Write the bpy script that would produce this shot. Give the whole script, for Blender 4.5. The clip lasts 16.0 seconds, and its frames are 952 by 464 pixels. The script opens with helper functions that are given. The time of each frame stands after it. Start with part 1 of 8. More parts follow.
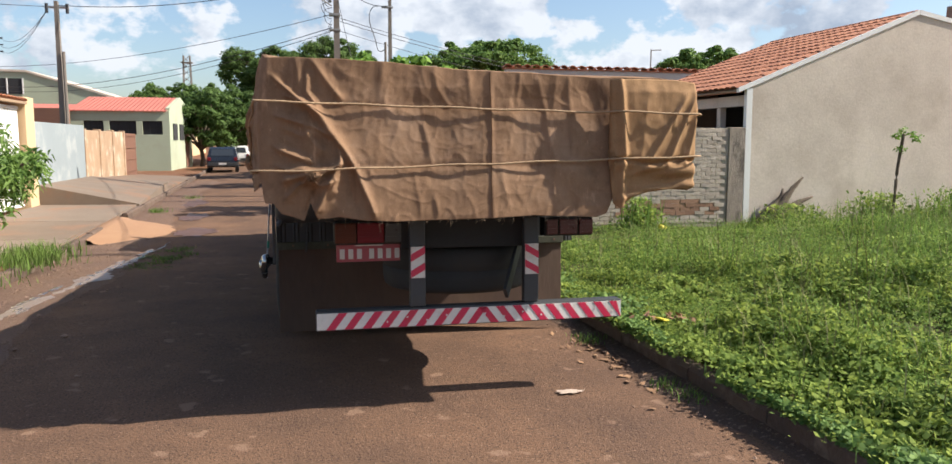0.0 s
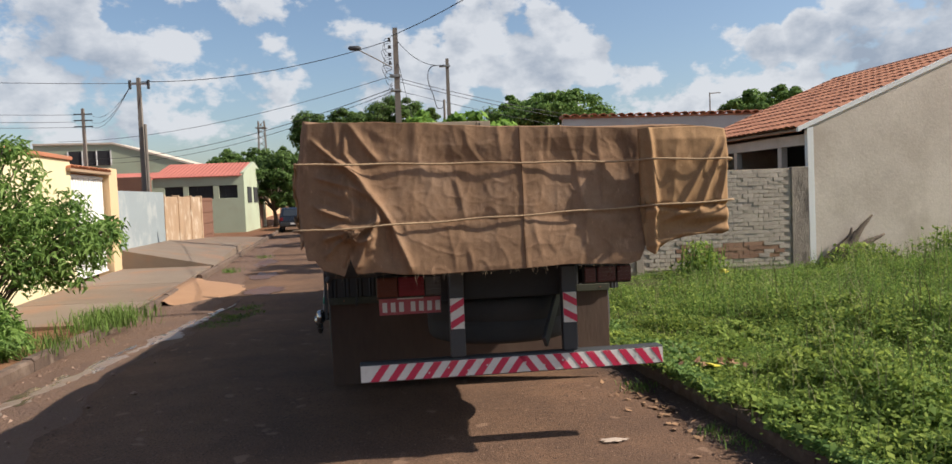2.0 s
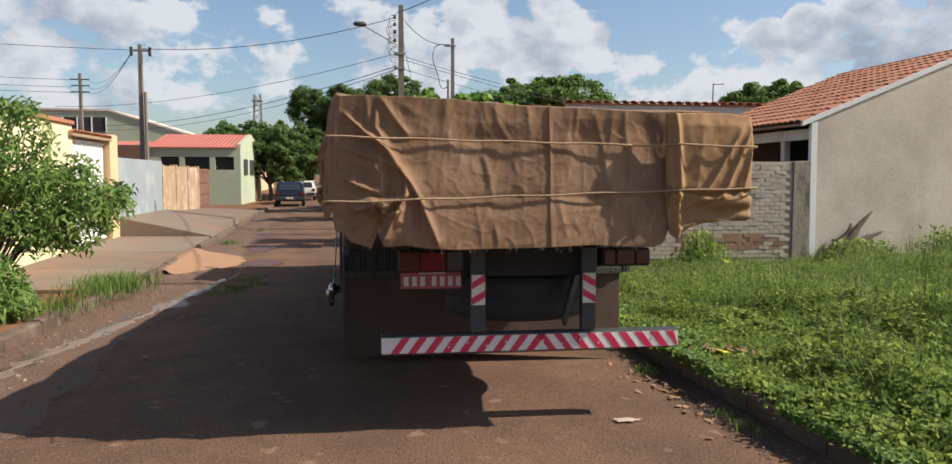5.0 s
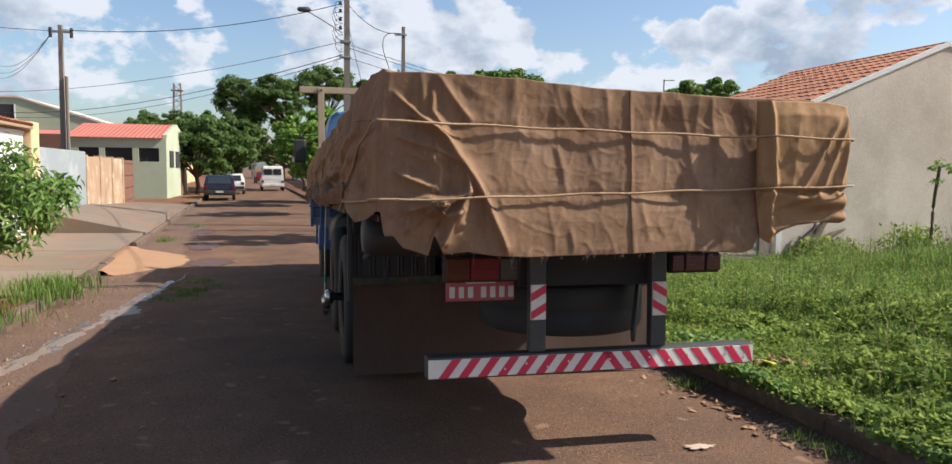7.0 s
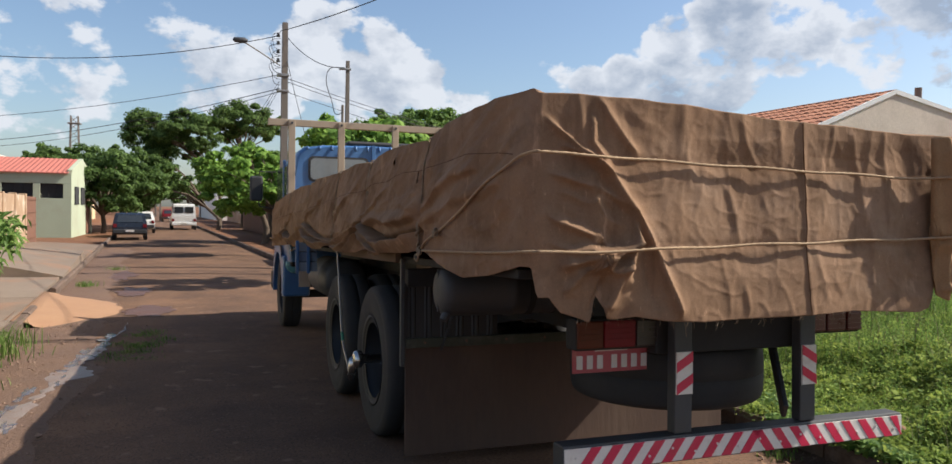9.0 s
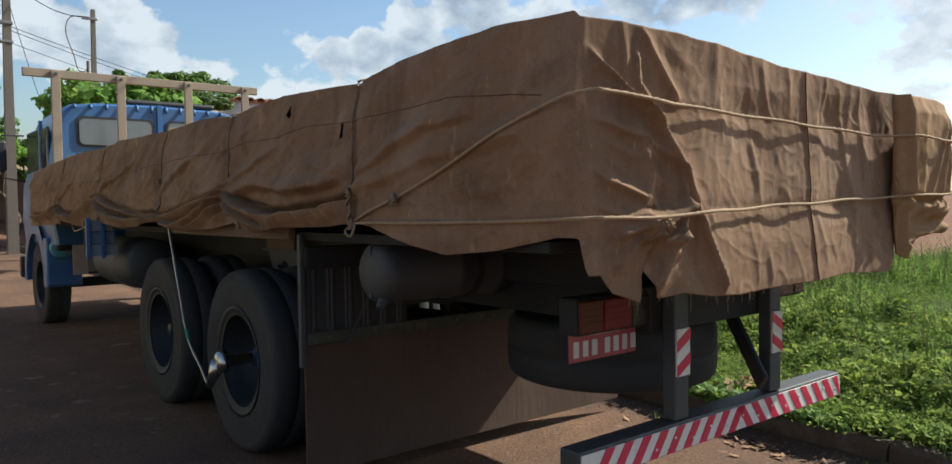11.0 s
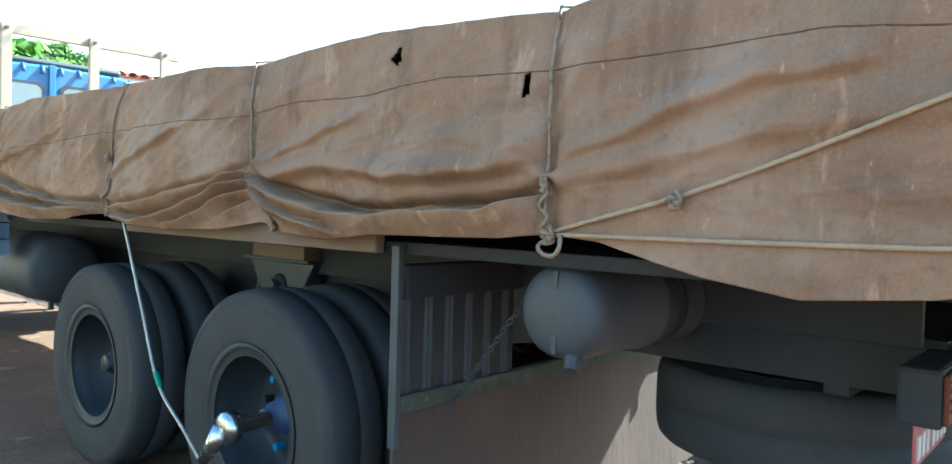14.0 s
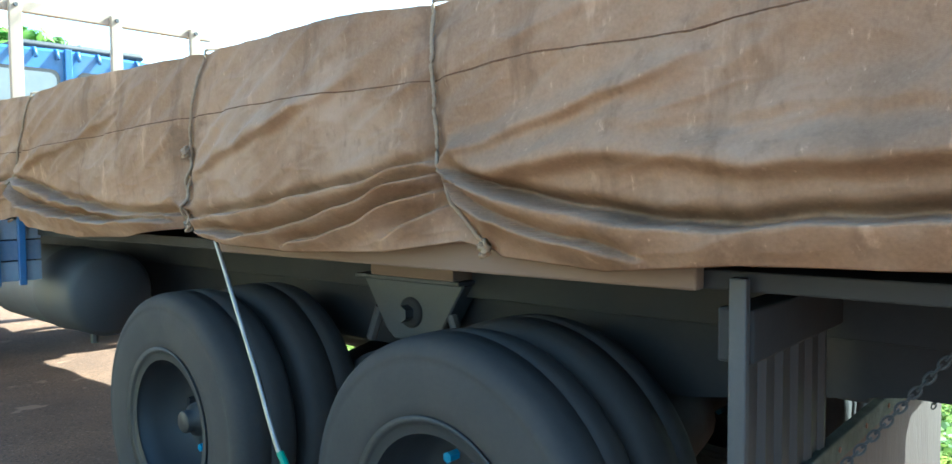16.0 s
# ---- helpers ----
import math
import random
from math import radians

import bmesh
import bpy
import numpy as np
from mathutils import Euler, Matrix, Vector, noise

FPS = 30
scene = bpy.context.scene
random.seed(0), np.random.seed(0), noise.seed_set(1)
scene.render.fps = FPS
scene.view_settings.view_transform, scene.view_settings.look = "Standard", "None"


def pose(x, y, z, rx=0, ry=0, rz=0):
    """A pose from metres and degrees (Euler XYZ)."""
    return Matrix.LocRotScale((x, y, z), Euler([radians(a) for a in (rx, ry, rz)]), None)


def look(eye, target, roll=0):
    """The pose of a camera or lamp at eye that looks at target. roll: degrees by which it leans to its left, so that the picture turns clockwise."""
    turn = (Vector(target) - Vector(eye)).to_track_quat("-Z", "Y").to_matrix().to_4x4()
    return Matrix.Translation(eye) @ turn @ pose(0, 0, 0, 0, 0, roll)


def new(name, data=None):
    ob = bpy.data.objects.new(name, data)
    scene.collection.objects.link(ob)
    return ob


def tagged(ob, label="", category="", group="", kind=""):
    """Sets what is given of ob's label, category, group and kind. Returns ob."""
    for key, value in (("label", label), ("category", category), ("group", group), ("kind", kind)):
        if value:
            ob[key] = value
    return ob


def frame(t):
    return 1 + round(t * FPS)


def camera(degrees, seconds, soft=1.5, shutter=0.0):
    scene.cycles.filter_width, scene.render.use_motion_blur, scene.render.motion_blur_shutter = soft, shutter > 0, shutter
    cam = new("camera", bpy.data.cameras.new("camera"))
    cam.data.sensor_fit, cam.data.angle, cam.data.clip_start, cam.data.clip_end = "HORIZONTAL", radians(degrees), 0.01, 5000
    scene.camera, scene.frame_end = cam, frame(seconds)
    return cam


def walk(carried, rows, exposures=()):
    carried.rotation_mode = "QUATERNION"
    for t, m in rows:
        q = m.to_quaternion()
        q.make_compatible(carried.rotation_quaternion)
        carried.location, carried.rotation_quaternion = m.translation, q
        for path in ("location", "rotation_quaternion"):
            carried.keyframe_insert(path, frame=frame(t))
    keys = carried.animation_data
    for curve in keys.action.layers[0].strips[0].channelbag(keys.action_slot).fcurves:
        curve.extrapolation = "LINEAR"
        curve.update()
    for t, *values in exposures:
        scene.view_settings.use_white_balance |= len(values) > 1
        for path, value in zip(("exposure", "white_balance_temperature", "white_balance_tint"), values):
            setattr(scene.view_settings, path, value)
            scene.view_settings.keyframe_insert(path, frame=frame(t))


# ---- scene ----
cam = camera(64.3, 16.0)
PATH = [
    (0, (-0.986, -0.475, 1.631), (-0.552, 1.463, 1.391), 0.2),
    (0.5, (-0.96, -0.61, 1.613), (-0.58, 1.339, 1.374), 0.0),
    (1, (-0.896, -0.594, 1.616), (-0.61, 1.379, 1.462), -0.7),
    (1.5, (-0.82, -0.603, 1.642), (-0.508, 1.367, 1.5), -0.2),
    (2, (-0.806, -0.628, 1.641), (-0.548, 1.352, 1.538), -2.2),
    (2.5, (-0.802, -0.634, 1.637), (-0.579, 1.349, 1.503), -2.2),
    (3, (-0.802, -0.633, 1.627), (-0.599, 1.351, 1.471), -2.1),
    (3.5, (-0.792, -0.639, 1.623), (-0.525, 1.335, 1.45), -1.9),
    (4, (-0.793, -0.602, 1.621), (-0.502, 1.371, 1.47), -1.5),
    (4.2, (-0.825, -0.706, 1.626), (-0.543, 1.268, 1.475), -1.5),
    (6.3, (-1.33, -0.21, 1.594), (-1.025, 1.76, 1.427), 2.6),
    (6.5, (-1.388, -0.097, 1.606), (-1.091, 1.871, 1.412), 1.8),
    (7, (-1.638, 0.16, 1.606), (-1.167, 2.097, 1.444), 0.6),
    (7.5, (-1.84, 0.407, 1.589), (-1.37, 2.341, 1.394), 0.5),
    (8, (-2.026, 0.696, 1.585), (-1.61, 2.648, 1.457), 3.4),
    (8.5, (-2.271, 0.928, 1.598), (-1.499, 2.769, 1.481), 2.1),
    (9, (-2.435, 1.183, 1.612), (-1.736, 3.056, 1.557), 1.0),
    (9.5, (-2.589, 1.412, 1.567), (-1.808, 3.252, 1.522), 3.8),
    (9.7, (-2.679, 1.496, 1.564), (-1.812, 3.294, 1.437), 3.7),
    (11.8, (-2.947, 2.681, 1.548), (-1.619, 4.175, 1.491), 0.2),
    (12, (-2.964, 2.767, 1.555), (-1.751, 4.356, 1.585), 0.3),
    (12.5, (-2.987, 3.006, 1.523), (-1.619, 4.463, 1.584), 1.7),
    (13, (-2.971, 3.272, 1.511), (-1.392, 4.496, 1.425), 2.1),
    (13.5, (-2.882, 3.566, 1.513), (-1.381, 4.886, 1.427), 1.1),
    (14, (-2.907, 3.88, 1.494), (-1.395, 5.186, 1.394), 3.1),
    (14.5, (-2.888, 4.185, 1.518), (-1.388, 5.495, 1.341), 1.2),
    (15, (-2.777, 4.504, 1.533), (-1.416, 5.967, 1.456), 0.7),
    (15.5, (-2.73, 4.808, 1.486), (-1.371, 6.275, 1.426), 2.9),
    (16, (-2.68, 5.08, 1.502), (-1.167, 6.38, 1.359), 1.0),
]
walk(cam, [(t, look(eye, target, roll)) for t, eye, target, roll in PATH],
     [(0, 0.98, 6250, 10), (1.0, 0.74, 6350, 10), (3.0, 0.58, 6350, 10), (4.2, 0.62, 6350, 10), (6.5, 0.76, 6250, 10), (7.0, 0.84, 6150, 10), (8.0, 0.88, 6150, 10), (9.5, 0.72, 6250, 10), (12.0, 0.88, 5900, 0), (12.5, 1.06, 5950, 0),
      (13.0, 1.6, 5350, -2), (13.5, 2.45, 4950, -9), (14.0, 2.9, 4850, -13), (14.5, 3.12, 4850, -14), (15.0, 2.68, 5050, -13), (15.5, 2.63, 5150, -13), (16.0, 3.05, 4860, -13)])

# ---- world and sun ----
SUN_FROM = Vector((1.15, -0.235, 1.0)).normalized()
sun_el = math.asin(SUN_FROM.z)
sun_az = math.atan2(SUN_FROM.x, SUN_FROM.y)
sun_data = bpy.data.lights.new("sun", "SUN")
sun_data.energy, sun_data.angle, sun_data.color = 4.8, radians(0.55), (1.0, 0.905, 0.775)
sun = new("sun", sun_data)
sun.matrix_world = look(SUN_FROM * 60, (0, 0, 0))

world = bpy.data.worlds.new("world")
scene.world = world
world.use_nodes = True
wt = world.node_tree
wt.nodes.clear()


def wn(kind, **values):
    n = wt.nodes.new(kind)
    for k, v in values.items():
        n.inputs[k].default_value = v
    return n


def wmath(op, a, b=None, c=None):
    n = wt.nodes.new("ShaderNodeMath")
    n.operation = op
    for k, v in enumerate((a, b, c)):
        if v is None:
            continue
        if isinstance(v, (int, float)):
            n.inputs[k].default_value = v
        else:
            wt.links.new(v, n.inputs[k])
    return n.outputs[0]


sky = wt.nodes.new("ShaderNodeTexSky")
sky.sky_type = "NISHITA"
sky.sun_disc = False
sky.sun_elevation, sky.sun_rotation = sun_el, sun_az
sky.air_density, sky.dust_density, sky.ozone_density = 1.0, 1.5, 1.6
coord = wt.nodes.new("ShaderNodeTexCoord")
sep = wt.nodes.new("ShaderNodeSeparateXYZ")
wt.links.new(coord.outputs["Generated"], sep.inputs[0])
# cumulus field: a coarse layout of heaps, frayed by finer noise
mapn = wt.nodes.new("ShaderNodeMapping")
mapn.inputs["Scale"].default_value = (1.0, 1.0, 1.5)
mapn.inputs["Location"].default_value = (0.35, 0.2, 0.1)
wt.links.new(coord.outputs["Generated"], mapn.inputs["Vector"])
big = wn("ShaderNodeTexNoise", Scale=2.6, Detail=2.0, Roughness=0.5)
mid = wn("ShaderNodeTexNoise", Scale=15.0, Detail=9.0, Roughness=0.56)
for n in (big, mid):
    wt.links.new(mapn.outputs[0], n.inputs["Vector"])


def heap(az, el, width, amount):
    """A heap of cloud at a bearing (degrees to the right of +y) and height above the horizon."""
    d = Vector((math.sin(radians(az)) * math.cos(radians(el)), math.cos(radians(az)) * math.cos(radians(el)), math.sin(radians(el))))
    dot = wt.nodes.new("ShaderNodeVectorMath")
    dot.operation = "DOT_PRODUCT"
    dot.inputs[1].default_value = d
    nrm = wt.nodes.new("ShaderNodeVectorMath")
    nrm.operation = "NORMALIZE"
    wt.links.new(coord.outputs["Generated"], nrm.inputs[0])
    wt.links.new(nrm.outputs[0], dot.inputs[0])
    m = wt.nodes.new("ShaderNodeMapRange")
    m.interpolation_type = "SMOOTHSTEP"
    m.inputs["From Min"].default_value = math.cos(radians(width))
    m.inputs["From Max"].default_value = math.cos(radians(width * 0.35))
    m.inputs["To Max"].default_value = amount
    wt.links.new(dot.outputs["Value"], m.inputs["Value"])
    return m.outputs[0]


# white heaps (two paint sun glare), and the thick grey ones towards the sun
HEAPS = [(-27, 10, 10, 0.40), (-22, 9.5, 8, 0.42), (-19, 6, 6, 0.38), (-14, 10, 8, 0.33), (-11, 8, 7, 0.32), (-6.4, 11.5, 8, 0.35), (-1, 10.5, 7, 0.35), (4, 9, 6, 0.32),
         (9.1, 11.5, 5.5, 0.44), (12.7, 10.6, 5, 0.46), (15.8, 9.8, 3.6, 0.42), (12.6, 7.6, 4.5, 0.36), (18.4, 9.0, 2.4, 0.30),
         (28.7, 9.3, 2.4, 0.42), (31.2, 9.9, 2.6, 0.42), (27, 6.8, 7, 0.31), (21, 5.8, 5, 0.32), (34, 7.5, 7, 0.34), (30, 9.4, 3, 0.28),
         (34.6, 12.4, 3.0, 0.42), (38.9, 13.6, 5.0, 0.46), (42.7, 12.6, 5.0, 0.44), (38, 10.5, 6, 0.38), (47.5, 10.8, 4, 0.38),
         # the first two here paint the white glare beside the sun
         (72, 15, 13, 0.42), (85, 22, 16, 0.36), (-75, 18, 26, 0.34), (-120, 22, 30, 0.32), (150, 20, 30, 0.32)]
GREY_HEAPS = [(37, 8.0, 6, 0.36), (52, 15.5, 6, 0.42), (57, 16.5, 7, 0.44), (62, 16.5, 6, 0.40), (53, 10.5, 5, 0.34), (-4, 9, 7, 0.22), (-20, 7, 7, 0.2)]
# the same noise a little nearer to the sun tells lit rims from shaded undersides
toward = wt.nodes.new("ShaderNodeVectorMath")
toward.operation = "ADD"
toward.inputs[1].default_value = SUN_FROM * 0.045
wt.links.new(mapn.outputs[0], toward.inputs[0])
mid_sun = wn("ShaderNodeTexNoise", Scale=15.0, Detail=6.0, Roughness=0.56)
wt.links.new(toward.outputs[0], mid_sun.inputs["Vector"])
pile, grey_pile = heap(*HEAPS[0]), heap(*GREY_HEAPS[0])
for h in HEAPS[1:]:
    pile = wmath("MAXIMUM", pile, heap(*h))
for h in GREY_HEAPS[1:]:
    grey_pile = wmath("MAXIMUM", grey_pile, heap(*h))
cloud = wmath("ADD", wmath("MULTIPLY", big.outputs["Fac"], 0.35), wmath("MULTIPLY", mid.outputs["Fac"], 0.95))
cloud = wmath("ADD", cloud, wmath("MAXIMUM", pile, grey_pile))
ramp = wt.nodes.new("ShaderNodeMapRange")
ramp.interpolation_type = "SMOOTHSTEP"
ramp.inputs["From Min"].default_value, ramp.inputs["From Max"].default_value = 0.93, 1.03
wt.links.new(cloud, ramp.inputs["Value"])
core = wt.nodes.new("ShaderNodeMapRange")
core.interpolation_type = "SMOOTHSTEP"
core.inputs["From Min"].default_value, core.inputs["From Max"].default_value = 0.98, 1.25
wt.links.new(cloud, core.inputs["Value"])
fine = wn("ShaderNodeTexNoise", Scale=4.0, Detail=5.0, Roughness=0.5)
wt.links.new(mapn.outputs[0], fine.inputs["Vector"])
relief = wmath("MULTIPLY", wmath("SUBTRACT", mid_sun.outputs["Fac"], mid.outputs["Fac"]), 3.2)
shade = wmath("ADD", wmath("MULTIPLY", core.outputs[0], wmath("MULTIPLY_ADD", fine.outputs["Fac"], 2.4, -0.62)), wmath("ADD", relief, wmath("MULTIPLY_ADD", grey_pile, 1.5, 0.05)))
shade.node.use_clamp = True
ccol = wt.nodes.new("ShaderNodeMix")
ccol.data_type = "RGBA"
ccol.inputs["A"].default_value = (5.6, 5.7, 5.9, 1)
ccol.inputs["B"].default_value = (2.6, 3.0, 3.65, 1)
wt.links.new(shade, ccol.inputs["Factor"])
smix = wt.nodes.new("ShaderNodeMix")
smix.data_type = "RGBA"
wt.links.new(wmath("MULTIPLY", ramp.outputs[0], 0.93), smix.inputs["Factor"])
wt.links.new(sky.outputs[0], smix.inputs["A"])
wt.links.new(ccol.outputs["Result"], smix.inputs["B"])
bg = wn("ShaderNodeBackground", Strength=0.086)
wt.links.new(smix.outputs["Result"], bg.inputs["Color"])
wout = wt.nodes.new("ShaderNodeOutputWorld")
wt.links.new(bg.outputs[0], wout.inputs[0])


# ---- materials ----
def material(name, base, second=None, rough=0.8, metal=0.0, scale=6.0, fine_scale=60.0, bump=0.2, bump_dist=0.01, spread=0.5,
             stain=None, stain_scale=1.2, stain_amount=0.5, island=0.0, objrand=0.0, spec=0.5, stretch=(1, 1, 1), coat=0.0, leaf=0.0, speck=None):
    """A weathered surface: two tones mixed by coarse and fine noise, stains with a shape of their own, and a fine relief."""
    m = bpy.data.materials.new(name)
    m.use_nodes = True
    nt = m.node_tree
    N, L = nt.nodes, nt.links
    b = N["Principled BSDF"]
    second = second or tuple(c * 0.7 for c in base)
    tc = N.new("ShaderNodeTexCoord")
    mp = N.new("ShaderNodeMapping")
    mp.inputs["Scale"].default_value = stretch
    L.new(tc.outputs["Object"], mp.inputs["Vector"])

    def noise_tex(sc, detail, rgh=0.6):
        n = N.new("ShaderNodeTexNoise")
        n.inputs["Scale"].default_value, n.inputs["Detail"].default_value, n.inputs["Roughness"].default_value = sc, detail, rgh
        L.new(mp.outputs[0], n.inputs["Vector"])
        return n.outputs["Fac"]

    def mth(op, a, c):
        n = N.new("ShaderNodeMath")
        n.operation = op
        for k, v in enumerate((a, c)):
            if isinstance(v, (int, float)):
                n.inputs[k].default_value = v
            else:
                L.new(v, n.inputs[k])
        return n.outputs[0]

    coarse, grain = noise_tex(scale, 5), noise_tex(fine_scale, 4)
    f = mth("ADD", mth("MULTIPLY", coarse, 0.65), mth("MULTIPLY", grain, 0.35))
    if island:
        geo = N.new("ShaderNodeNewGeometry")
        f = mth("ADD", f, mth("MULTIPLY", mth("SUBTRACT", geo.outputs["Random Per Island"], 0.5), island))
    if objrand:
        oi = N.new("ShaderNodeObjectInfo")
        f = mth("ADD", f, mth("MULTIPLY", mth("SUBTRACT", oi.outputs["Random"], 0.5), objrand))
    r = N.new("ShaderNodeMapRange")
    r.inputs["From Min"].default_value, r.inputs["From Max"].default_value = 0.5 - spread / 2, 0.5 + spread / 2
    L.new(f, r.inputs["Value"])
    mix = N.new("ShaderNodeMix")
    mix.data_type = "RGBA"
    mix.inputs["A"].default_value, mix.inputs["B"].default_value = (*second, 1), (*base, 1)
    L.new(r.outputs[0], mix.inputs["Factor"])
    col = mix.outputs["Result"]
    if stain:
        sn = N.new("ShaderNodeMapRange")
        sn.interpolation_type = "SMOOTHSTEP"
        sn.inputs["From Min"].default_value, sn.inputs["From Max"].default_value = 0.48, 0.68
        sn.inputs["To Max"].default_value = stain_amount
        L.new(noise_tex(stain_scale, 6, 0.65), sn.inputs["Value"])
        m2 = N.new("ShaderNodeMix")
        m2.data_type = "RGBA"
        L.new(sn.outputs[0], m2.inputs["Factor"])
        L.new(col, m2.inputs["A"])
        m2.inputs["B"].default_value = (*stain, 1)
        col = m2.outputs["Result"]
    for tone, size, lo in speck or ():
        # single grains of another tone
        sp = N.new("ShaderNodeMapRange")
        sp.inputs["From Min"].default_value, sp.inputs["From Max"].default_value, sp.inputs["To Max"].default_value = lo, lo + 0.05, 0.75
        L.new(noise_tex(size, 2, 0.5), sp.inputs["Value"])
        m3 = N.new("ShaderNodeMix")
        m3.data_type = "RGBA"
        L.new(sp.outputs[0], m3.inputs["Factor"])
        L.new(col, m3.inputs["A"])
        m3.inputs["B"].default_value = (*tone, 1)
        col = m3.outputs["Result"]
    L.new(col, b.inputs["Base Color"])
    rr = N.new("ShaderNodeMapRange")
    rr.inputs["To Min"].default_value, rr.inputs["To Max"].default_value = max(0.02, rough - 0.12), min(1, rough + 0.12)
    L.new(coarse, rr.inputs["Value"])
    L.new(rr.outputs[0], b.inputs["Roughness"])
    b.inputs["Metallic"].default_value = metal
    b.inputs["Specular IOR Level"].default_value = spec
    b.inputs["Coat Weight"].default_value = coat
    if leaf:
        b.inputs["Transmission Weight"].default_value = 0.0
        tr = N.new("ShaderNodeBsdfTranslucent")
        L.new(col, tr.inputs["Color"])
        ms = N.new("ShaderNodeMixShader")
        ms.inputs[0].default_value = leaf
        L.new(b.outputs[0], ms.inputs[1])
        L.new(tr.outputs[0], ms.inputs[2])
        L.new(ms.outputs[0], N["Material Output"].inputs["Surface"])
    if bump:
        bn = N.new("ShaderNodeBump")
        bn.inputs["Strength"].default_value, bn.inputs["Distance"].default_value = bump, bump_dist
        L.new(mth("ADD", mth("MULTIPLY", coarse, 0.5), grain), bn.inputs["Height"])
        L.new(bn.outputs[0], b.inputs["Normal"])
    return m


def canvas(name, base, second, stain):
    """Coarse woven cotton: a crossed weave in the relief, sun-bleached and dirty patches."""
    m = material(name, base, second, rough=0.93, scale=2.2, fine_scale=130, bump=0.0, spread=0.38, stain=stain, stain_scale=1.6, stain_amount=0.55, spec=0.15)
    N, L = m.node_tree.nodes, m.node_tree.links
    tc = N.new("ShaderNodeTexCoord")
    hs = None
    for axis in ("X", "Y", "Z"):
        w = N.new("ShaderNodeTexWave")
        w.wave_type, w.bands_direction = "BANDS", axis
        w.inputs["Scale"].default_value, w.inputs["Distortion"].default_value = 110.0, 1.5
        L.new(tc.outputs["Object"], w.inputs["Vector"])
        if hs is None:
            hs = w.outputs["Fac"]
        else:
            a = N.new("ShaderNodeMath")
            a.operation = "ADD"
            L.new(hs, a.inputs[0])
            L.new(w.outputs["Fac"], a.inputs[1])
            hs = a.outputs[0]
    n = N.new("ShaderNodeTexNoise")
    n.inputs["Scale"].default_value, n.inputs["Detail"].default_value = 14.0, 7.0
    L.new(tc.outputs["Object"], n.inputs["Vector"])
    # small sharp creases
    cr = N.new("ShaderNodeTexNoise")
    cr.noise_type = "RIDGED_MULTIFRACTAL"
    cr.inputs["Scale"].default_value, cr.inputs["Detail"].default_value, cr.inputs["Distortion"].default_value = 5.5, 3.0, 0.6
    L.new(tc.outputs["Object"], cr.inputs["Vector"])
    b1, b2, b3 = N.new("ShaderNodeBump"), N.new("ShaderNodeBump"), N.new("ShaderNodeBump")
    b1.inputs["Strength"].default_value, b1.inputs["Distance"].default_value = 0.12, 0.002
    b2.inputs["Strength"].default_value, b2.inputs["Distance"].default_value = 0.3, 0.010
    b3.inputs["Strength"].default_value, b3.inputs["Distance"].default_value = 0.35, 0.008
    L.new(cr.outputs["Fac"], b3.inputs["Height"])
    L.new(hs, b1.inputs["Height"])
    L.new(n.outputs["Fac"], b2.inputs["Height"])
    L.new(b3.outputs[0], b2.inputs["Normal"])
    L.new(b2.outputs[0], b1.inputs["Normal"])
    b = N["Principled BSDF"]
    L.new(b1.outputs[0], b.inputs["Normal"])
    # pale scuffs and dark grease spots laid over the dye
    col = b.inputs["Base Color"].links[0].from_socket
    for scale, stretch, lo, hi, amount, tone in ((9.0, (1, 1, 0.25), 0.60, 0.70, 0.55, tuple(min(1, v * 1.45 + 0.03) for v in base)), (3.2, (1, 0.6, 1), 0.56, 0.72, 0.6, tuple(v * 0.62 for v in second)), (8.0, (1, 1, 0.13), 0.52, 0.70, 0.55, tuple(v * 0.74 for v in second)), (26.0, (1, 1, 0.6), 0.56, 0.72, 0.4, tuple(v * 0.8 for v in second)), (55.0, (1, 1, 0.4), 0.62, 0.74, 0.5, tuple(min(1, v * 1.6 + 0.04) for v in base))):
        mp = N.new("ShaderNodeMapping")
        mp.inputs["Scale"].default_value = stretch
        L.new(tc.outputs["Object"], mp.inputs["Vector"])
        t = N.new("ShaderNodeTexNoise")
        t.inputs["Scale"].default_value, t.inputs["Detail"].default_value, t.inputs["Roughness"].default_value = scale, 6.0, 0.65
        L.new(mp.outputs[0], t.inputs["Vector"])
        r = N.new("ShaderNodeMapRange")
        r.interpolation_type = "SMOOTHSTEP"
        r.inputs["From Min"].default_value, r.inputs["From Max"].default_value, r.inputs["To Max"].default_value = lo, hi, amount
        L.new(t.outputs["Fac"], r.inputs["Value"])
        mx = N.new("ShaderNodeMix")
        mx.data_type = "RGBA"
        L.new(r.outputs[0], mx.inputs["Factor"])
        L.new(col, mx.inputs["A"])
        mx.inputs["B"].default_value = (*tone, 1)
        col = mx.outputs["Result"]
    L.new(col, b.inputs["Base Color"])
    return m


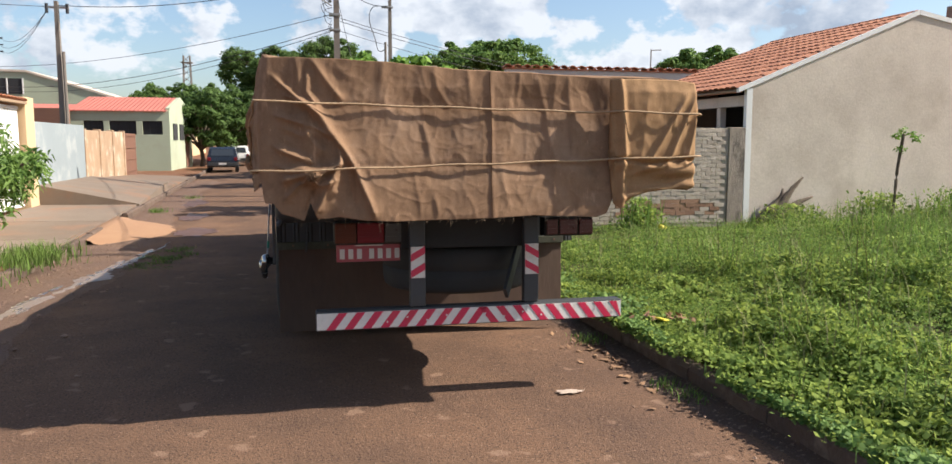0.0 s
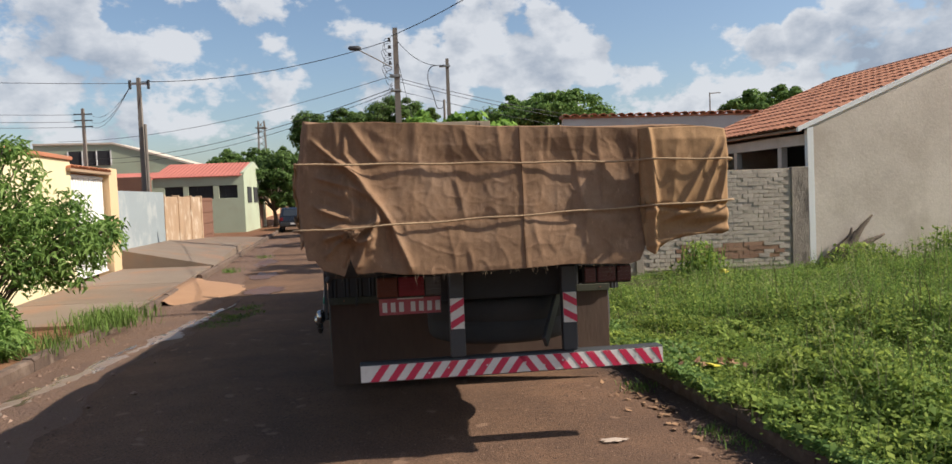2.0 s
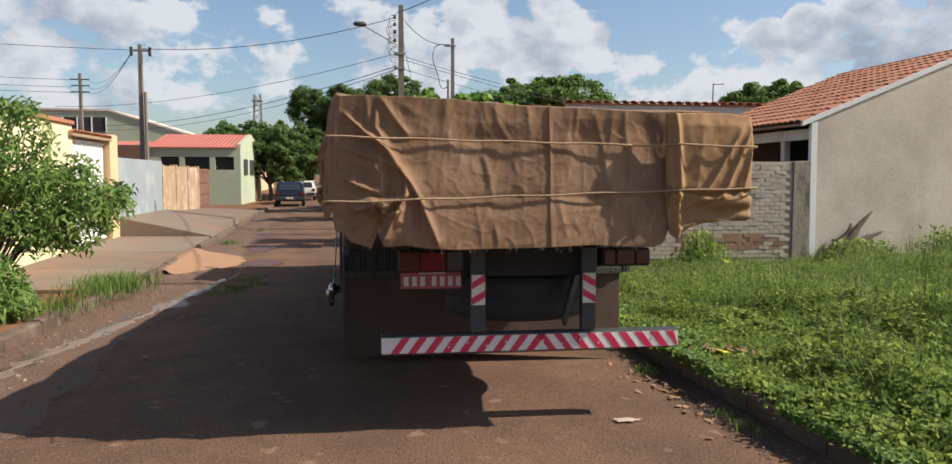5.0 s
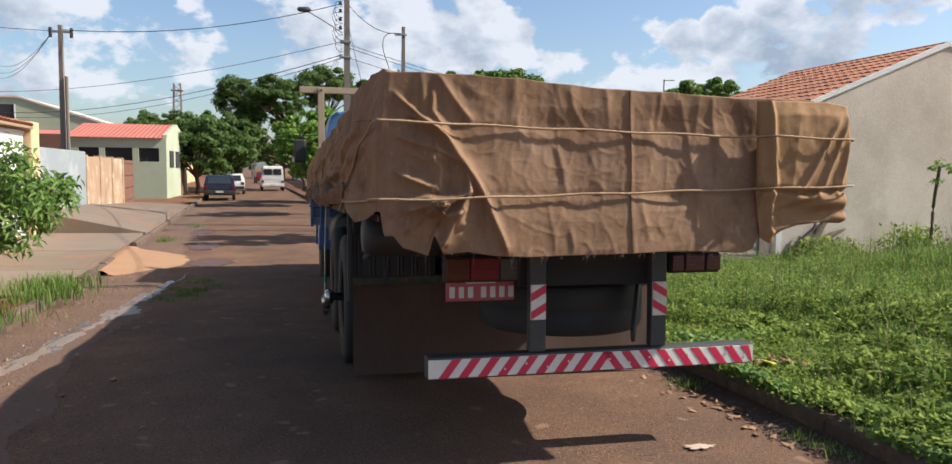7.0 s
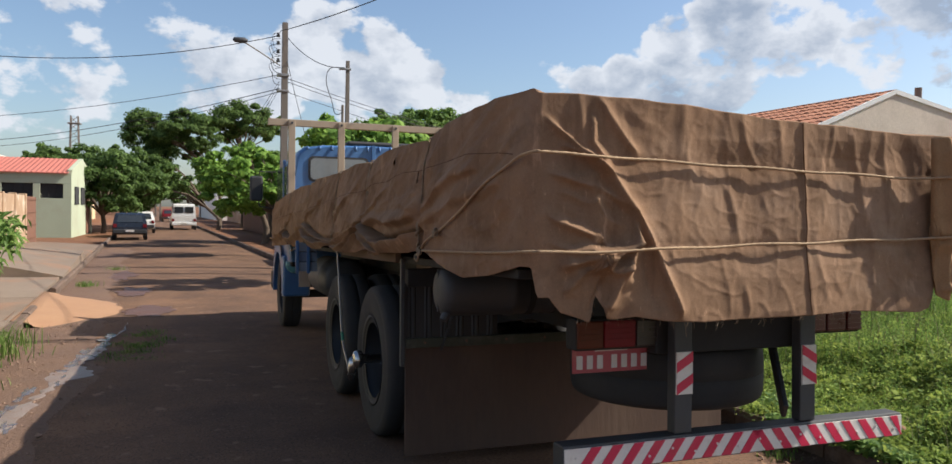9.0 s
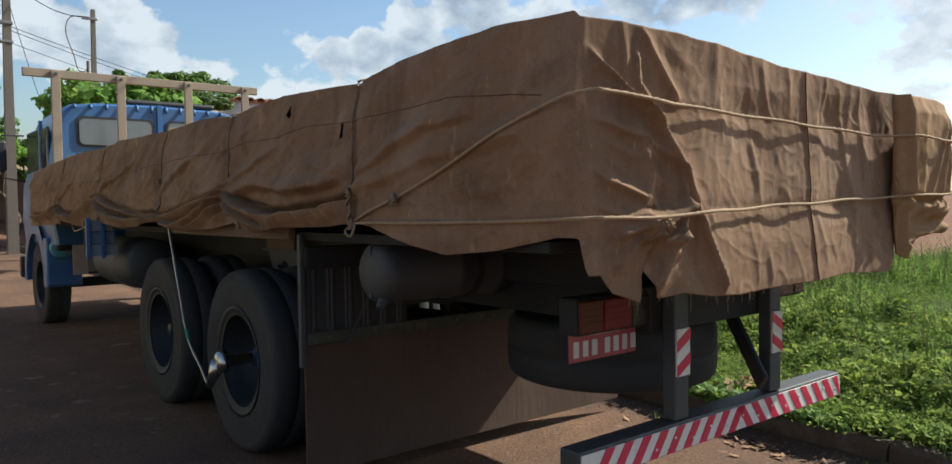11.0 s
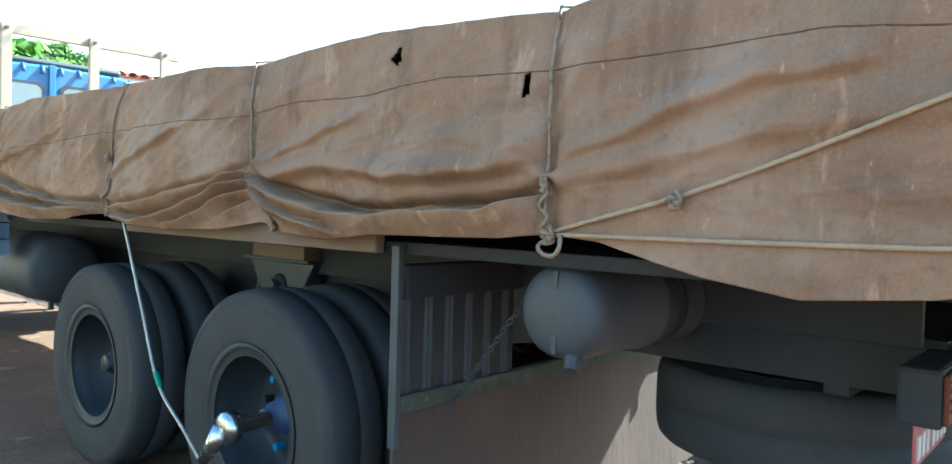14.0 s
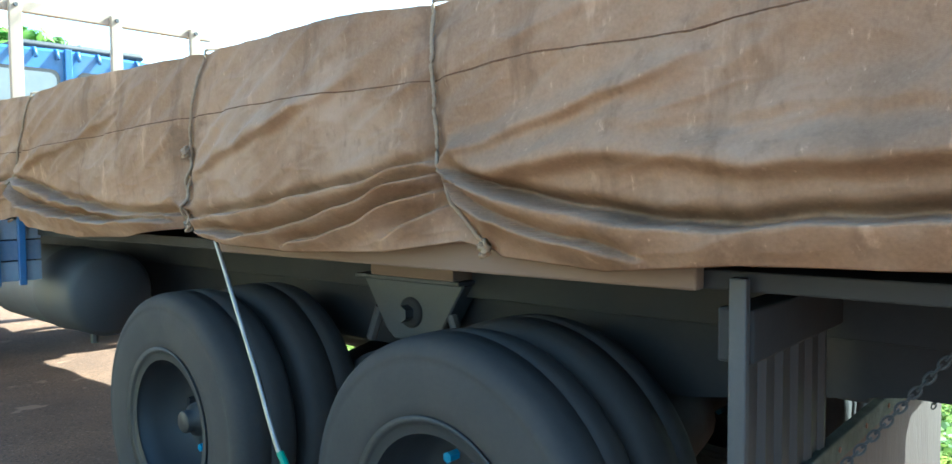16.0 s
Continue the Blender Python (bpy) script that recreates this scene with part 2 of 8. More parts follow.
M_CANVAS = canvas("brown_canvas", (0.283, 0.172, 0.102), (0.168, 0.101, 0.060), (0.325, 0.224, 0.155))
M_SEAM = material("seam_thread", (0.12, 0.065, 0.036), (0.085, 0.045, 0.025), rough=0.95, scale=20, fine_scale=200, bump=0.3, bump_dist=0.002, spec=0.1)
# the tarpaulin's canvas again, lighter and yellower to stand for sun on the flap
M_FLAP = canvas("sunlit_canvas", (0.37, 0.225, 0.115), (0.235, 0.14, 0.072), (0.33, 0.20, 0.105))
M_ROPE = material("rope", (0.43, 0.30, 0.175), (0.25, 0.165, 0.095), rough=0.9, scale=40, fine_scale=250, bump=0.8, bump_dist=0.003)
M_ROPE_PALE = material("pale_rope", (0.31, 0.225, 0.145), (0.16, 0.112, 0.068), rough=0.9, scale=40, fine_scale=250, bump=0.8, bump_dist=0.003)
M_ASPHALT = material("red_dusted_asphalt", (0.172, 0.099, 0.060), (0.086, 0.052, 0.036), rough=0.93, scale=1.1, fine_scale=75, bump=0.9, bump_dist=0.009, speck=(((0.235, 0.15, 0.10), 52.0, 0.63), ((0.050, 0.032, 0.024), 60.0, 0.58), ((0.24, 0.15, 0.10), 5.0, 0.66)), spread=0.30,
                     stain=(0.215, 0.120, 0.070), stain_scale=0.5, stain_amount=0.6, spec=0.2)
M_DIRT = material("red_earth", (0.20, 0.095, 0.05), (0.13, 0.065, 0.038), rough=0.97, scale=1.4, fine_scale=40, bump=0.8, bump_dist=0.02, stain=(0.26, 0.15, 0.09), stain_scale=0.7, spec=0.15)
M_SOIL = material("weedy_soil", (0.075, 0.085, 0.026), (0.06, 0.05, 0.025), rough=0.97, scale=2.0, fine_scale=30, bump=0.8, bump_dist=0.03, spec=0.1)
M_KERB = material("kerb_concrete", (0.135, 0.088, 0.062), (0.07, 0.046, 0.034), rough=0.95, scale=5, fine_scale=50, bump=0.8, bump_dist=0.012, stain=(0.22, 0.165, 0.125), stain_scale=3, stain_amount=0.6, objrand=0.4)
M_PAVE = material("worn_concrete", (0.205, 0.160, 0.120), (0.135, 0.095, 0.066), rough=0.93, scale=1.1, fine_scale=45, bump=0.4, bump_dist=0.008, stain=(0.24, 0.125, 0.07), stain_scale=0.8, stain_amount=0.7, objrand=0.3)
M_PLASTER = material("bare_cement_render", (0.66, 0.565, 0.465), (0.50, 0.42, 0.34), rough=0.95, scale=0.9, fine_scale=22, bump=0.35, bump_dist=0.010, spread=0.28,
                     stain=(0.43, 0.35, 0.275), stain_scale=0.6, stain_amount=0.7)
M_MORTAR = material("mortar", (0.40, 0.335, 0.27), (0.28, 0.23, 0.185), rough=0.97, scale=4, fine_scale=60, bump=0.6, bump_dist=0.01, stain=(0.10, 0.075, 0.055), stain_scale=1.2, stain_amount=0.6)
M_BLOCK = material("rough_block", (0.50, 0.425, 0.345), (0.33, 0.275, 0.22), rough=0.96, scale=4, fine_scale=60, bump=0.7, bump_dist=0.01, objrand=0.3, stain=(0.2, 0.15, 0.115), stain_scale=1.5, stain_amount=0.5)
M_CLAY = material("clay_tile", (0.48, 0.20, 0.105), (0.33, 0.125, 0.065), rough=0.88, scale=3, fine_scale=40, bump=0.3, bump_dist=0.006, objrand=0.5, island=0.5, stain=(0.20, 0.12, 0.08), stain_scale=1.3, stain_amount=0.4)
M_REDROOF = material("red_roof_tile", (0.46, 0.15, 0.11), (0.36, 0.11, 0.08), rough=0.85, scale=1, fine_scale=20, bump=0.2, island=0.2)
M_GREENWALL = material("pale_green_paint", (0.42, 0.46, 0.33), (0.34, 0.38, 0.27), rough=0.85, scale=0.6, fine_scale=20, bump=0.1, stain=(0.30, 0.25, 0.18), stain_scale=0.5, stain_amount=0.35)
M_YELLOW = material("cream_paint", (0.72, 0.62, 0.38), (0.60, 0.51, 0.31), rough=0.85, scale=0.8, fine_scale=20, bump=0.1, stain=(0.48, 0.38, 0.24), stain_scale=0.7, stain_amount=0.3)
M_PEACH = material("peach_paint", (0.66, 0.47, 0.27), (0.55, 0.38, 0.22), rough=0.85, scale=0.8, fine_scale=20, bump=0.1)
M_WHITE = material("white_paint", (0.78, 0.77, 0.74), (0.68, 0.66, 0.62), rough=0.6, scale=1, fine_scale=20, bump=0.08)
M_GREYWALL = material("grey_blue_paint", (0.27, 0.31, 0.32), (0.22, 0.25, 0.26), rough=0.85, scale=0.8, fine_scale=20, bump=0.1, stain=(0.48, 0.48, 0.46), stain_scale=1.0, stain_amount=0.4)
M_OLDWALL = material("peeling_wall", (0.42, 0.29, 0.18), (0.28, 0.18, 0.11), rough=0.93, scale=2, fine_scale=20, bump=0.5, bump_dist=0.02, stain=(0.60, 0.51, 0.40), stain_scale=1.4, stain_amount=0.7)
M_RUST = material("rusty_sheet", (0.20, 0.095, 0.055), (0.13, 0.06, 0.04), rough=0.8, scale=2, fine_scale=30, bump=0.3)
# near-black that paints the shade of unlit rooms behind openings and windows
M_DARKIN = material("interior_shade", (0.03, 0.03, 0.032), rough=0.9, bump=0.0)
M_TYRE = material("tyre_rubber", (0.030, 0.030, 0.031), (0.045, 0.041, 0.038), rough=0.82, scale=4, fine_scale=60, bump=0.3, bump_dist=0.003, stain=(0.05, 0.042, 0.035), stain_scale=3, stain_amount=0.35, spec=0.3)
M_BLACKSTEEL = material("sooty_black_steel", (0.022, 0.023, 0.025), (0.034, 0.032, 0.031), rough=0.7, scale=3, fine_scale=50, bump=0.3, bump_dist=0.003, stain=(0.04, 0.03, 0.023), stain_scale=2, stain_amount=0.4, spec=0.2)
M_TANK = material("dusty_grey_tank", (0.048, 0.051, 0.056), (0.033, 0.034, 0.036), rough=0.6, scale=5, fine_scale=70, bump=0.1, stain=(0.055, 0.046, 0.037), stain_scale=4, stain_amount=0.4)
M_RIM = material("dull_rim", (0.019, 0.023, 0.028), (0.028, 0.026, 0.024), rough=0.6, metal=0.2, scale=5, fine_scale=60, bump=0.2, bump_dist=0.003)
M_HUBBLUE = material("blue_hub_paint", (0.03, 0.055, 0.16), (0.05, 0.06, 0.09), rough=0.5, scale=8, fine_scale=60, bump=0.2, bump_dist=0.003)
M_NUTBLUE = material("bright_blue_nut", (0.05, 0.28, 0.50), (0.03, 0.15, 0.3), rough=0.5, bump=0.1)
M_CHROME = material("scratched_chrome", (0.62, 0.61, 0.58), (0.45, 0.43, 0.40), rough=0.25, metal=1.0, scale=12, fine_scale=90, bump=0.1)
M_WOOD = material("weathered_wood", (0.36, 0.25, 0.16), (0.24, 0.155, 0.095), rough=0.85, scale=3, fine_scale=30, bump=0.4, bump_dist=0.004, stretch=(1, 0.15, 1))
M_POST = material("grey_tan_post", (0.36, 0.29, 0.21), (0.26, 0.205, 0.145), rough=0.8, scale=4, fine_scale=40, bump=0.2, bump_dist=0.004, stretch=(1, 1, 0.2))
M_EDGEWOOD = material("dark_edge_wood", (0.18, 0.12, 0.08), (0.115, 0.076, 0.052), rough=0.9, scale=3, fine_scale=30, bump=0.4, bump_dist=0.004, stretch=(1, 0.15, 1))
M_LENSDARK = material("dark_red_lens", (0.11, 0.02, 0.02), (0.07, 0.015, 0.015), rough=0.3, bump=0.05)
M_BLUE = material("blue_truck_paint", (0.055, 0.15, 0.34), (0.042, 0.115, 0.27), rough=0.38, scale=1.5, fine_scale=30, bump=0.05, stain=(0.16, 0.15, 0.16), stain_scale=1.6, stain_amount=0.25, coat=0.3)
M_RUBBER = material("black_rubber", (0.030, 0.030, 0.031), rough=0.6, bump=0.1)
M_RED = material("red_reflective", (0.58, 0.028, 0.085), (0.46, 0.022, 0.065), rough=0.35, scale=6, fine_scale=80, bump=0.05, stain=(0.35, 0.06, 0.05), stain_scale=6, stain_amount=0.3)
M_REFWHITE = material("white_reflective", (0.70, 0.69, 0.65), (0.56, 0.54, 0.50), rough=0.35, scale=5, fine_scale=80, bump=0.05, stain=(0.40, 0.34, 0.28), stain_scale=7, stain_amount=0.45)
M_PLATE = material("red_plate", (0.36, 0.06, 0.075), (0.27, 0.045, 0.055), rough=0.45, scale=6, fine_scale=80, bump=0.05, stain=(0.30, 0.13, 0.10), stain_scale=9, stain_amount=0.5)
M_PLATETEXT = material("plate_white", (0.62, 0.58, 0.54), rough=0.5, bump=0.0)
M_LENSRED = material("red_lens", (0.17, 0.008, 0.012), (0.12, 0.006, 0.01), rough=0.45, bump=0.05, spec=0.25)
M_LENSAMBER = material("amber_lens", (0.10, 0.022, 0.006), (0.07, 0.015, 0.005), rough=0.45, bump=0.05, spec=0.25)
M_LENSCLEAR = material("dirty_clear_lens", (0.04, 0.03, 0.025), (0.028, 0.021, 0.018), rough=0.3, bump=0.05)
M_STEEL = material("worn_steel_tube", (0.42, 0.40, 0.37), (0.25, 0.23, 0.21), rough=0.4, metal=0.8, scale=20, fine_scale=100, bump=0.15, bump_dist=0.002)
M_GREENTAPE = material("green_tape", (0.03, 0.22, 0.13), rough=0.5, bump=0.0)
M_POLE = material("concrete_pole", (0.20, 0.172, 0.145), (0.14, 0.12, 0.10), rough=0.92, scale=2, fine_scale=30, bump=0.2, stretch=(1, 1, 0.3))
M_WIRE = material("black_wire", (0.025, 0.025, 0.027), rough=0.6, bump=0.0)
M_BARK = material("bark", (0.13, 0.095, 0.065), (0.07, 0.05, 0.035), rough=0.95, scale=6, fine_scale=30, bump=0.8, bump_dist=0.02)
M_LEAF_DARK = material("dark_leaf", (0.125, 0.20, 0.050), (0.06, 0.105, 0.027), spec=0.25, rough=0.7, scale=0.6, fine_scale=8, bump=0.0, island=1.0, leaf=0.42)
M_LEAF_MID = material("mid_leaf", (0.155, 0.25, 0.055), (0.075, 0.14, 0.03), spec=0.25, rough=0.7, scale=0.6, fine_scale=8, bump=0.0, island=1.0, leaf=0.35)
M_LEAF_LIGHT = material("light_leaf", (0.22, 0.36, 0.06), (0.11, 0.21, 0.035), spec=0.25, rough=0.7, scale=0.6, fine_scale=8, bump=0.0, island=1.0, leaf=0.4)
M_LEAF_SHRUB = material("shrub_leaf", (0.27, 0.40, 0.105), (0.12, 0.21, 0.048), spec=0.3, rough=0.6, scale=0.6, fine_scale=8, bump=0.0, island=1.0, leaf=0.55)
M_CREEPER = material("creeper_leaf", (0.25, 0.37, 0.10), (0.10, 0.18, 0.045), rough=0.7, scale=0.8, fine_scale=6, bump=0.0, island=1.2, leaf=0.4, spec=0.25)
M_WEED = material("weed_leaf", (0.33, 0.40, 0.085), (0.10, 0.155, 0.035), rough=0.8, scale=0.8, fine_scale=6, bump=0.0, island=1.3, leaf=0.4, spec=0.15, stain=(0.20, 0.30, 0.07), stain_scale=0.9, stain_amount=0.5)
M_GRASS = material("grass_blade", (0.24, 0.36, 0.085), (0.12, 0.19, 0.045), rough=0.8, scale=0.7, fine_scale=5, bump=0.0, island=1.2, leaf=0.4, spec=0.15)
M_STRAW = material("dry_stalk", (0.27, 0.25, 0.11), (0.17, 0.16, 0.07), rough=0.9, island=0.6, bump=0.0)
M_GLASS = material("cab_glass", (0.03, 0.035, 0.04), rough=0.06, bump=0.0, spec=0.8)
M_CARDARK = material("dark_car_paint", (0.012, 0.014, 0.018), rough=0.25, bump=0.0, coat=0.6)
M_CARWHITE = material("white_car_paint", (0.72, 0.72, 0.70), rough=0.35, bump=0.0, coat=0.4)
M_LITTER = material("yellow_plastic", (0.75, 0.62, 0.06), rough=0.5, bump=0.1)
M_PAPER = material("dirty_paper", (0.50, 0.40, 0.32), (0.36, 0.27, 0.21), rough=0.9, bump=0.2)


# ---- building helpers ----
def mesh_object(name, bm, mat, smooth=False):
    me = bpy.data.meshes.new(name)
    bm.to_mesh(me)
    bm.free()
    me.materials.append(mat)
    if smooth:
        me.polygons.foreach_set("use_smooth", [True] * len(me.polygons))
    return new(name, me)


def array_object(name, verts, faces, mat, smooth=False):
    me = bpy.data.meshes.new(name)
    me.from_pydata([tuple(v) for v in verts], [], [tuple(f) for f in faces])
    me.update()
    me.materials.append(mat)
    if smooth:
        me.polygons.foreach_set("use_smooth", [True] * len(me.polygons))
    return new(name, me)


def under(ob, parent, label=""):
    ob.parent = parent
    return tagged(ob, label)


def part(name, bm, mat, parent, label="", smooth=False):
    return under(mesh_object(name, bm, mat, smooth), parent, label)


def thing(name, label, category, m=None, group="", kind=""):
    ob = new(name)
    ob.empty_display_size = 0.1
    if m is not None:
        ob.matrix_basis = m
    return tagged(ob, label, category, group, kind)


def add_box(bm, lo, hi, bevel=0.0):
    """A box between two corners, with bevelled edges."""
    lo, hi = Vector(lo), Vector(hi)
    r = bmesh.ops.create_cube(bm, size=1, matrix=Matrix.LocRotScale((lo + hi) / 2, None, hi - lo))
    if bevel:
        edges = {e for v in r["verts"] for e in v.link_edges}
        bmesh.ops.bevel(bm, geom=list(edges), offset=bevel, segments=2, profile=0.5, affect="EDGES")
    return bm


def box(lo, hi, bevel=0.0):
    return add_box(bmesh.new(), lo, hi, bevel)


def add_cyl(bm, a, b, r, r2=None, seg=20, caps=True):
    """A rod or cone from point a to point b."""
    a, b = Vector(a), Vector(b)
    d = b - a
    m = Matrix.Translation((a + b) / 2) @ d.to_track_quat("Z", "Y").to_matrix().to_4x4()
    bmesh.ops.create_cone(bm, cap_ends=caps, segments=seg, radius1=r, radius2=r if r2 is None else r2, depth=d.length, matrix=m)
    return bm


def cyl(a, b, r, r2=None, seg=20):
    return add_cyl(bmesh.new(), a, b, r, r2, seg)


def lathe(profile, origin, axis="X", seg=40, caps=False):
    """A body of revolution: profile of (along, radius) round the axis through origin."""
    bm = bmesh.new()
    o = Vector(origin)
    rings = []
    for al, r in profile:
        ring = []
        for k in range(seg):
            a = 2 * math.pi * k / seg
            c, s_ = r * math.cos(a), r * math.sin(a)
            p = {"X": (al, c, s_), "Y": (c, al, s_), "Z": (c, s_, al)}[axis]
            ring.append(bm.verts.new(o + Vector(p)))
        rings.append(ring)
    for r0, r1 in zip(rings, rings[1:]):
        for k in range(seg):
            bm.faces.new((r0[k], r0[(k + 1) % seg], r1[(k + 1) % seg], r1[k]))
    for ring in (rings[0], rings[-1]) if caps else ():
        bm.faces.new(ring)
    bmesh.ops.recalc_face_normals(bm, faces=bm.faces)
    return bm


def add_tube(bm, pts, r, seg=8, twist=0.0):
    """A tube along points; with twist, its section is lobed like laid rope and turns on the way."""
    pts = [Vector(p) for p in pts]
    prev, run = None, 0.0
    up = Vector((0, 0, 1))
    for i, p in enumerate(pts):
        d = (pts[min(i + 1, len(pts) - 1)] - pts[max(i - 1, 0)]).normalized()
        side = d.cross(up)
        if side.length < 0.15:
            side = d.cross(Vector((1, 0, 0)))
        side.normalize()
        top = side.cross(d)
        if i:
            run += (p - pts[i - 1]).length
        ring = []
        for k in range(seg):
            a = 2 * math.pi * k / seg
            rad = r * (1 + (0.16 * math.cos(3 * a + run * twist) if twist else 0))
            ring.append(bm.verts.new(p + (side * math.cos(a) + top * math.sin(a)) * rad))
        if prev:
            for k in range(seg):
                bm.faces.new((prev[k], prev[(k + 1) % seg], ring[(k + 1) % seg], ring[k]))
        else:
            bm.faces.new(ring[::-1])
        prev = ring
    bm.faces.new(prev)
    return bm


def tube(pts, r, seg=8, twist=0.0):
    return add_tube(bmesh.new(), pts, r, seg, twist)


def taper(pts, r0, r1, seg=9):
    """A limb along points, thinning from r0 to r1, a little knotty."""
    bm = bmesh.new()
    prev = None
    for i, p in enumerate(pts):
        d = (pts[min(i + 1, len(pts) - 1)] - pts[max(i - 1, 0)]).normalized()
        side = d.cross(Vector((0, 1, 0.2))).normalized()
        top = side.cross(d)
        rad = r0 + (r1 - r0) * i / (len(pts) - 1)
        ring = []
        for k in range(seg):
            a = 2 * math.pi * k / seg
            q = rad * (1 + 0.35 * noise.noise(Vector((p.x * 6 + math.cos(a), p.z * 6 + math.sin(a), 2.0))))
            ring.append(bm.verts.new(p + (side * math.cos(a) + top * math.sin(a)) * q))
        if prev:
            for k in range(seg):
                bm.faces.new((prev[k], prev[(k + 1) % seg], ring[(k + 1) % seg], ring[k]))
        else:
            bm.faces.new(ring[::-1])
        prev = ring
    bm.faces.new(prev)
    return bm


def smooth_points(pts, step=0.04):
    """A smooth line through points."""
    P = [Vector(p) for p in pts]
    P = [P[0] * 2 - P[1]] + P + [P[-1] * 2 - P[-2]]
    out = []
    for a, b, c, d in zip(P, P[1:], P[2:], P[3:]):
        n = max(2, int((c - b).length / step))
        for k in range(n):
            t = k / n
            out.append(0.5 * ((2 * b) + (c - a) * t + (2 * a - 5 * b + 4 * c - d) * t * t + (3 * b - a - 3 * c + d) * t ** 3))
    out.append(P[-2])
    return out


def sag(a, b, drop, n=14):
    a, b = Vector(a), Vector(b)
    return [a.lerp(b, k / n) - Vector((0, 0, 4 * drop * (k / n) * (1 - k / n))) for k in range(n + 1)]


def interp(x, table):
    xs, ys = zip(*table)
    return float(np.interp(x, xs, ys))


def rnd(a, b):
    return random.uniform(a, b)


# ---- ground ----
SLOPE = 0.0323


def lie(y):
    """Height of the road: it falls gently along the lorry and then runs level."""
    return SLOPE * (7.0 - min(max(y, 6.0), 12.2))


def street(u, v, z=0.0):
    """A place in the street: u across from its line, v along it, z above the road."""
    return Vector((u - 0.055 * v, v, lie(v) + z))


U_LEFT, U_RIGHT = -3.95, 1.66
VS = [-600, -200, -60, -20, -8] + [k * 0.5 for k in range(-8, 60)] + [32, 36, 42, 50, 60, 80, 110, 160, 250, 500, 1500]


def sheet(name, columns, mat, vs=VS, rough=0.0, label="", category=""):
    """A sheet along the street from columns of (u, height)."""
    verts, faces = [], []
    n = len(columns)
    for v in vs:
        for u, h in columns:
            p = street(u, v, h)
            if rough:
                p.z += rough * noise.noise(Vector((p.x * 0.9, p.y * 0.9, 3.1)))
            verts.append(p)
    for j in range(len(vs) - 1):
        for i in range(n - 1):
            a = j * n + i
            faces.append((a, a + 1, a + n + 1, a + n))
    return tagged(array_object(name, verts, faces, mat, True), label, category, kind="structure")


sheet("ground", [(-1500, 0.0), (-60, 0.05), (-6.6, 0.05), (U_LEFT - 0.2, 0.07), (U_LEFT - 0.06, 0.0), (U_LEFT - 0.05, -0.06), (U_RIGHT + 0.05, -0.06), (U_RIGHT + 0.06, 0.0), (U_RIGHT + 0.15, 0.09), (4, 0.12), (12, 0.1), (60, 0.05), (1500, 0.0)],
      M_DIRT, label="red earth ground on both sides of the street", category="ground")
ROAD_U = [U_LEFT + k * (U_RIGHT - U_LEFT) / 16 for k in range(17)]
sheet("road", [(u, 0.025 * (1 - ((u + 1.15) / 2.8) ** 2) - 0.02) for u in ROAD_U], M_ASPHALT, rough=0.006, label="worn asphalt street stained with red dust", category="road")
sheet("lot", [(U_RIGHT + 0.14, 0.11), (2.4, 0.14), (4, 0.16), (7, 0.14), (10, 0.12), (13, 0.1), (16, 0.08)], M_SOIL, vs=[k * 0.4 for k in range(-10, 37)] + [14.6], rough=0.05, label="overgrown vacant lot beside the street", category="ground")


# ---- the lorry ----
TRUCK = Matrix.Translation((0, 6.955, 0)) @ pose(0, 0, 0, -math.degrees(math.atan(SLOPE))) @ Matrix.Translation((0, -7, 0))
lorry = thing("flatbed_lorry", "old blue flatbed lorry parked by a weedy kerb", "truck", TRUCK)


def tyre_profile(w, r):
    h = w / 2
    half = [(0.82, 0.56), (0.95, 0.60), (0.985, 0.66), (0.99, 0.675), (1.0, 0.70), (1.03, 0.78), (1.0, 0.86), (0.975, 0.895), (0.985, 0.90), (0.95, 0.925), (0.90, 0.955), (0.80, 0.98), (0.62, 0.993), (0.41, 0.998), (0.03, 1.0), (0.02, 0.994)]
    left = [(-h * a, r * b) for a, b in half]
    return left + [(-a, b) for a, b in left[::-1]] + [(h * 0.5, r * 0.54), (-h * 0.5, r * 0.54), left[0]]


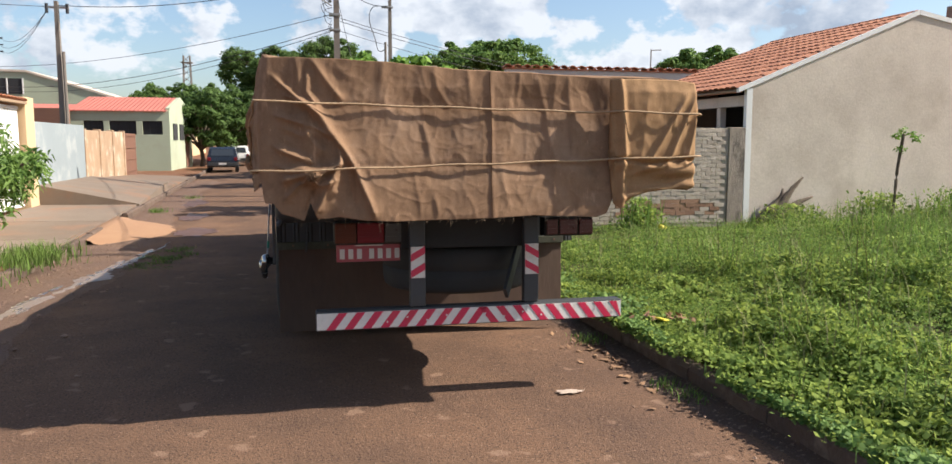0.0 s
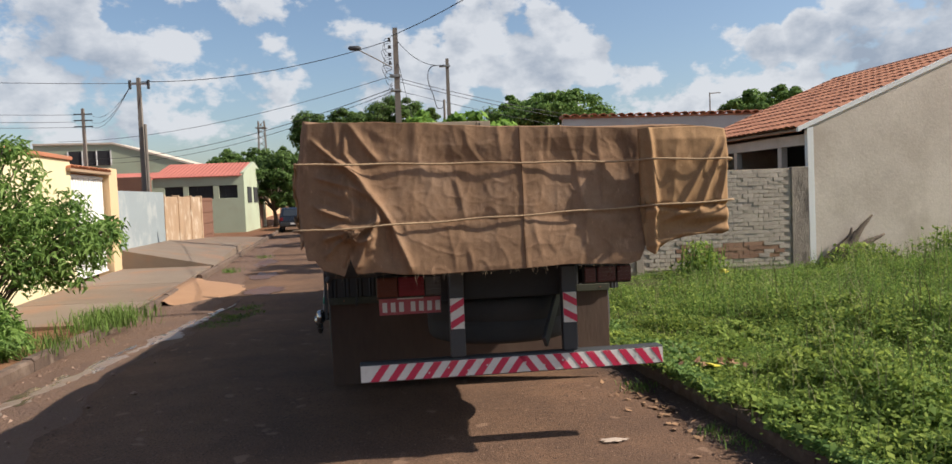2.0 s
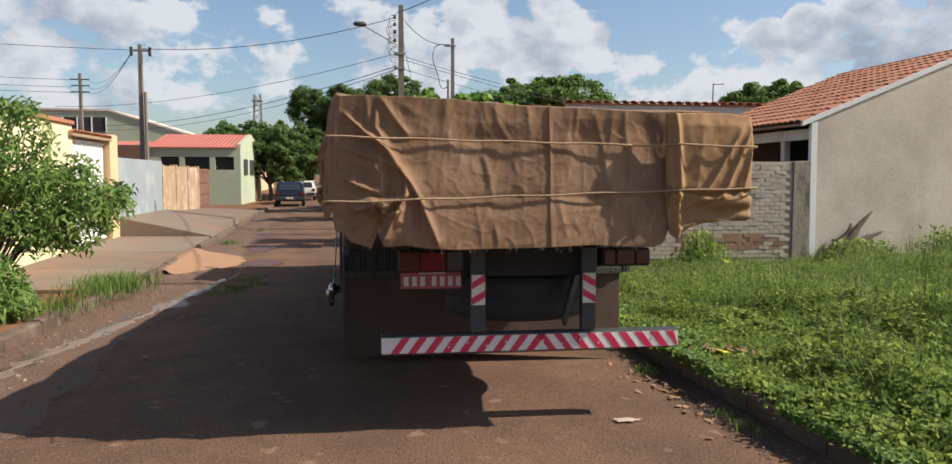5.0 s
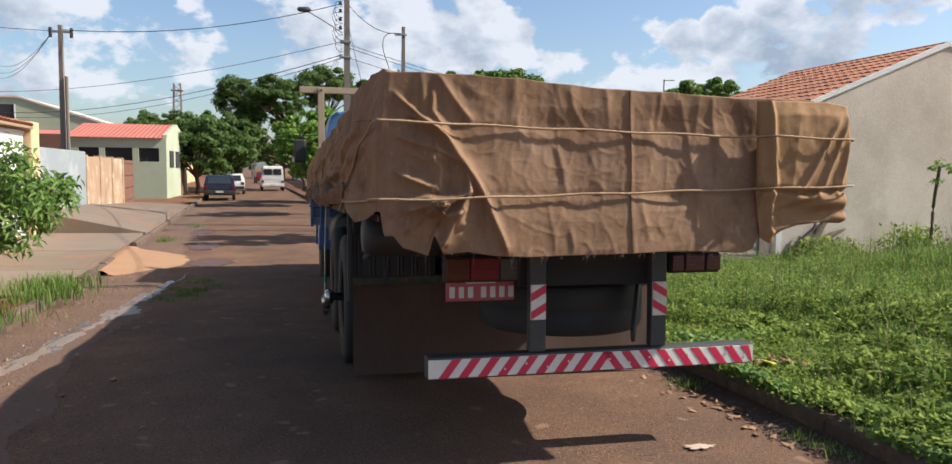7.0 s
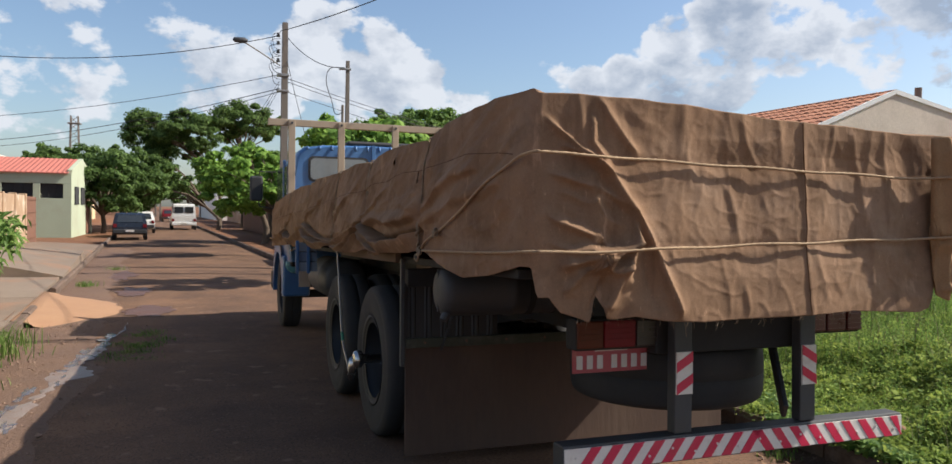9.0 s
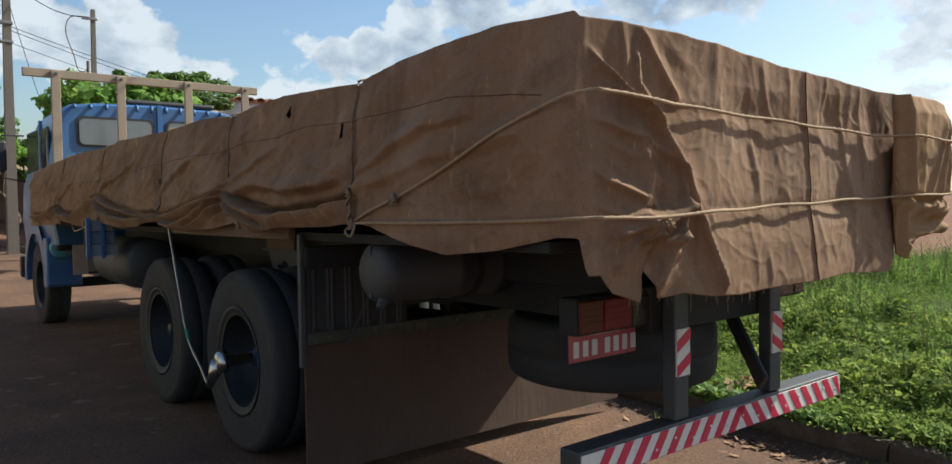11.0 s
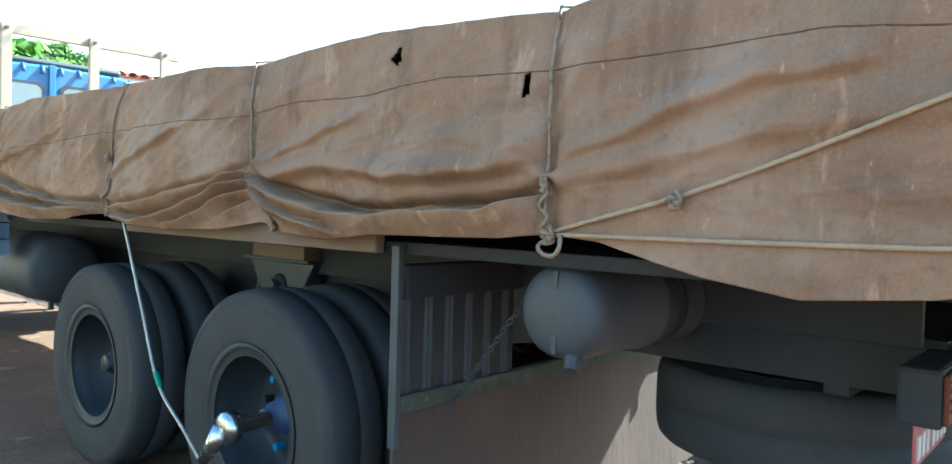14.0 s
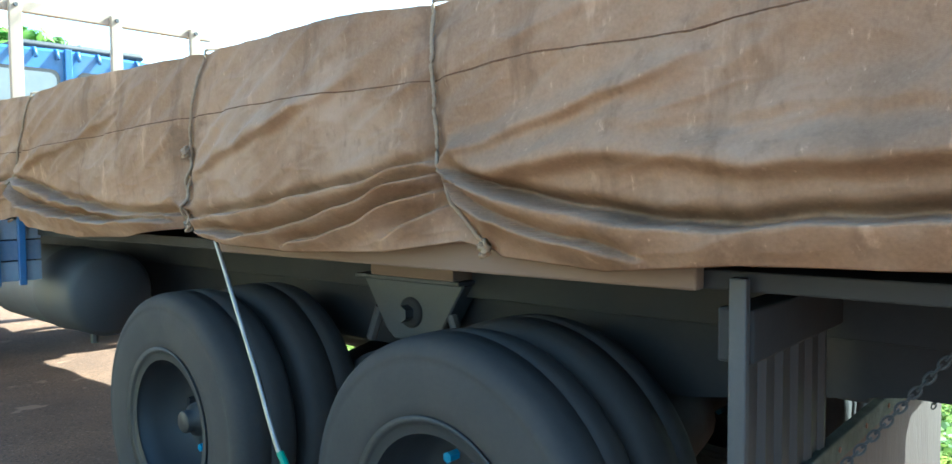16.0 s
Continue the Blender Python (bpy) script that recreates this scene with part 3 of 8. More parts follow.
def wheel(parent, x, y, side, r=0.53, w=0.28, hub_mat=None, dual=False):
    """A lorry wheel: tyre with moulded ribs, dished steel rim, hub and nuts. side: -1 faces left."""
    z = r - 0.004
    bm = lathe(tyre_profile(w, r), (x, y, z), "X", 72)
    wh = part("wheel", bm, M_TYRE, parent, "worn black rubber tyre on a dished steel rim", smooth=True)
    s = side
    bm = lathe([(-s * -w * 0.44, r * 0.50), (s * w * 0.46, r * 0.585), (s * w * 0.50, r * 0.60), (s * w * 0.47, r * 0.56), (s * w * 0.40, r * 0.53), (s * w * 0.15, r * 0.50), (-s * w * 0.30, r * 0.47), (-s * w * 0.36, r * 0.40), (-s * w * 0.34, r * 0.22), (-s * w * 0.34, 0.001)], (x, y, z), "X", 56)
    part("rim", bm, M_RIM, wh, smooth=True)
    bm = lathe([(-s * w * 0.34, r * 0.24), (-s * w * 0.22, r * 0.21), (-s * w * 0.18, r * 0.15), (s * w * 0.06, r * 0.12), (s * w * 0.08, r * 0.085), (s * w * 0.20, r * 0.085), (s * w * 0.22, r * 0.075), (s * w * 0.22, 0.001)], (x, y, z), "X", 28)
    part("hub", bm, hub_mat or M_RIM, wh, smooth=True)
    for k in range(10):
        a = 2 * math.pi * (k + 0.3) / 10
        cy, cz = y + r * 0.33 * math.cos(a), z + r * 0.33 * math.sin(a)
        part("wheel_nut", cyl((x - s * w * 0.36, cy, cz), (x - s * w * 0.20, cy, cz), 0.017, seg=6), M_NUTBLUE if k in (1, 3, 8) else M_RIM, wh)
    return wh


AXLES = (6.48, 7.95)
for ay in AXLES:
    for s in (-1, 1):
        wheel(lorry, s * 1.11, ay, s, hub_mat=M_HUBBLUE if ay < 7 else M_RIM)
        wheel(lorry, s * 0.79, ay, -s)
    part("axle", lathe([(-0.7, 0.06), (-0.3, 0.07), (-0.24, 0.16), (0, 0.2), (0.24, 0.16), (0.3, 0.07), (0.7, 0.06)], (0, ay, 0.52), "X", 20), M_BLACKSTEEL, lorry, smooth=True)
for s in (-1, 1):
    wheel(lorry, s * 1.06, 12.98, s, w=0.27, hub_mat=M_HUBBLUE)
part("axle", box((-0.95, 12.93, 0.44), (0.95, 13.03, 0.56), 0.01), M_BLACKSTEEL, lorry)

for s in (-1, 1):
    bm = bmesh.new()
    for xx in (s * 0.43 - 0.04, s * 0.43 + 0.04):
        bm.faces.new([bm.verts.new((xx, yy, zz)) for yy, zz in ((4.25, 0.90), (4.25, 1.066), (13.6, 1.066), (13.6, 0.80), (6.1, 0.80), (5.5, 0.90))])
    bmesh.ops.bridge_loops(bm, edges=bm.edges[:])
    bmesh.ops.recalc_face_normals(bm, faces=bm.faces)
    part("chassis_rail", bm, M_BLACKSTEEL, lorry)
for cy in (4.5, 5.6, 7.2, 8.8, 10.2, 11.4):
    part("cross_member", box((-0.44, cy, 0.86), (0.44, cy + 0.08, 1.02), 0.005), M_BLACKSTEEL, lorry)
for k in range(15):
    cy = 4.4 + k * 0.5
    part("bed_bearer", box((-0.54, cy, 1.16), (0.54, cy + 0.07, 1.243), 0.005), M_BLACKSTEEL, lorry)
part("bed_floor", box((-1.22, 3.95, 1.245), (1.22, 11.5, 1.285), 0.004), M_BLACKSTEEL, lorry)
for s in (-1, 1):
    part("bed_edge_board", box((s * 1.25 - 0.02, 5.72, 1.245), (s * 1.25 + 0.02, 7.5, 1.325), 0.006), M_EDGEWOOD, lorry, "bare weathered timber edge board")
    part("bed_side_rail", box((s * 0.53 - 0.02, 4.3, 1.05), (s * 0.53 + 0.02, 11.5, 1.243), 0.004), M_BLACKSTEEL, lorry)
    # trunnion bracket of the tandem suspension, between the axles
    bm = bmesh.new()
    for xx in (s * 0.60, s * 0.50):
        pts = [(xx, 6.93, 1.10), (xx, 7.49, 1.10), (xx, 7.47, 1.07), (xx, 7.36, 0.90), (xx, 7.31, 0.86), (xx, 7.11, 0.86), (xx, 7.06, 0.90), (xx, 6.95, 1.07)]
        bm.faces.new([bm.verts.new(p) for p in pts])
    bmesh.ops.bridge_loops(bm, edges=bm.edges[:])
    bmesh.ops.recalc_face_normals(bm, faces=bm.faces)
    bmesh.ops.bevel(bm, geom=bm.edges[:], offset=0.006, segments=1, affect="EDGES")
    hb = part("hanger_bracket", bm, M_TANK, lorry)
    part("lip", box((min(s * 0.50, s * 0.64), 6.92, 1.102), (max(s * 0.50, s * 0.64), 7.50, 1.118), 0.004), M_TANK, hb)
    part("bolt_boss", lathe([(-0.03, 0.062), (0.0, 0.062), (0.012, 0.05), (0.012, 0.001)] if s > 0 else [(0.03, 0.062), (0.0, 0.062), (-0.012, 0.05), (-0.012, 0.001)], (s * 0.605, 7.21, 0.975), "X", 20), M_BLACKSTEEL, hb, smooth=True)
    part("bolt", cyl((s * 0.66, 7.21, 0.975), (s * 0.59, 7.21, 0.975), 0.034, seg=6), M_TANK, hb)
    for dy in (-0.20, 0.20):
        part("brace", cyl((s * 0.58, 7.21 + dy, 0.98), (s * 0.58, 7.21 + dy * 1.3, 0.84), 0.022, seg=8), M_TANK, hb)
    part("packing_block", box((min(s * 0.552, s * 0.66), 6.93, 1.12), (max(s * 0.552, s * 0.66), 7.38, 1.19), 0.006), M_EDGEWOOD, lorry, "short timber packing block")
    for k in range(5):
        part("leaf_spring", tube([(s * 0.62, 7.185 + (j / 6 - 0.5) * (1.5 - 0.18 * k), 0.56 + 0.03 * k + 0.14 * (1 - (2 * abs(j / 6 - 0.5)) ** 2)) for j in range(7)], 0.03, 6), M_BLACKSTEEL, lorry)

# rear lamps, number plate, uprights and striped bar
part("rear_cross_beam", box((-0.42, 4.18, 0.87), (0.47, 4.26, 1.06), 0.008), M_BLACKSTEEL, lorry)
for sx in (-1, 1):
    x0 = -0.83 if sx < 0 else 0.51
    wl = 0.42 if sx < 0 else 0.335
    lamp = part("tail_lamp", box((x0, 4.20, 0.90 if sx < 0 else 0.925), (x0 + wl, 4.30, 1.045), 0.012), M_BLACKSTEEL, lorry)
    for k, (mt, w0, w1) in enumerate(((M_LENSAMBER if sx < 0 else M_LENSDARK, 0.0, 0.13), (M_LENSRED if sx < 0 else M_LENSDARK, 0.135, 0.30), (M_LENSCLEAR if sx < 0 else M_LENSDARK, 0.305, 0.41))):
        a, b = (w0, w1) if sx < 0 else (wl - w1 * 0.79, wl - w0 * 0.79 - 0.008)
        ln = part("lens", box((x0 + 0.005 + a, 4.186, 0.912 if sx < 0 else 0.937), (x0 + 0.005 + b, 4.2, 1.035), 0.006), mt, lamp)
        for j in range(4):
            part("rib", box((x0 + 0.008 + a, 4.182, 0.945 + 0.024 * j), (x0 + 0.002 + b, 4.187, 0.952 + 0.024 * j)), mt, ln)
plate = part("number_plate", box((-0.815, 4.255, 0.79), (-0.42, 4.262, 0.915), 0.002), M_PLATE, lorry, "faded red licence plate with plain pale bars")
for k in range(7):
    px = -0.795 + k * 0.053 + (0.022 if k > 2 else 0)
    part("plate_bar", box((px, 4.2515, 0.808), (px + 0.03, 4.255, 0.87)), M_PLATETEXT, plate)
part("plate_bar", box((-0.70, 4.2515, 0.888), (-0.53, 4.255, 0.898)), M_PLATETEXT, plate)
for x0, x1, tilt in ((-0.38, -0.285, -0.02), (0.345, 0.44, -0.035)):
    up = part("bumper_upright", box((x0, 4.0900, 0.52), (x1, 4.1500, 1.06), 0.006), M_TANK, lorry)
    rf = part("reflector", box((x0 + 0.004, 4.0800, 0.70), (x1 - 0.004, 4.0900, 0.893), 0.002), M_REFWHITE, up, "red and white striped reflector plate")
    sgn = 1 if x0 < 0 else -1
    w = x1 - x0 - 0.008
    for z0 in (0.70, 0.80):
        bm = bmesh.new()
        q = [(0, 0.0), (0, 0.045), (w, 0.095), (w, 0.05)] if sgn > 0 else [(0, 0.05), (0, 0.095), (w, 0.045), (w, 0.0)]
        f = bm.faces.new([bm.verts.new((x0 + 0.004 + a, 4.0775, z0 + b)) for a, b in q])
        bmesh.ops.recalc_face_normals(bm, faces=bm.faces)
        e = bmesh.ops.extrude_face_region(bm, geom=bm.faces[:])
        bmesh.ops.translate(bm, verts=[v for v in e["geom"] if isinstance(v, bmesh.types.BMVert)], vec=(0, 0.003, 0))
        part("red_stripe", bm, M_RED, rf)
BAR_X0, BAR_X1, BAR_Z0, BAR_Z1 = -0.95, 1.00, 0.405, 0.505
bar = part("bumper_bar", box((BAR_X0, 4.0800, BAR_Z0 - 0.008), (BAR_X1, 4.1800, BAR_Z1 + 0.012), 0.008), M_TANK, lorry, "grey steel under-run bar with red and white stripes")
tape = part("white_tape", box((BAR_X0 + 0.005, 4.0740, BAR_Z0), (BAR_X1 - 0.005, 4.0800, BAR_Z1), 0.001), M_REFWHITE, bar)


def bar_stripe(x, lean):
    """One slanting red stripe on the bar's face, as wide as its gap."""
    bm = bmesh.new()
    h = BAR_Z1 - BAR_Z0
    pts = [(x, BAR_Z0), (x + 0.052, BAR_Z0), (x + 0.052 + lean * h, BAR_Z1), (x + lean * h, BAR_Z1)]
    pts = [(min(max(a, BAR_X0 + 0.006), BAR_X1 - 0.006), b) for a, b in pts]
    lo = [bm.verts.new((a, 4.0715, b)) for a, b in pts]
    hi = [bm.verts.new((a, 4.0745, b)) for a, b in pts]
    bm.faces.new(lo)
    for k in range(4):
        bm.faces.new((lo[k], lo[(k + 1) % 4], hi[(k + 1) % 4], hi[k]))
    bmesh.ops.remove_doubles(bm, verts=bm.verts, dist=0.0005)
    bmesh.ops.recalc_face_normals(bm, faces=bm.faces)
    part("red_stripe", bm, M_RED, tape)


MID = 0.10
for k in range(9):
    bar_stripe(MID - 0.052 - 0.108 * k - 0.075 + 0.0, 0.75)
for k in range(9):
    bar_stripe(MID + 0.108 * k + 0.023, -0.75)
for k in range(16):
    part("rivet", cyl((BAR_X0 + 0.06 + k * 0.122, 4.0730, 0.452 + 0.012 * (-1) ** k), (BAR_X0 + 0.06 + k * 0.122, 4.0685, 0.452 + 0.012 * (-1) ** k), 0.006, seg=8), M_REFWHITE, bar)
# struts and torn rubber behind the bar
bm = box((-0.045, -0.012, -0.02), (0.045, 0.012, 0.46), 0.006)
bm.transform(Matrix.Translation((0.22, 4.06, 0.60)) @ Vector((0.19, 0.32, 0.33)).to_track_quat("Z", "X").to_matrix().to_4x4())
part("torn_rubber_strap", bm, M_RUBBER, lorry, "torn black rubber strap hanging by the bar")
# spare wheel, lying flat under the frame
sp = part("spare_wheel", lathe([(a, r) for a, r in tyre_profile(0.31, 0.525)], (0.05, 4.80, 0.70), "Z", 56), M_TYRE, lorry, "spare tyre slung flat under the frame", smooth=True)
part("rim", lathe([(-0.12, 0.30), (-0.10, 0.28), (0.0, 0.26), (0.02, 0.12), (0.02, 0.001)], (0.05, 4.80, 0.70), "Z", 40), M_RIM, sp, smooth=True)
# mudguard boards and flaps
for s in (-1, 1):
    mg = part("mudflap_frame", box((s * 1.245 - 0.012, 5.625, 0.62 if s < 0 else 1.1), (s * 1.245 + 0.012, 5.66, 1.275), 0.004), M_TANK, lorry)
    flap = bmesh.new()
    n = 60
    for k in range(n):
        x = 1.225 - k * 0.62 / n
        d = 0.008 * (1 if (k % 10) in (3, 5, 6) else 0)
        for z in (0.74, 1.12):
            flap.verts.new((s * x, 5.66 - d, z))
    flap.verts.ensure_lookup_table()
    for k in range(n - 1):
        flap.faces.new([flap.verts[j] for j in (2 * k, 2 * k + 2, 2 * k + 3, 2 * k + 1)])
    e = bmesh.ops.extrude_face_region(flap, geom=flap.faces[:])
    bmesh.ops.translate(flap, verts=[v for v in e["geom"] if isinstance(v, bmesh.types.BMVert)], vec=(0, 0.012, 0))
    bmesh.ops.recalc_face_normals(flap, faces=flap.faces)
    part("mudflap", flap, M_RUBBER, lorry, "ribbed black rubber mudflap")
    part("mudflap_beam", box((min(s * 0.6, s * 1.215), 5.625, 1.10), (max(s * 0.6, s * 1.215), 5.70, 1.21), 0.006), M_BLACKSTEEL, lorry)
# air tank across the frame, with a welded seam
TANK_AT = (-0.85, 5.06, 1.12)
tank = part("air_tank", lathe([(-0.36, 0.001), (-0.357, 0.06), (-0.348, 0.105), (-0.33, 0.127), (-0.30, 0.136), (-0.26, 0.138), (0.02, 0.138), (0.03, 0.145), (0.06, 0.145), (0.07, 0.138), (0.27, 0.138), (0.28, 0.144), (0.30, 0.144), (0.31, 0.138), (0.50, 0.12), (0.54, 0.001)], TANK_AT, "X", 40), M_TANK, lorry, "dusty grey air tank", smooth=True)
part("seam", box((-1.207, 5.052, 1.005), (-1.188, 5.068, 1.235), 0.003), M_TANK, tank)
part("drain_plug", cyl((-1.165, 5.02, 1.0), (-1.19, 5.01, 0.965), 0.026, 0.02, 10), M_TANK, tank)
for dx in (0.15, 0.40):
    part("tank_strap", lathe([(dx - 0.016, 0.146), (dx + 0.016, 0.146), (dx + 0.016, 0.139), (dx - 0.016, 0.139), (dx - 0.016, 0.146)], TANK_AT, "X", 36), M_BLACKSTEEL, tank)
# full-width apron of brown board with a mossy batten, hung on chains
M_APRON = material("brown_board", (0.098, 0.058, 0.039), (0.06, 0.036, 0.0255), rough=0.9, scale=3, fine_scale=30, bump=0.4, bump_dist=0.006, stretch=(1, 1, 0.25), stain=(0.12, 0.08, 0.055), stain_scale=2.5, stain_amount=0.5)
M_MOSS = material("mossy_batten", (0.065, 0.066, 0.042), (0.04, 0.04, 0.028), rough=0.9, scale=6, fine_scale=50, bump=0.5, bump_dist=0.005, stain=(0.12, 0.115, 0.09), stain_scale=7, stain_amount=0.5)
ap = part("apron_board", box((-1.215, 5.675, 0.06), (1.135, 5.69, 0.735), 0.003), M_APRON, lorry, "full-width brown apron board behind the wheels")
part("apron_batten", box((-1.22, 5.64, 0.725), (1.14, 5.674, 0.785), 0.005), M_MOSS, ap, "mossy timber batten")
for k in range(9):
    part("nail", cyl((-1.1 + 0.27 * k, 5.64, 0.757), (-1.1 + 0.27 * k, 5.636, 0.757), 0.008, seg=6), M_RUST, ap)
for x0, z0, x1, z1 in ((-1.0, 0.72, -0.97, 1.12), (0.62, 0.62, 0.92, 1.0)):
    for k in range(25):
        p = Vector((x0, 5.62, z0)).lerp(Vector((x1, 5.33 if x0 < 0 else 5.55, z1)), k / 24)
        run = (Vector((x1, 5.33 if x0 < 0 else 5.55, z1)) - Vector((x0, 5.62, z0))).to_track_quat("Y", "Z").to_matrix().to_4x4()
        bm = bmesh.new()
        ring = [Vector((0.008 * math.cos(a), 0.015 * math.sin(a), 0)) for a in [2 * math.pi * q / 12 for q in range(13)]]
        add_tube(bm, ring, 0.0028, 5)
        bm.transform(Matrix.Translation(p) @ run @ pose(0, 0, 0, 0, 90 * (k % 2), 0))
        part("chain_link", bm, M_TANK, lorry)
# fuel tank and battery crate ahead of the axles
ft = part("fuel_tank", lathe([(-0.62, 0.001), (-0.62, 0.19), (-0.58, 0.225), (-0.2, 0.23), (-0.18, 0.235), (-0.16, 0.23), (0.58, 0.225), (0.62, 0.19), (0.62, 0.001)], (-0.93, 9.72, 0.93), "Y", 36), M_TANK, lorry, "dusty cylindrical fuel tank", smooth=True)
part("drain_plug", cyl((-0.93, 9.35, 0.71), (-0.93, 9.35, 0.64), 0.02, seg=8), M_TANK, ft)
M_CRATE = material("grey_blue_crate", (0.24, 0.27, 0.31), (0.12, 0.16, 0.24), rough=0.85, scale=4, fine_scale=40, bump=0.3, objrand=0.5)
for k in range(3):
    part("crate_board", box((-1.425, 9.28, 1.02 + 0.105 * k), (-1.205, 9.30, 1.118 + 0.105 * k), 0.004), M_CRATE, lorry, "grey-blue crate board")
for cx in (-1.42, -1.305):
    part("crate_batten", box((cx - 0.012, 9.255, 1.0), (cx + 0.022, 9.278, 1.345), 0.004), M_BLUE, lorry, "blue painted crate batten")
part("crate_body", box((-1.39, 9.302, 1.03), (-1.22, 9.55, 1.32), 0.006), M_BLACKSTEEL, lorry)
part("battery_box", box((-0.92, 10.3, 0.75), (-0.5, 10.9, 1.1), 0.01), M_BLACKSTEEL, lorry)
part("tag_board", box((-1.12, 11.4, 0.71), (-0.97, 11.412, 1.04), 0.003), M_PAPER, lorry, "worn tan board")
part("gearbox", lathe([(-0.5, 0.12), (-0.3, 0.22), (0.3, 0.24), (0.5, 0.15)], (0, 11.4, 0.75), "Y", 24), M_BLACKSTEEL, lorry, smooth=True)
part("drive_shaft", cyl((0, 6.5, 0.62), (0, 11.0, 0.75), 0.06), M_BLACKSTEEL, lorry)
# air hose of the tyre inflator, with its chrome swivel
hose = part("inflator_hose", tube(smooth_points([(-1.33, 7.40, 1.30), (-1.335, 7.32, 1.17), (-1.35, 7.15, 0.90), (-1.36, 6.98, 0.62), (-1.365, 6.75, 0.47), (-1.37, 6.61, 0.385), (-1.37, 6.57, 0.385)], 0.03), 0.0075, 8), M_STEEL, lorry, "bright braided steel hose")
part("hose_collar", cyl((-1.357, 7.01, 0.66), (-1.359, 6.96, 0.605), 0.012, seg=10), M_GREENTAPE, hose)
part("swivel_arm", cyl((-1.372, 6.58, 0.385), (-1.372, 6.44, 0.535), 0.022, 0.042, 14), M_CHROME, hose, "chrome swivel arm", smooth=True)
part("swivel", lathe([(-0.03, 0.001), (-0.03, 0.03), (-0.02, 0.055), (0.0, 0.062), (0.03, 0.06), (0.045, 0.035), (0.18, 0.03)], (-1.36, 6.43, 0.545), "X", 28), M_CHROME, hose, "chrome swivel", smooth=True)
# headboard
HB_Y, HB_Z = 11.55, 2.90
part("headboard_rail", box((-1.52, HB_Y - 0.03, HB_Z - 0.045), (1.08, HB_Y + 0.03, HB_Z + 0.045), 0.006), M_POST, lorry, "tan painted headboard rail")
for hx in (-1.215, -0.555, 0.20, 0.90):
    hp = part("headboard_post", box((hx - 0.045, HB_Y - 0.075, 1.27), (hx + 0.045, HB_Y - 0.032, HB_Z + 0.03), 0.006), M_POST, lorry, "tan painted headboard post")
    part("bolt", cyl((hx, HB_Y - 0.076, HB_Z - 0.01), (hx, HB_Y - 0.09, HB_Z - 0.01), 0.016, seg=8), M_TANK, hp)

# cab
CAB_Y0, CAB_Y1 = 11.98, 13.9


def cab_shell():
    """Rounded cab body from sections along the lorry; the roof is crowned."""
    bm = bmesh.new()
    rings = []
    prof = [(-1.18, 1.02), (-1.22, 1.30), (-1.215, 1.75), (-1.17, 2.1), (-1.10, 2.48), (-1.06, 2.58), (-0.98, 2.64), (-0.7, 2.68), (0, 2.70), (0.7, 2.68), (0.98, 2.64), (1.06, 2.58), (1.10, 2.48), (1.17, 2.1), (1.215, 1.75), (1.22, 1.30), (1.18, 1.02)]
    for y, sx, dz in ((CAB_Y0, 0.965, -0.035), (CAB_Y0 + 0.03, 0.985, -0.01), (CAB_Y0 + 0.10, 1, 0), (CAB_Y0 + 1.2, 1, 0), (CAB_Y1 - 0.35, 1, -0.03), (CAB_Y1 - 0.1, 0.98, -0.16)):
        rings.append([bm.verts.new((px * sx, y + (0.25 * max(0, 2.2 - pz) if y > CAB_Y1 - 0.2 else 0), pz + (dz if pz > 1.9 else 0))) for px, pz in prof])
    n = len(prof)
    for a, b in zip(rings, rings[1:]):
        for k in range(n - 1):
            bm.faces.new((a[k], a[k + 1], b[k + 1], b[k]))
    bm.faces.new(rings[0])
    bm.faces.new(rings[-1][::-1])
    bmesh.ops.recalc_face_normals(bm, faces=bm.faces)
    return bm


cab = part("cab", cab_shell(), M_BLUE, lorry, "blue painted steel cab")


def rounded_panel(w, h, r, thick, seg=6):
    """A flat panel with rounded corners in the x-z plane, centred."""
    bm = bmesh.new()
    vs = []
    for cx, cz, a0 in ((w / 2 - r, h / 2 - r, 0), (-w / 2 + r, h / 2 - r, 90), (-w / 2 + r, -h / 2 + r, 180), (w / 2 - r, -h / 2 + r, 270)):
        for k in range(seg + 1):
            a = radians(a0 + 90 * k / seg)
            vs.append(bm.verts.new((cx + r * math.cos(a), 0, cz + r * math.sin(a))))
    bm.faces.new(vs)
    e = bmesh.ops.extrude_face_region(bm, geom=bm.faces[:])
    bmesh.ops.translate(bm, verts=[v for v in e["geom"] if isinstance(v, bmesh.types.BMVert)], vec=(0, thick, 0))
    bmesh.ops.recalc_face_normals(bm, faces=bm.faces)
    return bm


M_DUSTGLASS = material("dusty_glass", (0.20, 0.215, 0.215), (0.13, 0.14, 0.14), rough=0.2, scale=1.5, fine_scale=10, bump=0.0, spec=0.7)
for wx in (-0.50, 0.50):
    bm = rounded_panel(0.86, 0.36, 0.07, 0.02)
    bm.transform(Matrix.Translation((wx, CAB_Y0 - 0.018, 2.33)))
    sl = part("rear_window_seal", bm, M_RUBBER, cab)
    bm = rounded_panel(0.80, 0.30, 0.06, 0.01)
    bm.transform(Matrix.Translation((wx, CAB_Y0 - 0.024, 2.33)))
    part("rear_window", bm, M_DUSTGLASS, cab, "dusty rear window")
for px in (-0.5, 0.5):
    part("pressed_panel", box((px - 0.42, CAB_Y0 - 0.012, 1.75), (px + 0.42, CAB_Y0 + 0.01, 2.09), 0.01), M_BLUE, cab)
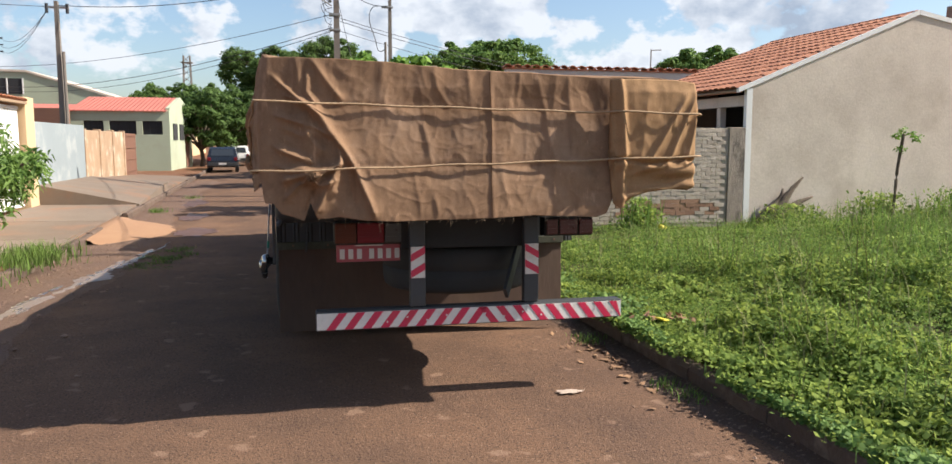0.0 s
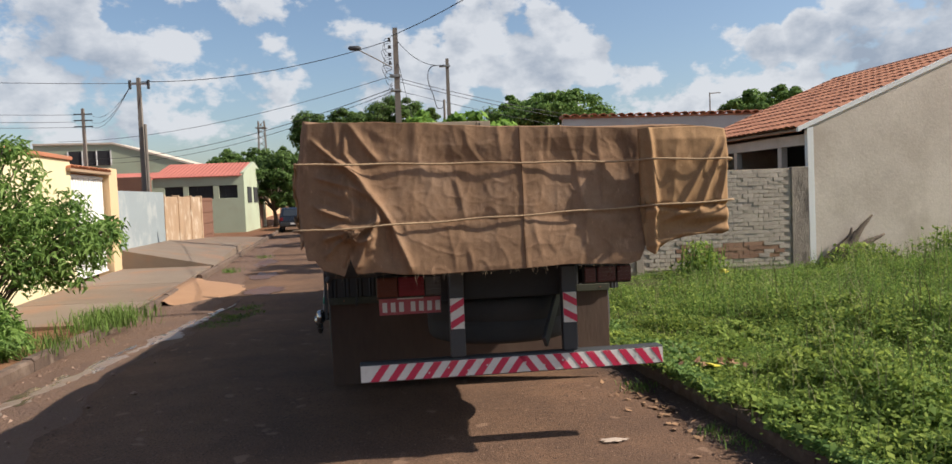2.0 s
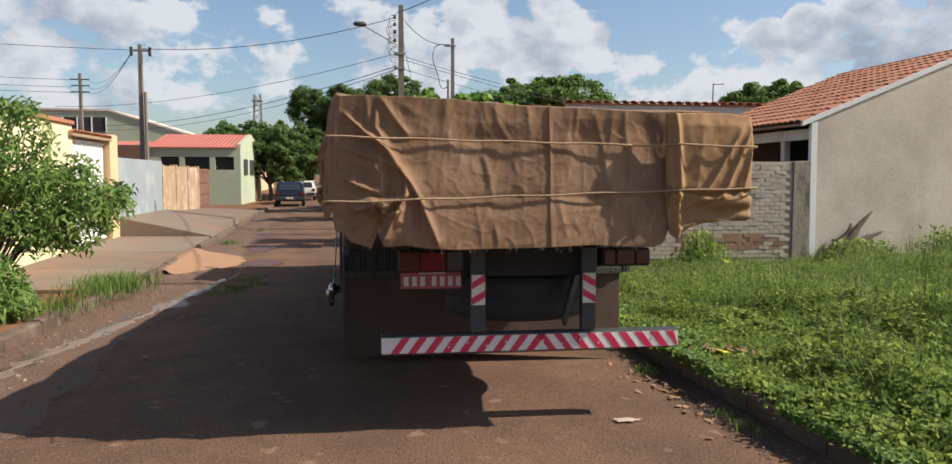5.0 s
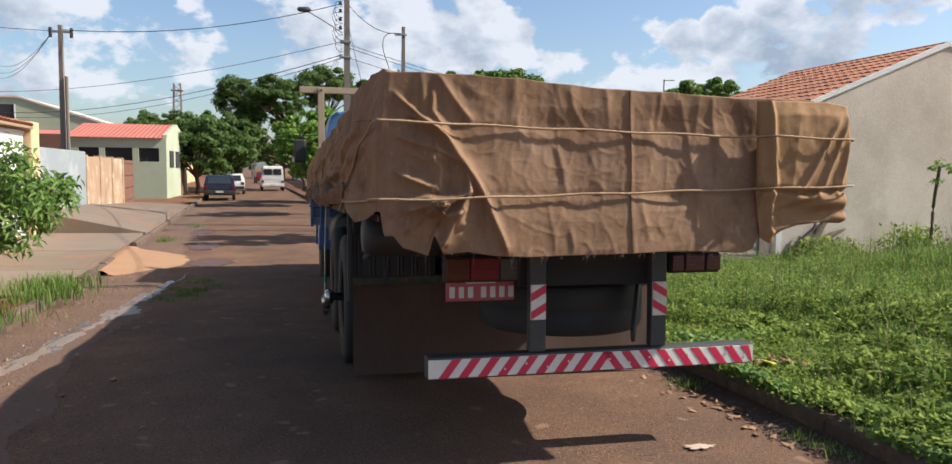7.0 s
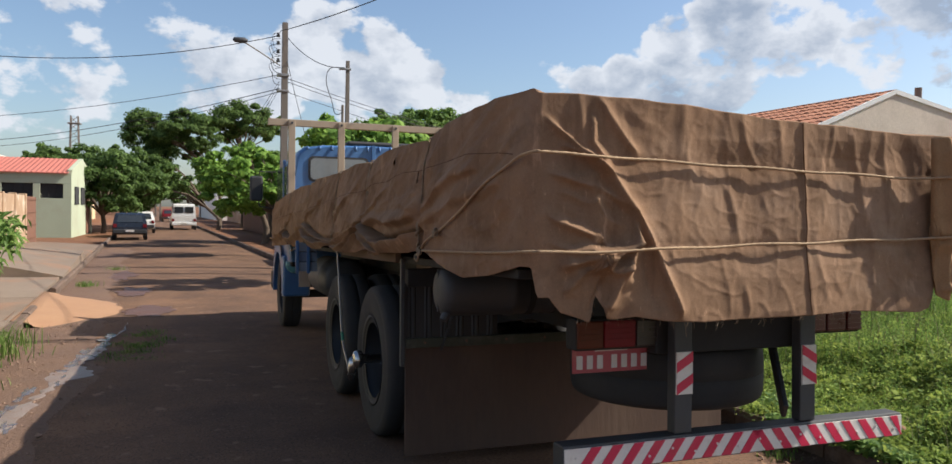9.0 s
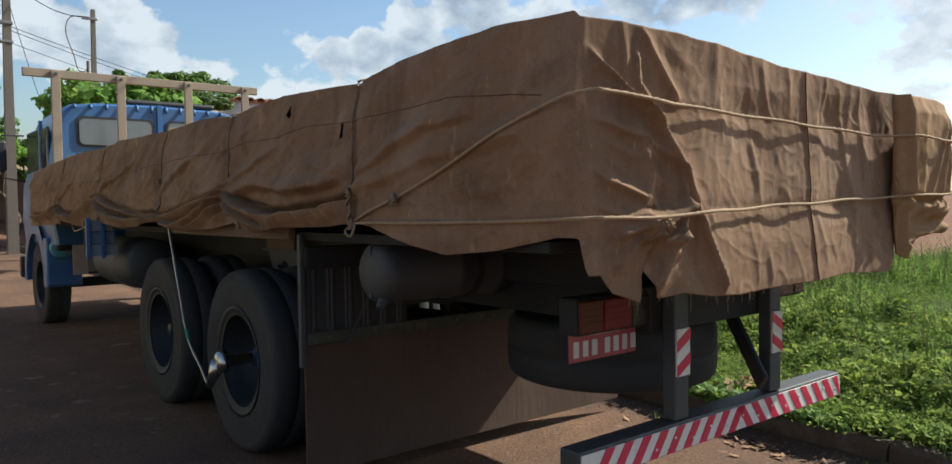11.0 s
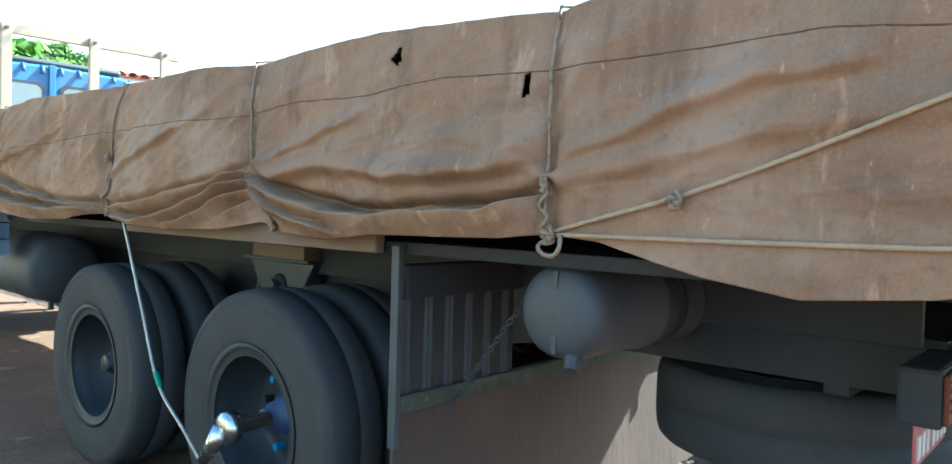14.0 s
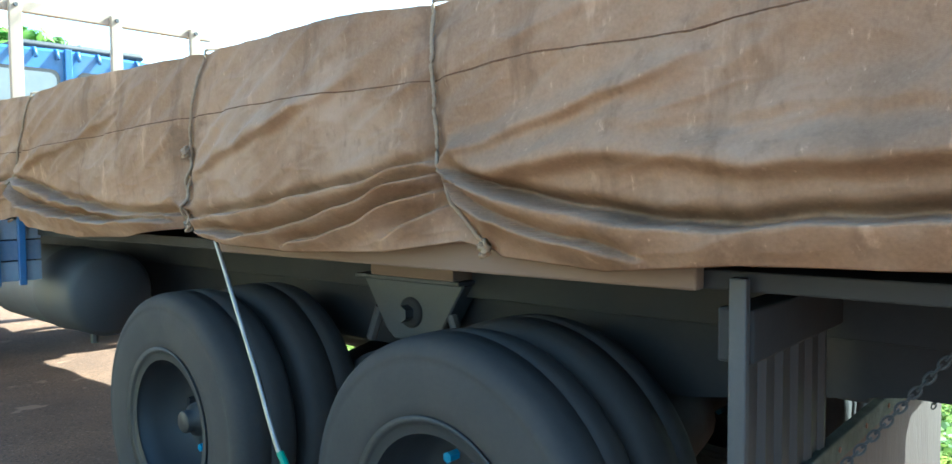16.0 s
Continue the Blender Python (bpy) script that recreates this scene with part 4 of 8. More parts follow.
part("cab_seam", box((-0.03, CAB_Y0 - 0.03, 1.05), (0.03, CAB_Y0 + 0.01, 2.69), 0.006), M_BLUE, cab)
for k in range(12):
    rx = -0.94 + k * 0.171
    part("roof_rib", tube([(rx, CAB_Y0 - 0.03, 2.60), (rx, CAB_Y0, 2.672 - 0.04 * (abs(rx) / 0.94) ** 2), (rx, CAB_Y0 + 0.25, 2.695 - 0.045 * (abs(rx) / 0.94) ** 2), (rx, CAB_Y0 + 1.4, 2.695 - 0.045 * (abs(rx) / 0.94) ** 2)], 0.017, 8), M_BLUE, cab, smooth=True)
part("roof_vent", box((-0.35, CAB_Y0 + 0.15, 2.70), (0.75, CAB_Y0 + 0.9, 2.77), 0.03), M_RUBBER, cab)
for s in (-1, 1):
    dw = box((s * 1.175 - 0.02, CAB_Y0 + 0.75, 1.86), (s * 1.175 + 0.02, CAB_Y1 - 0.35, 2.42), 0.02)
    part("door_window", dw, M_GLASS, cab)
    part("quarter_window", box((s * 1.175 - 0.02, CAB_Y0 + 0.25, 1.90), (s * 1.175 + 0.02, CAB_Y0 + 0.62, 2.40), 0.02), M_GLASS, cab)
    part("door_pillar", box((s * 1.185 - 0.02, CAB_Y0 + 0.64, 1.2), (s * 1.185 + 0.02, CAB_Y0 + 0.70, 2.5), 0.008), M_BLUE, cab)
    part("door_handle", box((s * 1.22 - 0.02, CAB_Y0 + 0.78, 1.62), (s * 1.22 + 0.02, CAB_Y0 + 0.95, 1.65), 0.008), M_CHROME, cab)
    mr = part("wing_mirror", box((s * 1.50 - 0.10, CAB_Y1 - 0.22, 1.93), (s * 1.50 + 0.10, CAB_Y1 - 0.14, 2.33), 0.03), M_RUBBER, cab, "black wing mirror")
    part("mirror_arm", tube([(s * 1.2, CAB_Y1 - 0.2, 2.4), (s * 1.45, CAB_Y1 - 0.18, 2.40), (s * 1.5, CAB_Y1 - 0.18, 2.1), (s * 1.45, CAB_Y1 - 0.18, 1.85), (s * 1.2, CAB_Y1 - 0.2, 1.8)], 0.012, 6), M_RUBBER, mr)
    # arched mudguard round the front wheel
    bm = bmesh.new()
    inner, outer = [], []
    for k in range(13):
        a = radians(0 + 180 * k / 12)
        for lst, xx in ((outer, s * 1.24), (inner, s * 0.85)):
            lst.append(bm.verts.new((xx, 12.98 + 0.60 * math.cos(a), 0.52 + 0.62 * math.sin(a))))
    side_lo = [bm.verts.new((s * 1.24, 12.98 + 0.74 * math.cos(radians(180 * k / 12)), 0.52 + 0.80 * math.sin(radians(180 * k / 12)))) for k in range(13)]
    for k in range(12):
        bm.faces.new((outer[k], outer[k + 1], inner[k + 1], inner[k]))
        bm.faces.new((outer[k], outer[k + 1], side_lo[k + 1], side_lo[k]))
    bmesh.ops.recalc_face_normals(bm, faces=bm.faces)
    part("front_mudguard", bm, M_BLUE, cab, smooth=False)
    part("rear_wing", box((min(s * 0.86, s * 1.245), 12.20, 0.52), (max(s * 0.86, s * 1.245), 12.40, 1.10), 0.03), M_BLUE, cab)
part("wing_lamp", lathe([(-0.05, 0.001), (-0.05, 0.11), (0, 0.13), (0.02, 0.12), (0.03, 0.05), (0.035, 0.001)], (-1.08, 12.19, 0.98), "Y", 28), material("pale_teal_lamp", (0.12, 0.34, 0.40), (0.06, 0.2, 0.28), rough=0.4, bump=0.05), cab, "round pale teal side lamp", smooth=True)
part("cab_floor", box((-1.15, CAB_Y0 + 0.05, 0.95), (1.15, CAB_Y1, 1.05), 0.02), M_BLACKSTEEL, cab)
part("front_bumper", box((-1.2, CAB_Y1 + 0.35, 0.5), (1.2, CAB_Y1 + 0.5, 0.8), 0.03), M_BLACKSTEEL, lorry)


# ---- tarpaulin over the load ----
# ropes down the left side: lines of (z, y), and the height of the gather
ROPES = [
    ([(1.332, 5.014), (1.517, 5.019), (1.927, 5.031)], 1.488),
    ([(1.313, 6.216), (1.42, 6.332), (1.526, 6.375), (1.689, 6.403), (1.927, 6.434)], 1.507),
    ([(1.342, 7.577), (1.632, 7.576), (1.927, 7.506)], 1.4),
    ([(1.497, 9.22), (1.927, 9.057)], 1.507),
    ([(1.478, 10.751), (1.927, 10.534)], 1.478),
]
HEM_LEFT = [(3.6, 1.33), (3.75, 1.325), (3.9, 1.298), (4.15, 1.25), (4.387, 1.228), (4.609, 1.262), (4.849, 1.325), (5.014, 1.337), (5.15, 1.321), (5.276, 1.317), (5.596, 1.311), (5.867, 1.283), (6.177, 1.296), (6.293, 1.328), (6.545, 1.291), (6.972, 1.274), (7.243, 1.286), (7.544, 1.332), (7.951, 1.287), (8.396, 1.272), (9.017, 1.299), (9.22, 1.347), (9.743, 1.267), (10.499, 1.313), (10.887, 1.269), (11.953, 1.245)]
HEM_REAR = [(-1.30, 1.33), (-1.22, 1.27), (-1.15, 1.16), (-1.12, 1.125), (-1.05, 1.105), (-1.0, 1.085), (-0.968, 1.19), (-0.935, 1.10), (-0.91, 1.095), (-0.81, 1.105), (-0.68, 1.085), (-0.5, 1.075), (0.04, 1.085), (0.3, 1.095), (0.68, 1.08), (0.74, 1.10), (0.80, 1.22), (1.4, 1.26)]
TOP_LEFT = [(3.7, 1.975), (3.9, 1.992), (4.2, 2.005), (4.482, 1.979), (4.75, 1.951), (5.032, 1.923), (5.442, 1.939), (5.712, 1.951), (5.95, 1.935), (6.437, 1.923), (6.773, 1.943), (7.502, 1.931), (7.972, 1.939), (8.6, 1.951), (9.062, 1.923), (9.812, 1.939), (10.541, 1.923), (11.372, 1.894), (11.724, 1.852)]
TOP_REAR = [(-1.3, 1.965), (-1.2, 1.978), (-1.0, 1.978), (-0.7, 1.96), (-0.4, 1.947), (0.05, 1.918), (0.5, 1.906), (1.09, 1.897), (1.3, 1.87)]
SIDE_X = [(3.6, -1.238), (4.0, -1.242), (4.35, -1.275), (4.7, -1.30), (8, -1.315), (10, -1.335), (11.3, -1.365), (12.2, -1.39)]
SEAM = [(3.9, 1.735), (4.081, 1.759), (4.375, 1.78), (4.612, 1.767), (5.088, 1.759), (5.401, 1.773), (5.643, 1.754), (5.712, 1.742), (6.065, 1.749), (6.386, 1.724), (6.953, 1.722), (7.512, 1.712), (8.076, 1.693), (8.984, 1.656), (10.396, 1.646), (11.645, 1.613)]

# tucked rolls of the side: sharp above, full below; lines of (y, z), height and depth
ROLLS = [
    ([(6.332, 1.497), (6.225, 1.468), (6.09, 1.427), (5.877, 1.388), (5.663, 1.378), (5.421, 1.39), (5.208, 1.404), (5.024, 1.439)], 0.085, 0.062),
    ([(6.322, 1.478), (6.225, 1.426), (6.08, 1.366), (5.915, 1.332), (5.789, 1.313)], 0.04, 0.028),
    ([(6.38, 1.526), (6.652, 1.474), (6.981, 1.421), (7.301, 1.379), (7.534, 1.36)], 0.055, 0.04),
    ([(6.371, 1.492), (6.603, 1.433), (6.914, 1.35), (7.243, 1.311), (7.447, 1.325)], 0.05, 0.042),
    ([(6.351, 1.455), (6.555, 1.397), (6.749, 1.332), (6.972, 1.289)], 0.045, 0.034),
    ([(6.332, 1.418), (6.439, 1.372), (6.555, 1.323)], 0.035, 0.026),
    ([(9.19, 1.536), (8.716, 1.447), (8.222, 1.389), (7.902, 1.368), (7.592, 1.38)], 0.05, 0.036),
    ([(9.21, 1.507), (9.007, 1.405), (8.59, 1.363), (8.115, 1.344), (7.631, 1.355)], 0.07, 0.05),
    ([(9.239, 1.526), (9.53, 1.439), (9.918, 1.371), (10.402, 1.376), (10.732, 1.449)], 0.06, 0.052),
    ([(10.771, 1.478), (10.984, 1.4), (11.372, 1.362), (11.856, 1.362)], 0.05, 0.05),
]
# rounded ridges of the side, tucked in below
RIDGES = [
    ([(6.351, 1.502), (6.167, 1.494), (5.993, 1.518), (5.78, 1.523), (5.576, 1.494), (5.431, 1.489), (5.218, 1.509), (5.033, 1.54)], 0.055, 0.04),
    ([(6.371, 1.521), (6.224, 1.559), (6.057, 1.602), (5.84, 1.651), (5.689, 1.708)], 0.035, 0.022),
    ([(7.563, 1.497), (7.238, 1.597), (7.097, 1.636), (6.841, 1.708), (6.675, 1.781)], 0.035, 0.02),
    ([(9.21, 1.526), (8.841, 1.613), (8.433, 1.689), (8.104, 1.781)], 0.04, 0.02),
    ([(10.742, 1.497), (10.393, 1.594), (9.973, 1.689)], 0.04, 0.02),
    ([(5.004, 1.468), (4.83, 1.497), (4.589, 1.551), (4.299, 1.597), (4, 1.63)], 0.05, 0.018),
    ([(5.004, 1.526), (4.839, 1.57), (4.683, 1.632), (4.492, 1.683), (4.249, 1.716)], 0.04, 0.026),
    ([(5.023, 1.555), (5.313, 1.594), (5.651, 1.594), (5.943, 1.579)], 0.05, 0.014),
]
# hanging folds of the tail: lines of (z, x), width and depth
REAR_FOLDS = [
    ([(1.109, -0.626), (1.34, -0.707), (1.486, -0.792), (1.628, -0.9), (1.791, -1.066), (1.938, -1.221)], 0.019, 0.040),
    ([(1.152, -0.729), (1.384, -0.767), (1.574, -0.848), (1.745, -1.004), (1.93, -1.192)], 0.022, -0.018),
    ([(1.122, -0.947), (1.263, -0.873), (1.405, -0.803), (1.542, -0.821), (1.65, -0.902), (1.734, -1.003)], 0.022, 0.04),
    ([(1.716, -0.93), (1.792, -0.977), (1.882, -0.966)], 0.016, 0.022),
    ([(1.749, -0.795), (1.835, -0.855), (1.962, -0.949)], 0.02, 0.024),
    ([(1.336, -0.286), (1.595, -0.33), (1.874, -0.36)], 0.018, 0.008),
    ([(1.711, -0.189), (1.812, -0.251), (1.939, -0.283)], 0.02, 0.014),
    ([(1.629, -0.538), (1.744, -0.552)], 0.02, 0.01),
    ([(1.194, 0.424), (1.394, 0.432), (1.688, 0.38), (1.893, 0.336)], 0.022, 0.014),
    ([(1.474, 0.538), (1.698, 0.527), (1.907, 0.519)], 0.026, 0.016),
    ([(1.208, -1.097), (1.279, -1.03), (1.33, -0.914), (1.393, -0.809)], 0.016, 0.03),
    ([(1.143, -0.997), (1.248, -0.944), (1.32, -0.889)], 0.014, -0.02),
    ([(1.106, -0.365), (1.355, -0.392)], 0.012, 0.008),
    ([(1.134, 0.144), (1.33, 0.116)], 0.012, 0.006),
    ([(1.109, -0.266), (1.216, -0.289)], 0.014, 0.01),
]
# slanting tucks at the tail's left corner: lines of (x, z), height and depth
REAR_TUCKS = [
    ([(-1.188, 1.519), (-1.138, 1.477), (-1.041, 1.438), (-0.943, 1.402)], 0.016, 0.034),
    ([(-1.15, 1.66), (-1.055, 1.629), (-0.933, 1.592), (-0.832, 1.53)], 0.014, 0.026),
    ([(-1.12, 1.30), (-0.97, 1.34), (-0.87, 1.365), (-0.79, 1.40)], 0.020, 0.040),
    ([(-1.0, 1.31), (-0.90, 1.275), (-0.82, 1.31)], 0.018, 0.036),
    ([(-1.19, 1.40), (-1.08, 1.36), (-0.98, 1.37)], 0.014, 0.026),
    ([(-1.10, 1.77), (-0.98, 1.72), (-0.90, 1.66)], 0.014, 0.022),
]
TEARS = (([(1.826, 5.600), (1.845, 5.612), (1.862, 5.606), (1.885, 5.598)], 0.020), ([(1.692, 5.112), (1.73, 5.107), (1.765, 5.100)], 0.015))


def tab(x, table):
    xs, ys = zip(*table)
    return np.interp(x, xs, ys)


def ridge(d, w):
    """A rolled fold: soft above, tucked in below."""
    return np.where(d > 0, np.exp(-(d / w) ** 2), np.exp(-(d / (0.45 * w)) ** 2))


def noise_grid(A, B, C=0.0):
    flat = [noise.noise(Vector((a, b, C))) for a, b in zip(np.ravel(A), np.ravel(B))]
    return np.array(flat).reshape(np.shape(A))


def fold_line(Y, line):
    fy, fz = zip(*sorted(line))
    span = np.where((Y >= fy[0]) & (Y <= fy[-1]), 1.0, 0.0)
    end = np.clip((Y - fy[0]) / 0.09, 0, 1) * np.clip((fy[-1] - Y) / 0.09, 0, 1)
    return np.interp(Y, fy, fz) + 0.004 * np.sin(13 * Y) + 0.003 * np.sin(31 * Y + 1), span * (0.3 + 0.7 * end)


def rope_y(k, Z):
    z, y = zip(*ROPES[k][0])
    return np.interp(Z, z, y)


def side_relief(Y, Z):
    """How far the canvas stands out of the lorry's side: swags between the ropes, tucked rolls, slanting creases."""
    D = np.zeros(np.shape(Y))
    ends = [Y * 0 + 3.5] + [rope_y(k, Z) for k in range(len(ROPES))] + [Y * 0 + 12.4]
    for y0, y1 in zip(ends, ends[1:]):
        s = (Y - y0) / (y1 - y0)
        D += np.where((s >= 0) & (s <= 1), 0.030 * np.sqrt(np.clip(4 * s * (1 - s), 0, 1)) * np.clip((Y - 3.9) / 0.9, 0, 1), 0)
    for line, w, amp in RIDGES:
        c, m = fold_line(Y, line)
        D += 1.35 * amp * m * ridge(Z - c, w)
    for line, w, amp in ROLLS:
        c, m = fold_line(Y, line)
        d = c - Z
        up = np.clip(d / 0.007 + 0.3, 0, 1)
        D += 1.3 * amp * m * (up * up * (3 - 2 * up) * np.exp(-(np.clip(d, 0, 9) / w) ** 2) - 0.75 * np.exp(-((d + 0.006) / 0.022) ** 2) * (d < 0))
    for k, (line, g) in enumerate(ROPES):
        yr = rope_y(k, Z)
        D -= 0.022 * np.exp(-((Y - yr) / 0.04) ** 2)
        for a in (-1.6, -0.6, 0.7, 1.5):
            off = (Z - g) - a * 0.25 * np.abs(Y - yr)
            D += 0.011 * np.exp(-(off / 0.016) ** 2) * np.exp(-np.abs(Y - yr) / 0.14)
    # slanting creases climbing towards the tail
    c = Y * 0.65 + Z
    n1 = noise_grid(c * 3.0, (Y - Z) * 0.5, 1.7)
    n2 = noise_grid(c * 8.0, (Y - Z) * 1.1, 5.2)
    n3 = noise_grid(Y * 2.2 + Z * 5, Z * 7 - Y, 8.8)
    up = np.clip((Z - 1.45) / 0.2, 0.15, 1)
    D += up * (0.045 * n1 + 0.040 * (0.3 - np.abs(n2)) + 0.014 * n3 + 0.012 * (0.3 - np.abs(noise_grid(c * 15, (Y - Z) * 2.5, 3.1))))
    D += 0.004 * noise_grid(Y * 9, Z * 14, 9.0)
    sz = tab(Y, SEAM)
    D += 0.004 * (Z < sz) * np.exp(-(sz - Z) / 0.05)
    for q, (sc, amp) in enumerate(((2.6, 0.008), (5.5, 0.005), (11.0, 0.0025))):
        cr = noise_grid(Y * sc * 0.8 + Z * sc * 0.9, Z * sc - Y * sc * 0.35, 41.0 + q)
        D += amp * np.clip(1 - 5.0 * np.abs(cr), 0, 1) ** 1.6
    return D * np.clip((Y - 3.86) / 0.16, 0.0, 1.0)


def rear_relief(X, Z):
    """How far the canvas stands out behind the lorry: hanging flutes, one great slanting fold, rope pinches."""
    D = np.zeros(np.shape(X))
    h = np.clip((1.94 - Z) / 0.85, 0, 1.1)

    def fold(x_top, x_bot, w, amp, z0=2.1, z1=0.9, bend=0.0):
        c = x_top + (x_bot - x_top) * h + bend * h * (1 - h)
        m = np.clip((z0 - Z) / 0.08, 0, 1) * np.clip((Z - z1) / 0.08, 0, 1)
        return amp * m * np.exp(-((X - c) / w) ** 2)

    for line, w, amp in REAR_FOLDS:
        lz, lx = zip(*line)
        m = np.clip((Z - lz[0]) / 0.05 + 0.6, 0, 1) * np.clip((lz[-1] - Z) / 0.05 + 0.6, 0, 1)
        dx = X - np.interp(Z, lz, lx) - 0.004 * np.sin(23 * Z)
        D += (0.65 if -0.6 < lx[0] < 0.7 and amp < 0.02 else 1.0) * amp * m * np.exp(-1.1 * (np.sqrt(dx ** 2 + 0.005 ** 2) - 0.005) / np.where(dx > 0, w * 1.25, w * 0.7))
    D += fold(0.05, 0.055, 0.012, 0.006)
    D -= fold(0.66, 0.68, 0.09, 0.020, z0=1.9, z1=1.15)
    D -= fold(0.30, 0.26, 0.18, 0.022, z0=1.85, z1=1.30) + fold(-0.30, -0.28, 0.20, 0.018, z0=1.82, z1=1.25)
    D += 0.035 * np.exp(-((X + 0.99) / 0.085) ** 2 - ((Z - 1.315) / 0.05) ** 2) * (0.7 + 0.5 * np.sin(40 * X + 30 * Z))
    for line, w, amp in REAR_TUCKS:
        lx, lz = zip(*line)
        m = np.clip((X - lx[0]) / 0.03 + 0.3, 0, 1) * np.clip((lx[-1] - X) / 0.03 + 0.3, 0, 1)
        dz = Z - np.interp(X, lx, lz)
        D += amp * m * np.exp(-(np.sqrt(dz ** 2 + 0.004 ** 2) - 0.004) / np.where(dz > 0, w * 1.3, w * 0.7))
    for zr, k in ((1.71, 0.003), (1.385, 0.004)):
        D -= k * np.exp(-((Z - zr) / 0.02) ** 2)
    D += 0.010 * np.clip((1.35 - Z) / 0.25, 0, 1) * np.sin(X * 9.0 + 0.8)
    n1 = noise_grid(X * 5.0 + 0.6 * Z, Z * 0.8, 2.2)
    n2 = noise_grid(X * 12.0, Z * 2.0, 7.7)
    # pleats hanging from the top edge, and small sharp creases all over
    pleat = np.clip(1 - 2.4 * np.abs(noise_grid(X * 7.0 + 0.5 * Z, Z * 0.9, 12.3)), 0, 1) ** 2
    D += 0.011 * pleat * np.clip((Z - 1.62) / 0.28, 0, 1)
    for q, (sc, amp) in enumerate(((3.2, 0.0040), (6.5, 0.0026), (13.0, 0.0014))):
        warp = 0.35 * noise_grid(X * sc * 0.5, Z * sc * 0.5, 20.0 + q)
        cr = noise_grid(X * sc + Z * sc * 0.45 + warp, Z * sc * 0.8 - X * sc * 0.4 + warp, 31.0 + q)
        D += amp * np.clip(1 - 5.0 * np.abs(cr), 0, 1) ** 1.6
    # crumpled cloth gathered under the rope at the left corner
    bunch = np.exp(-((X + 1.0) / 0.13) ** 2 - ((Z - 1.53) / 0.15) ** 2) + 0.7 * np.exp(-((X + 0.93) / 0.12) ** 2 - ((Z - 1.28) / 0.07) ** 2)
    for q, (sc, amp) in enumerate(((5.0, 0.030), (9.0, 0.018))):
        cr = noise_grid(X * sc * 0.8 + Z * sc * 0.9, Z * sc * 0.5 - X * sc * 0.5, 51.0 + q)
        D += bunch * amp * np.clip(1 - 3.0 * np.abs(cr), 0, 1) ** 1.3
    D += 0.004 * (0.4 - np.abs(n1)) + 0.002 * n2 + 0.003 * noise_grid(X * 3.0 + Z * 8, Z * 6 - X * 2, 3.0) + 0.0015 * noise_grid(X * 30, Z * 8, 4.0)
    return D * np.clip((X + 1.17) / 0.07, 0.0, 1.0)


def tarp_points(kind, pos, Z):
    """Places on the canvas: kind 'side' by y, 'rear' by x, at heights Z."""
    pos, Z = np.broadcast_arrays(np.asarray(pos, float), np.asarray(Z, float))
    if kind == "side":
        top = tab(pos, TOP_LEFT)
        t = np.clip((Z - 1.5) / (top - 1.5), 0, 1)
        inset = tab(pos, [(3.8, 0.03), (4.6, 0.035), (6, 0.035)]) * t ** 2.2
        x = tab(pos, SIDE_X) - side_relief(pos, Z) * (1 - 0.55 * t) + inset
        return np.stack([x, pos, Z], -1)
    top = tab(pos, TOP_REAR)
    t = np.clip((Z - 1.6) / (top - 1.6), 0, 1)
    y = 3.76 + 0.07 * (Z - 1.55) + 0.05 * np.clip((-0.62 - pos) / 0.54, 0, 1) ** 1.4 - rear_relief(pos, Z) * (1 - 0.5 * t ** 3) - 0.012 * t ** 3
    return np.stack([pos, y, Z], -1)


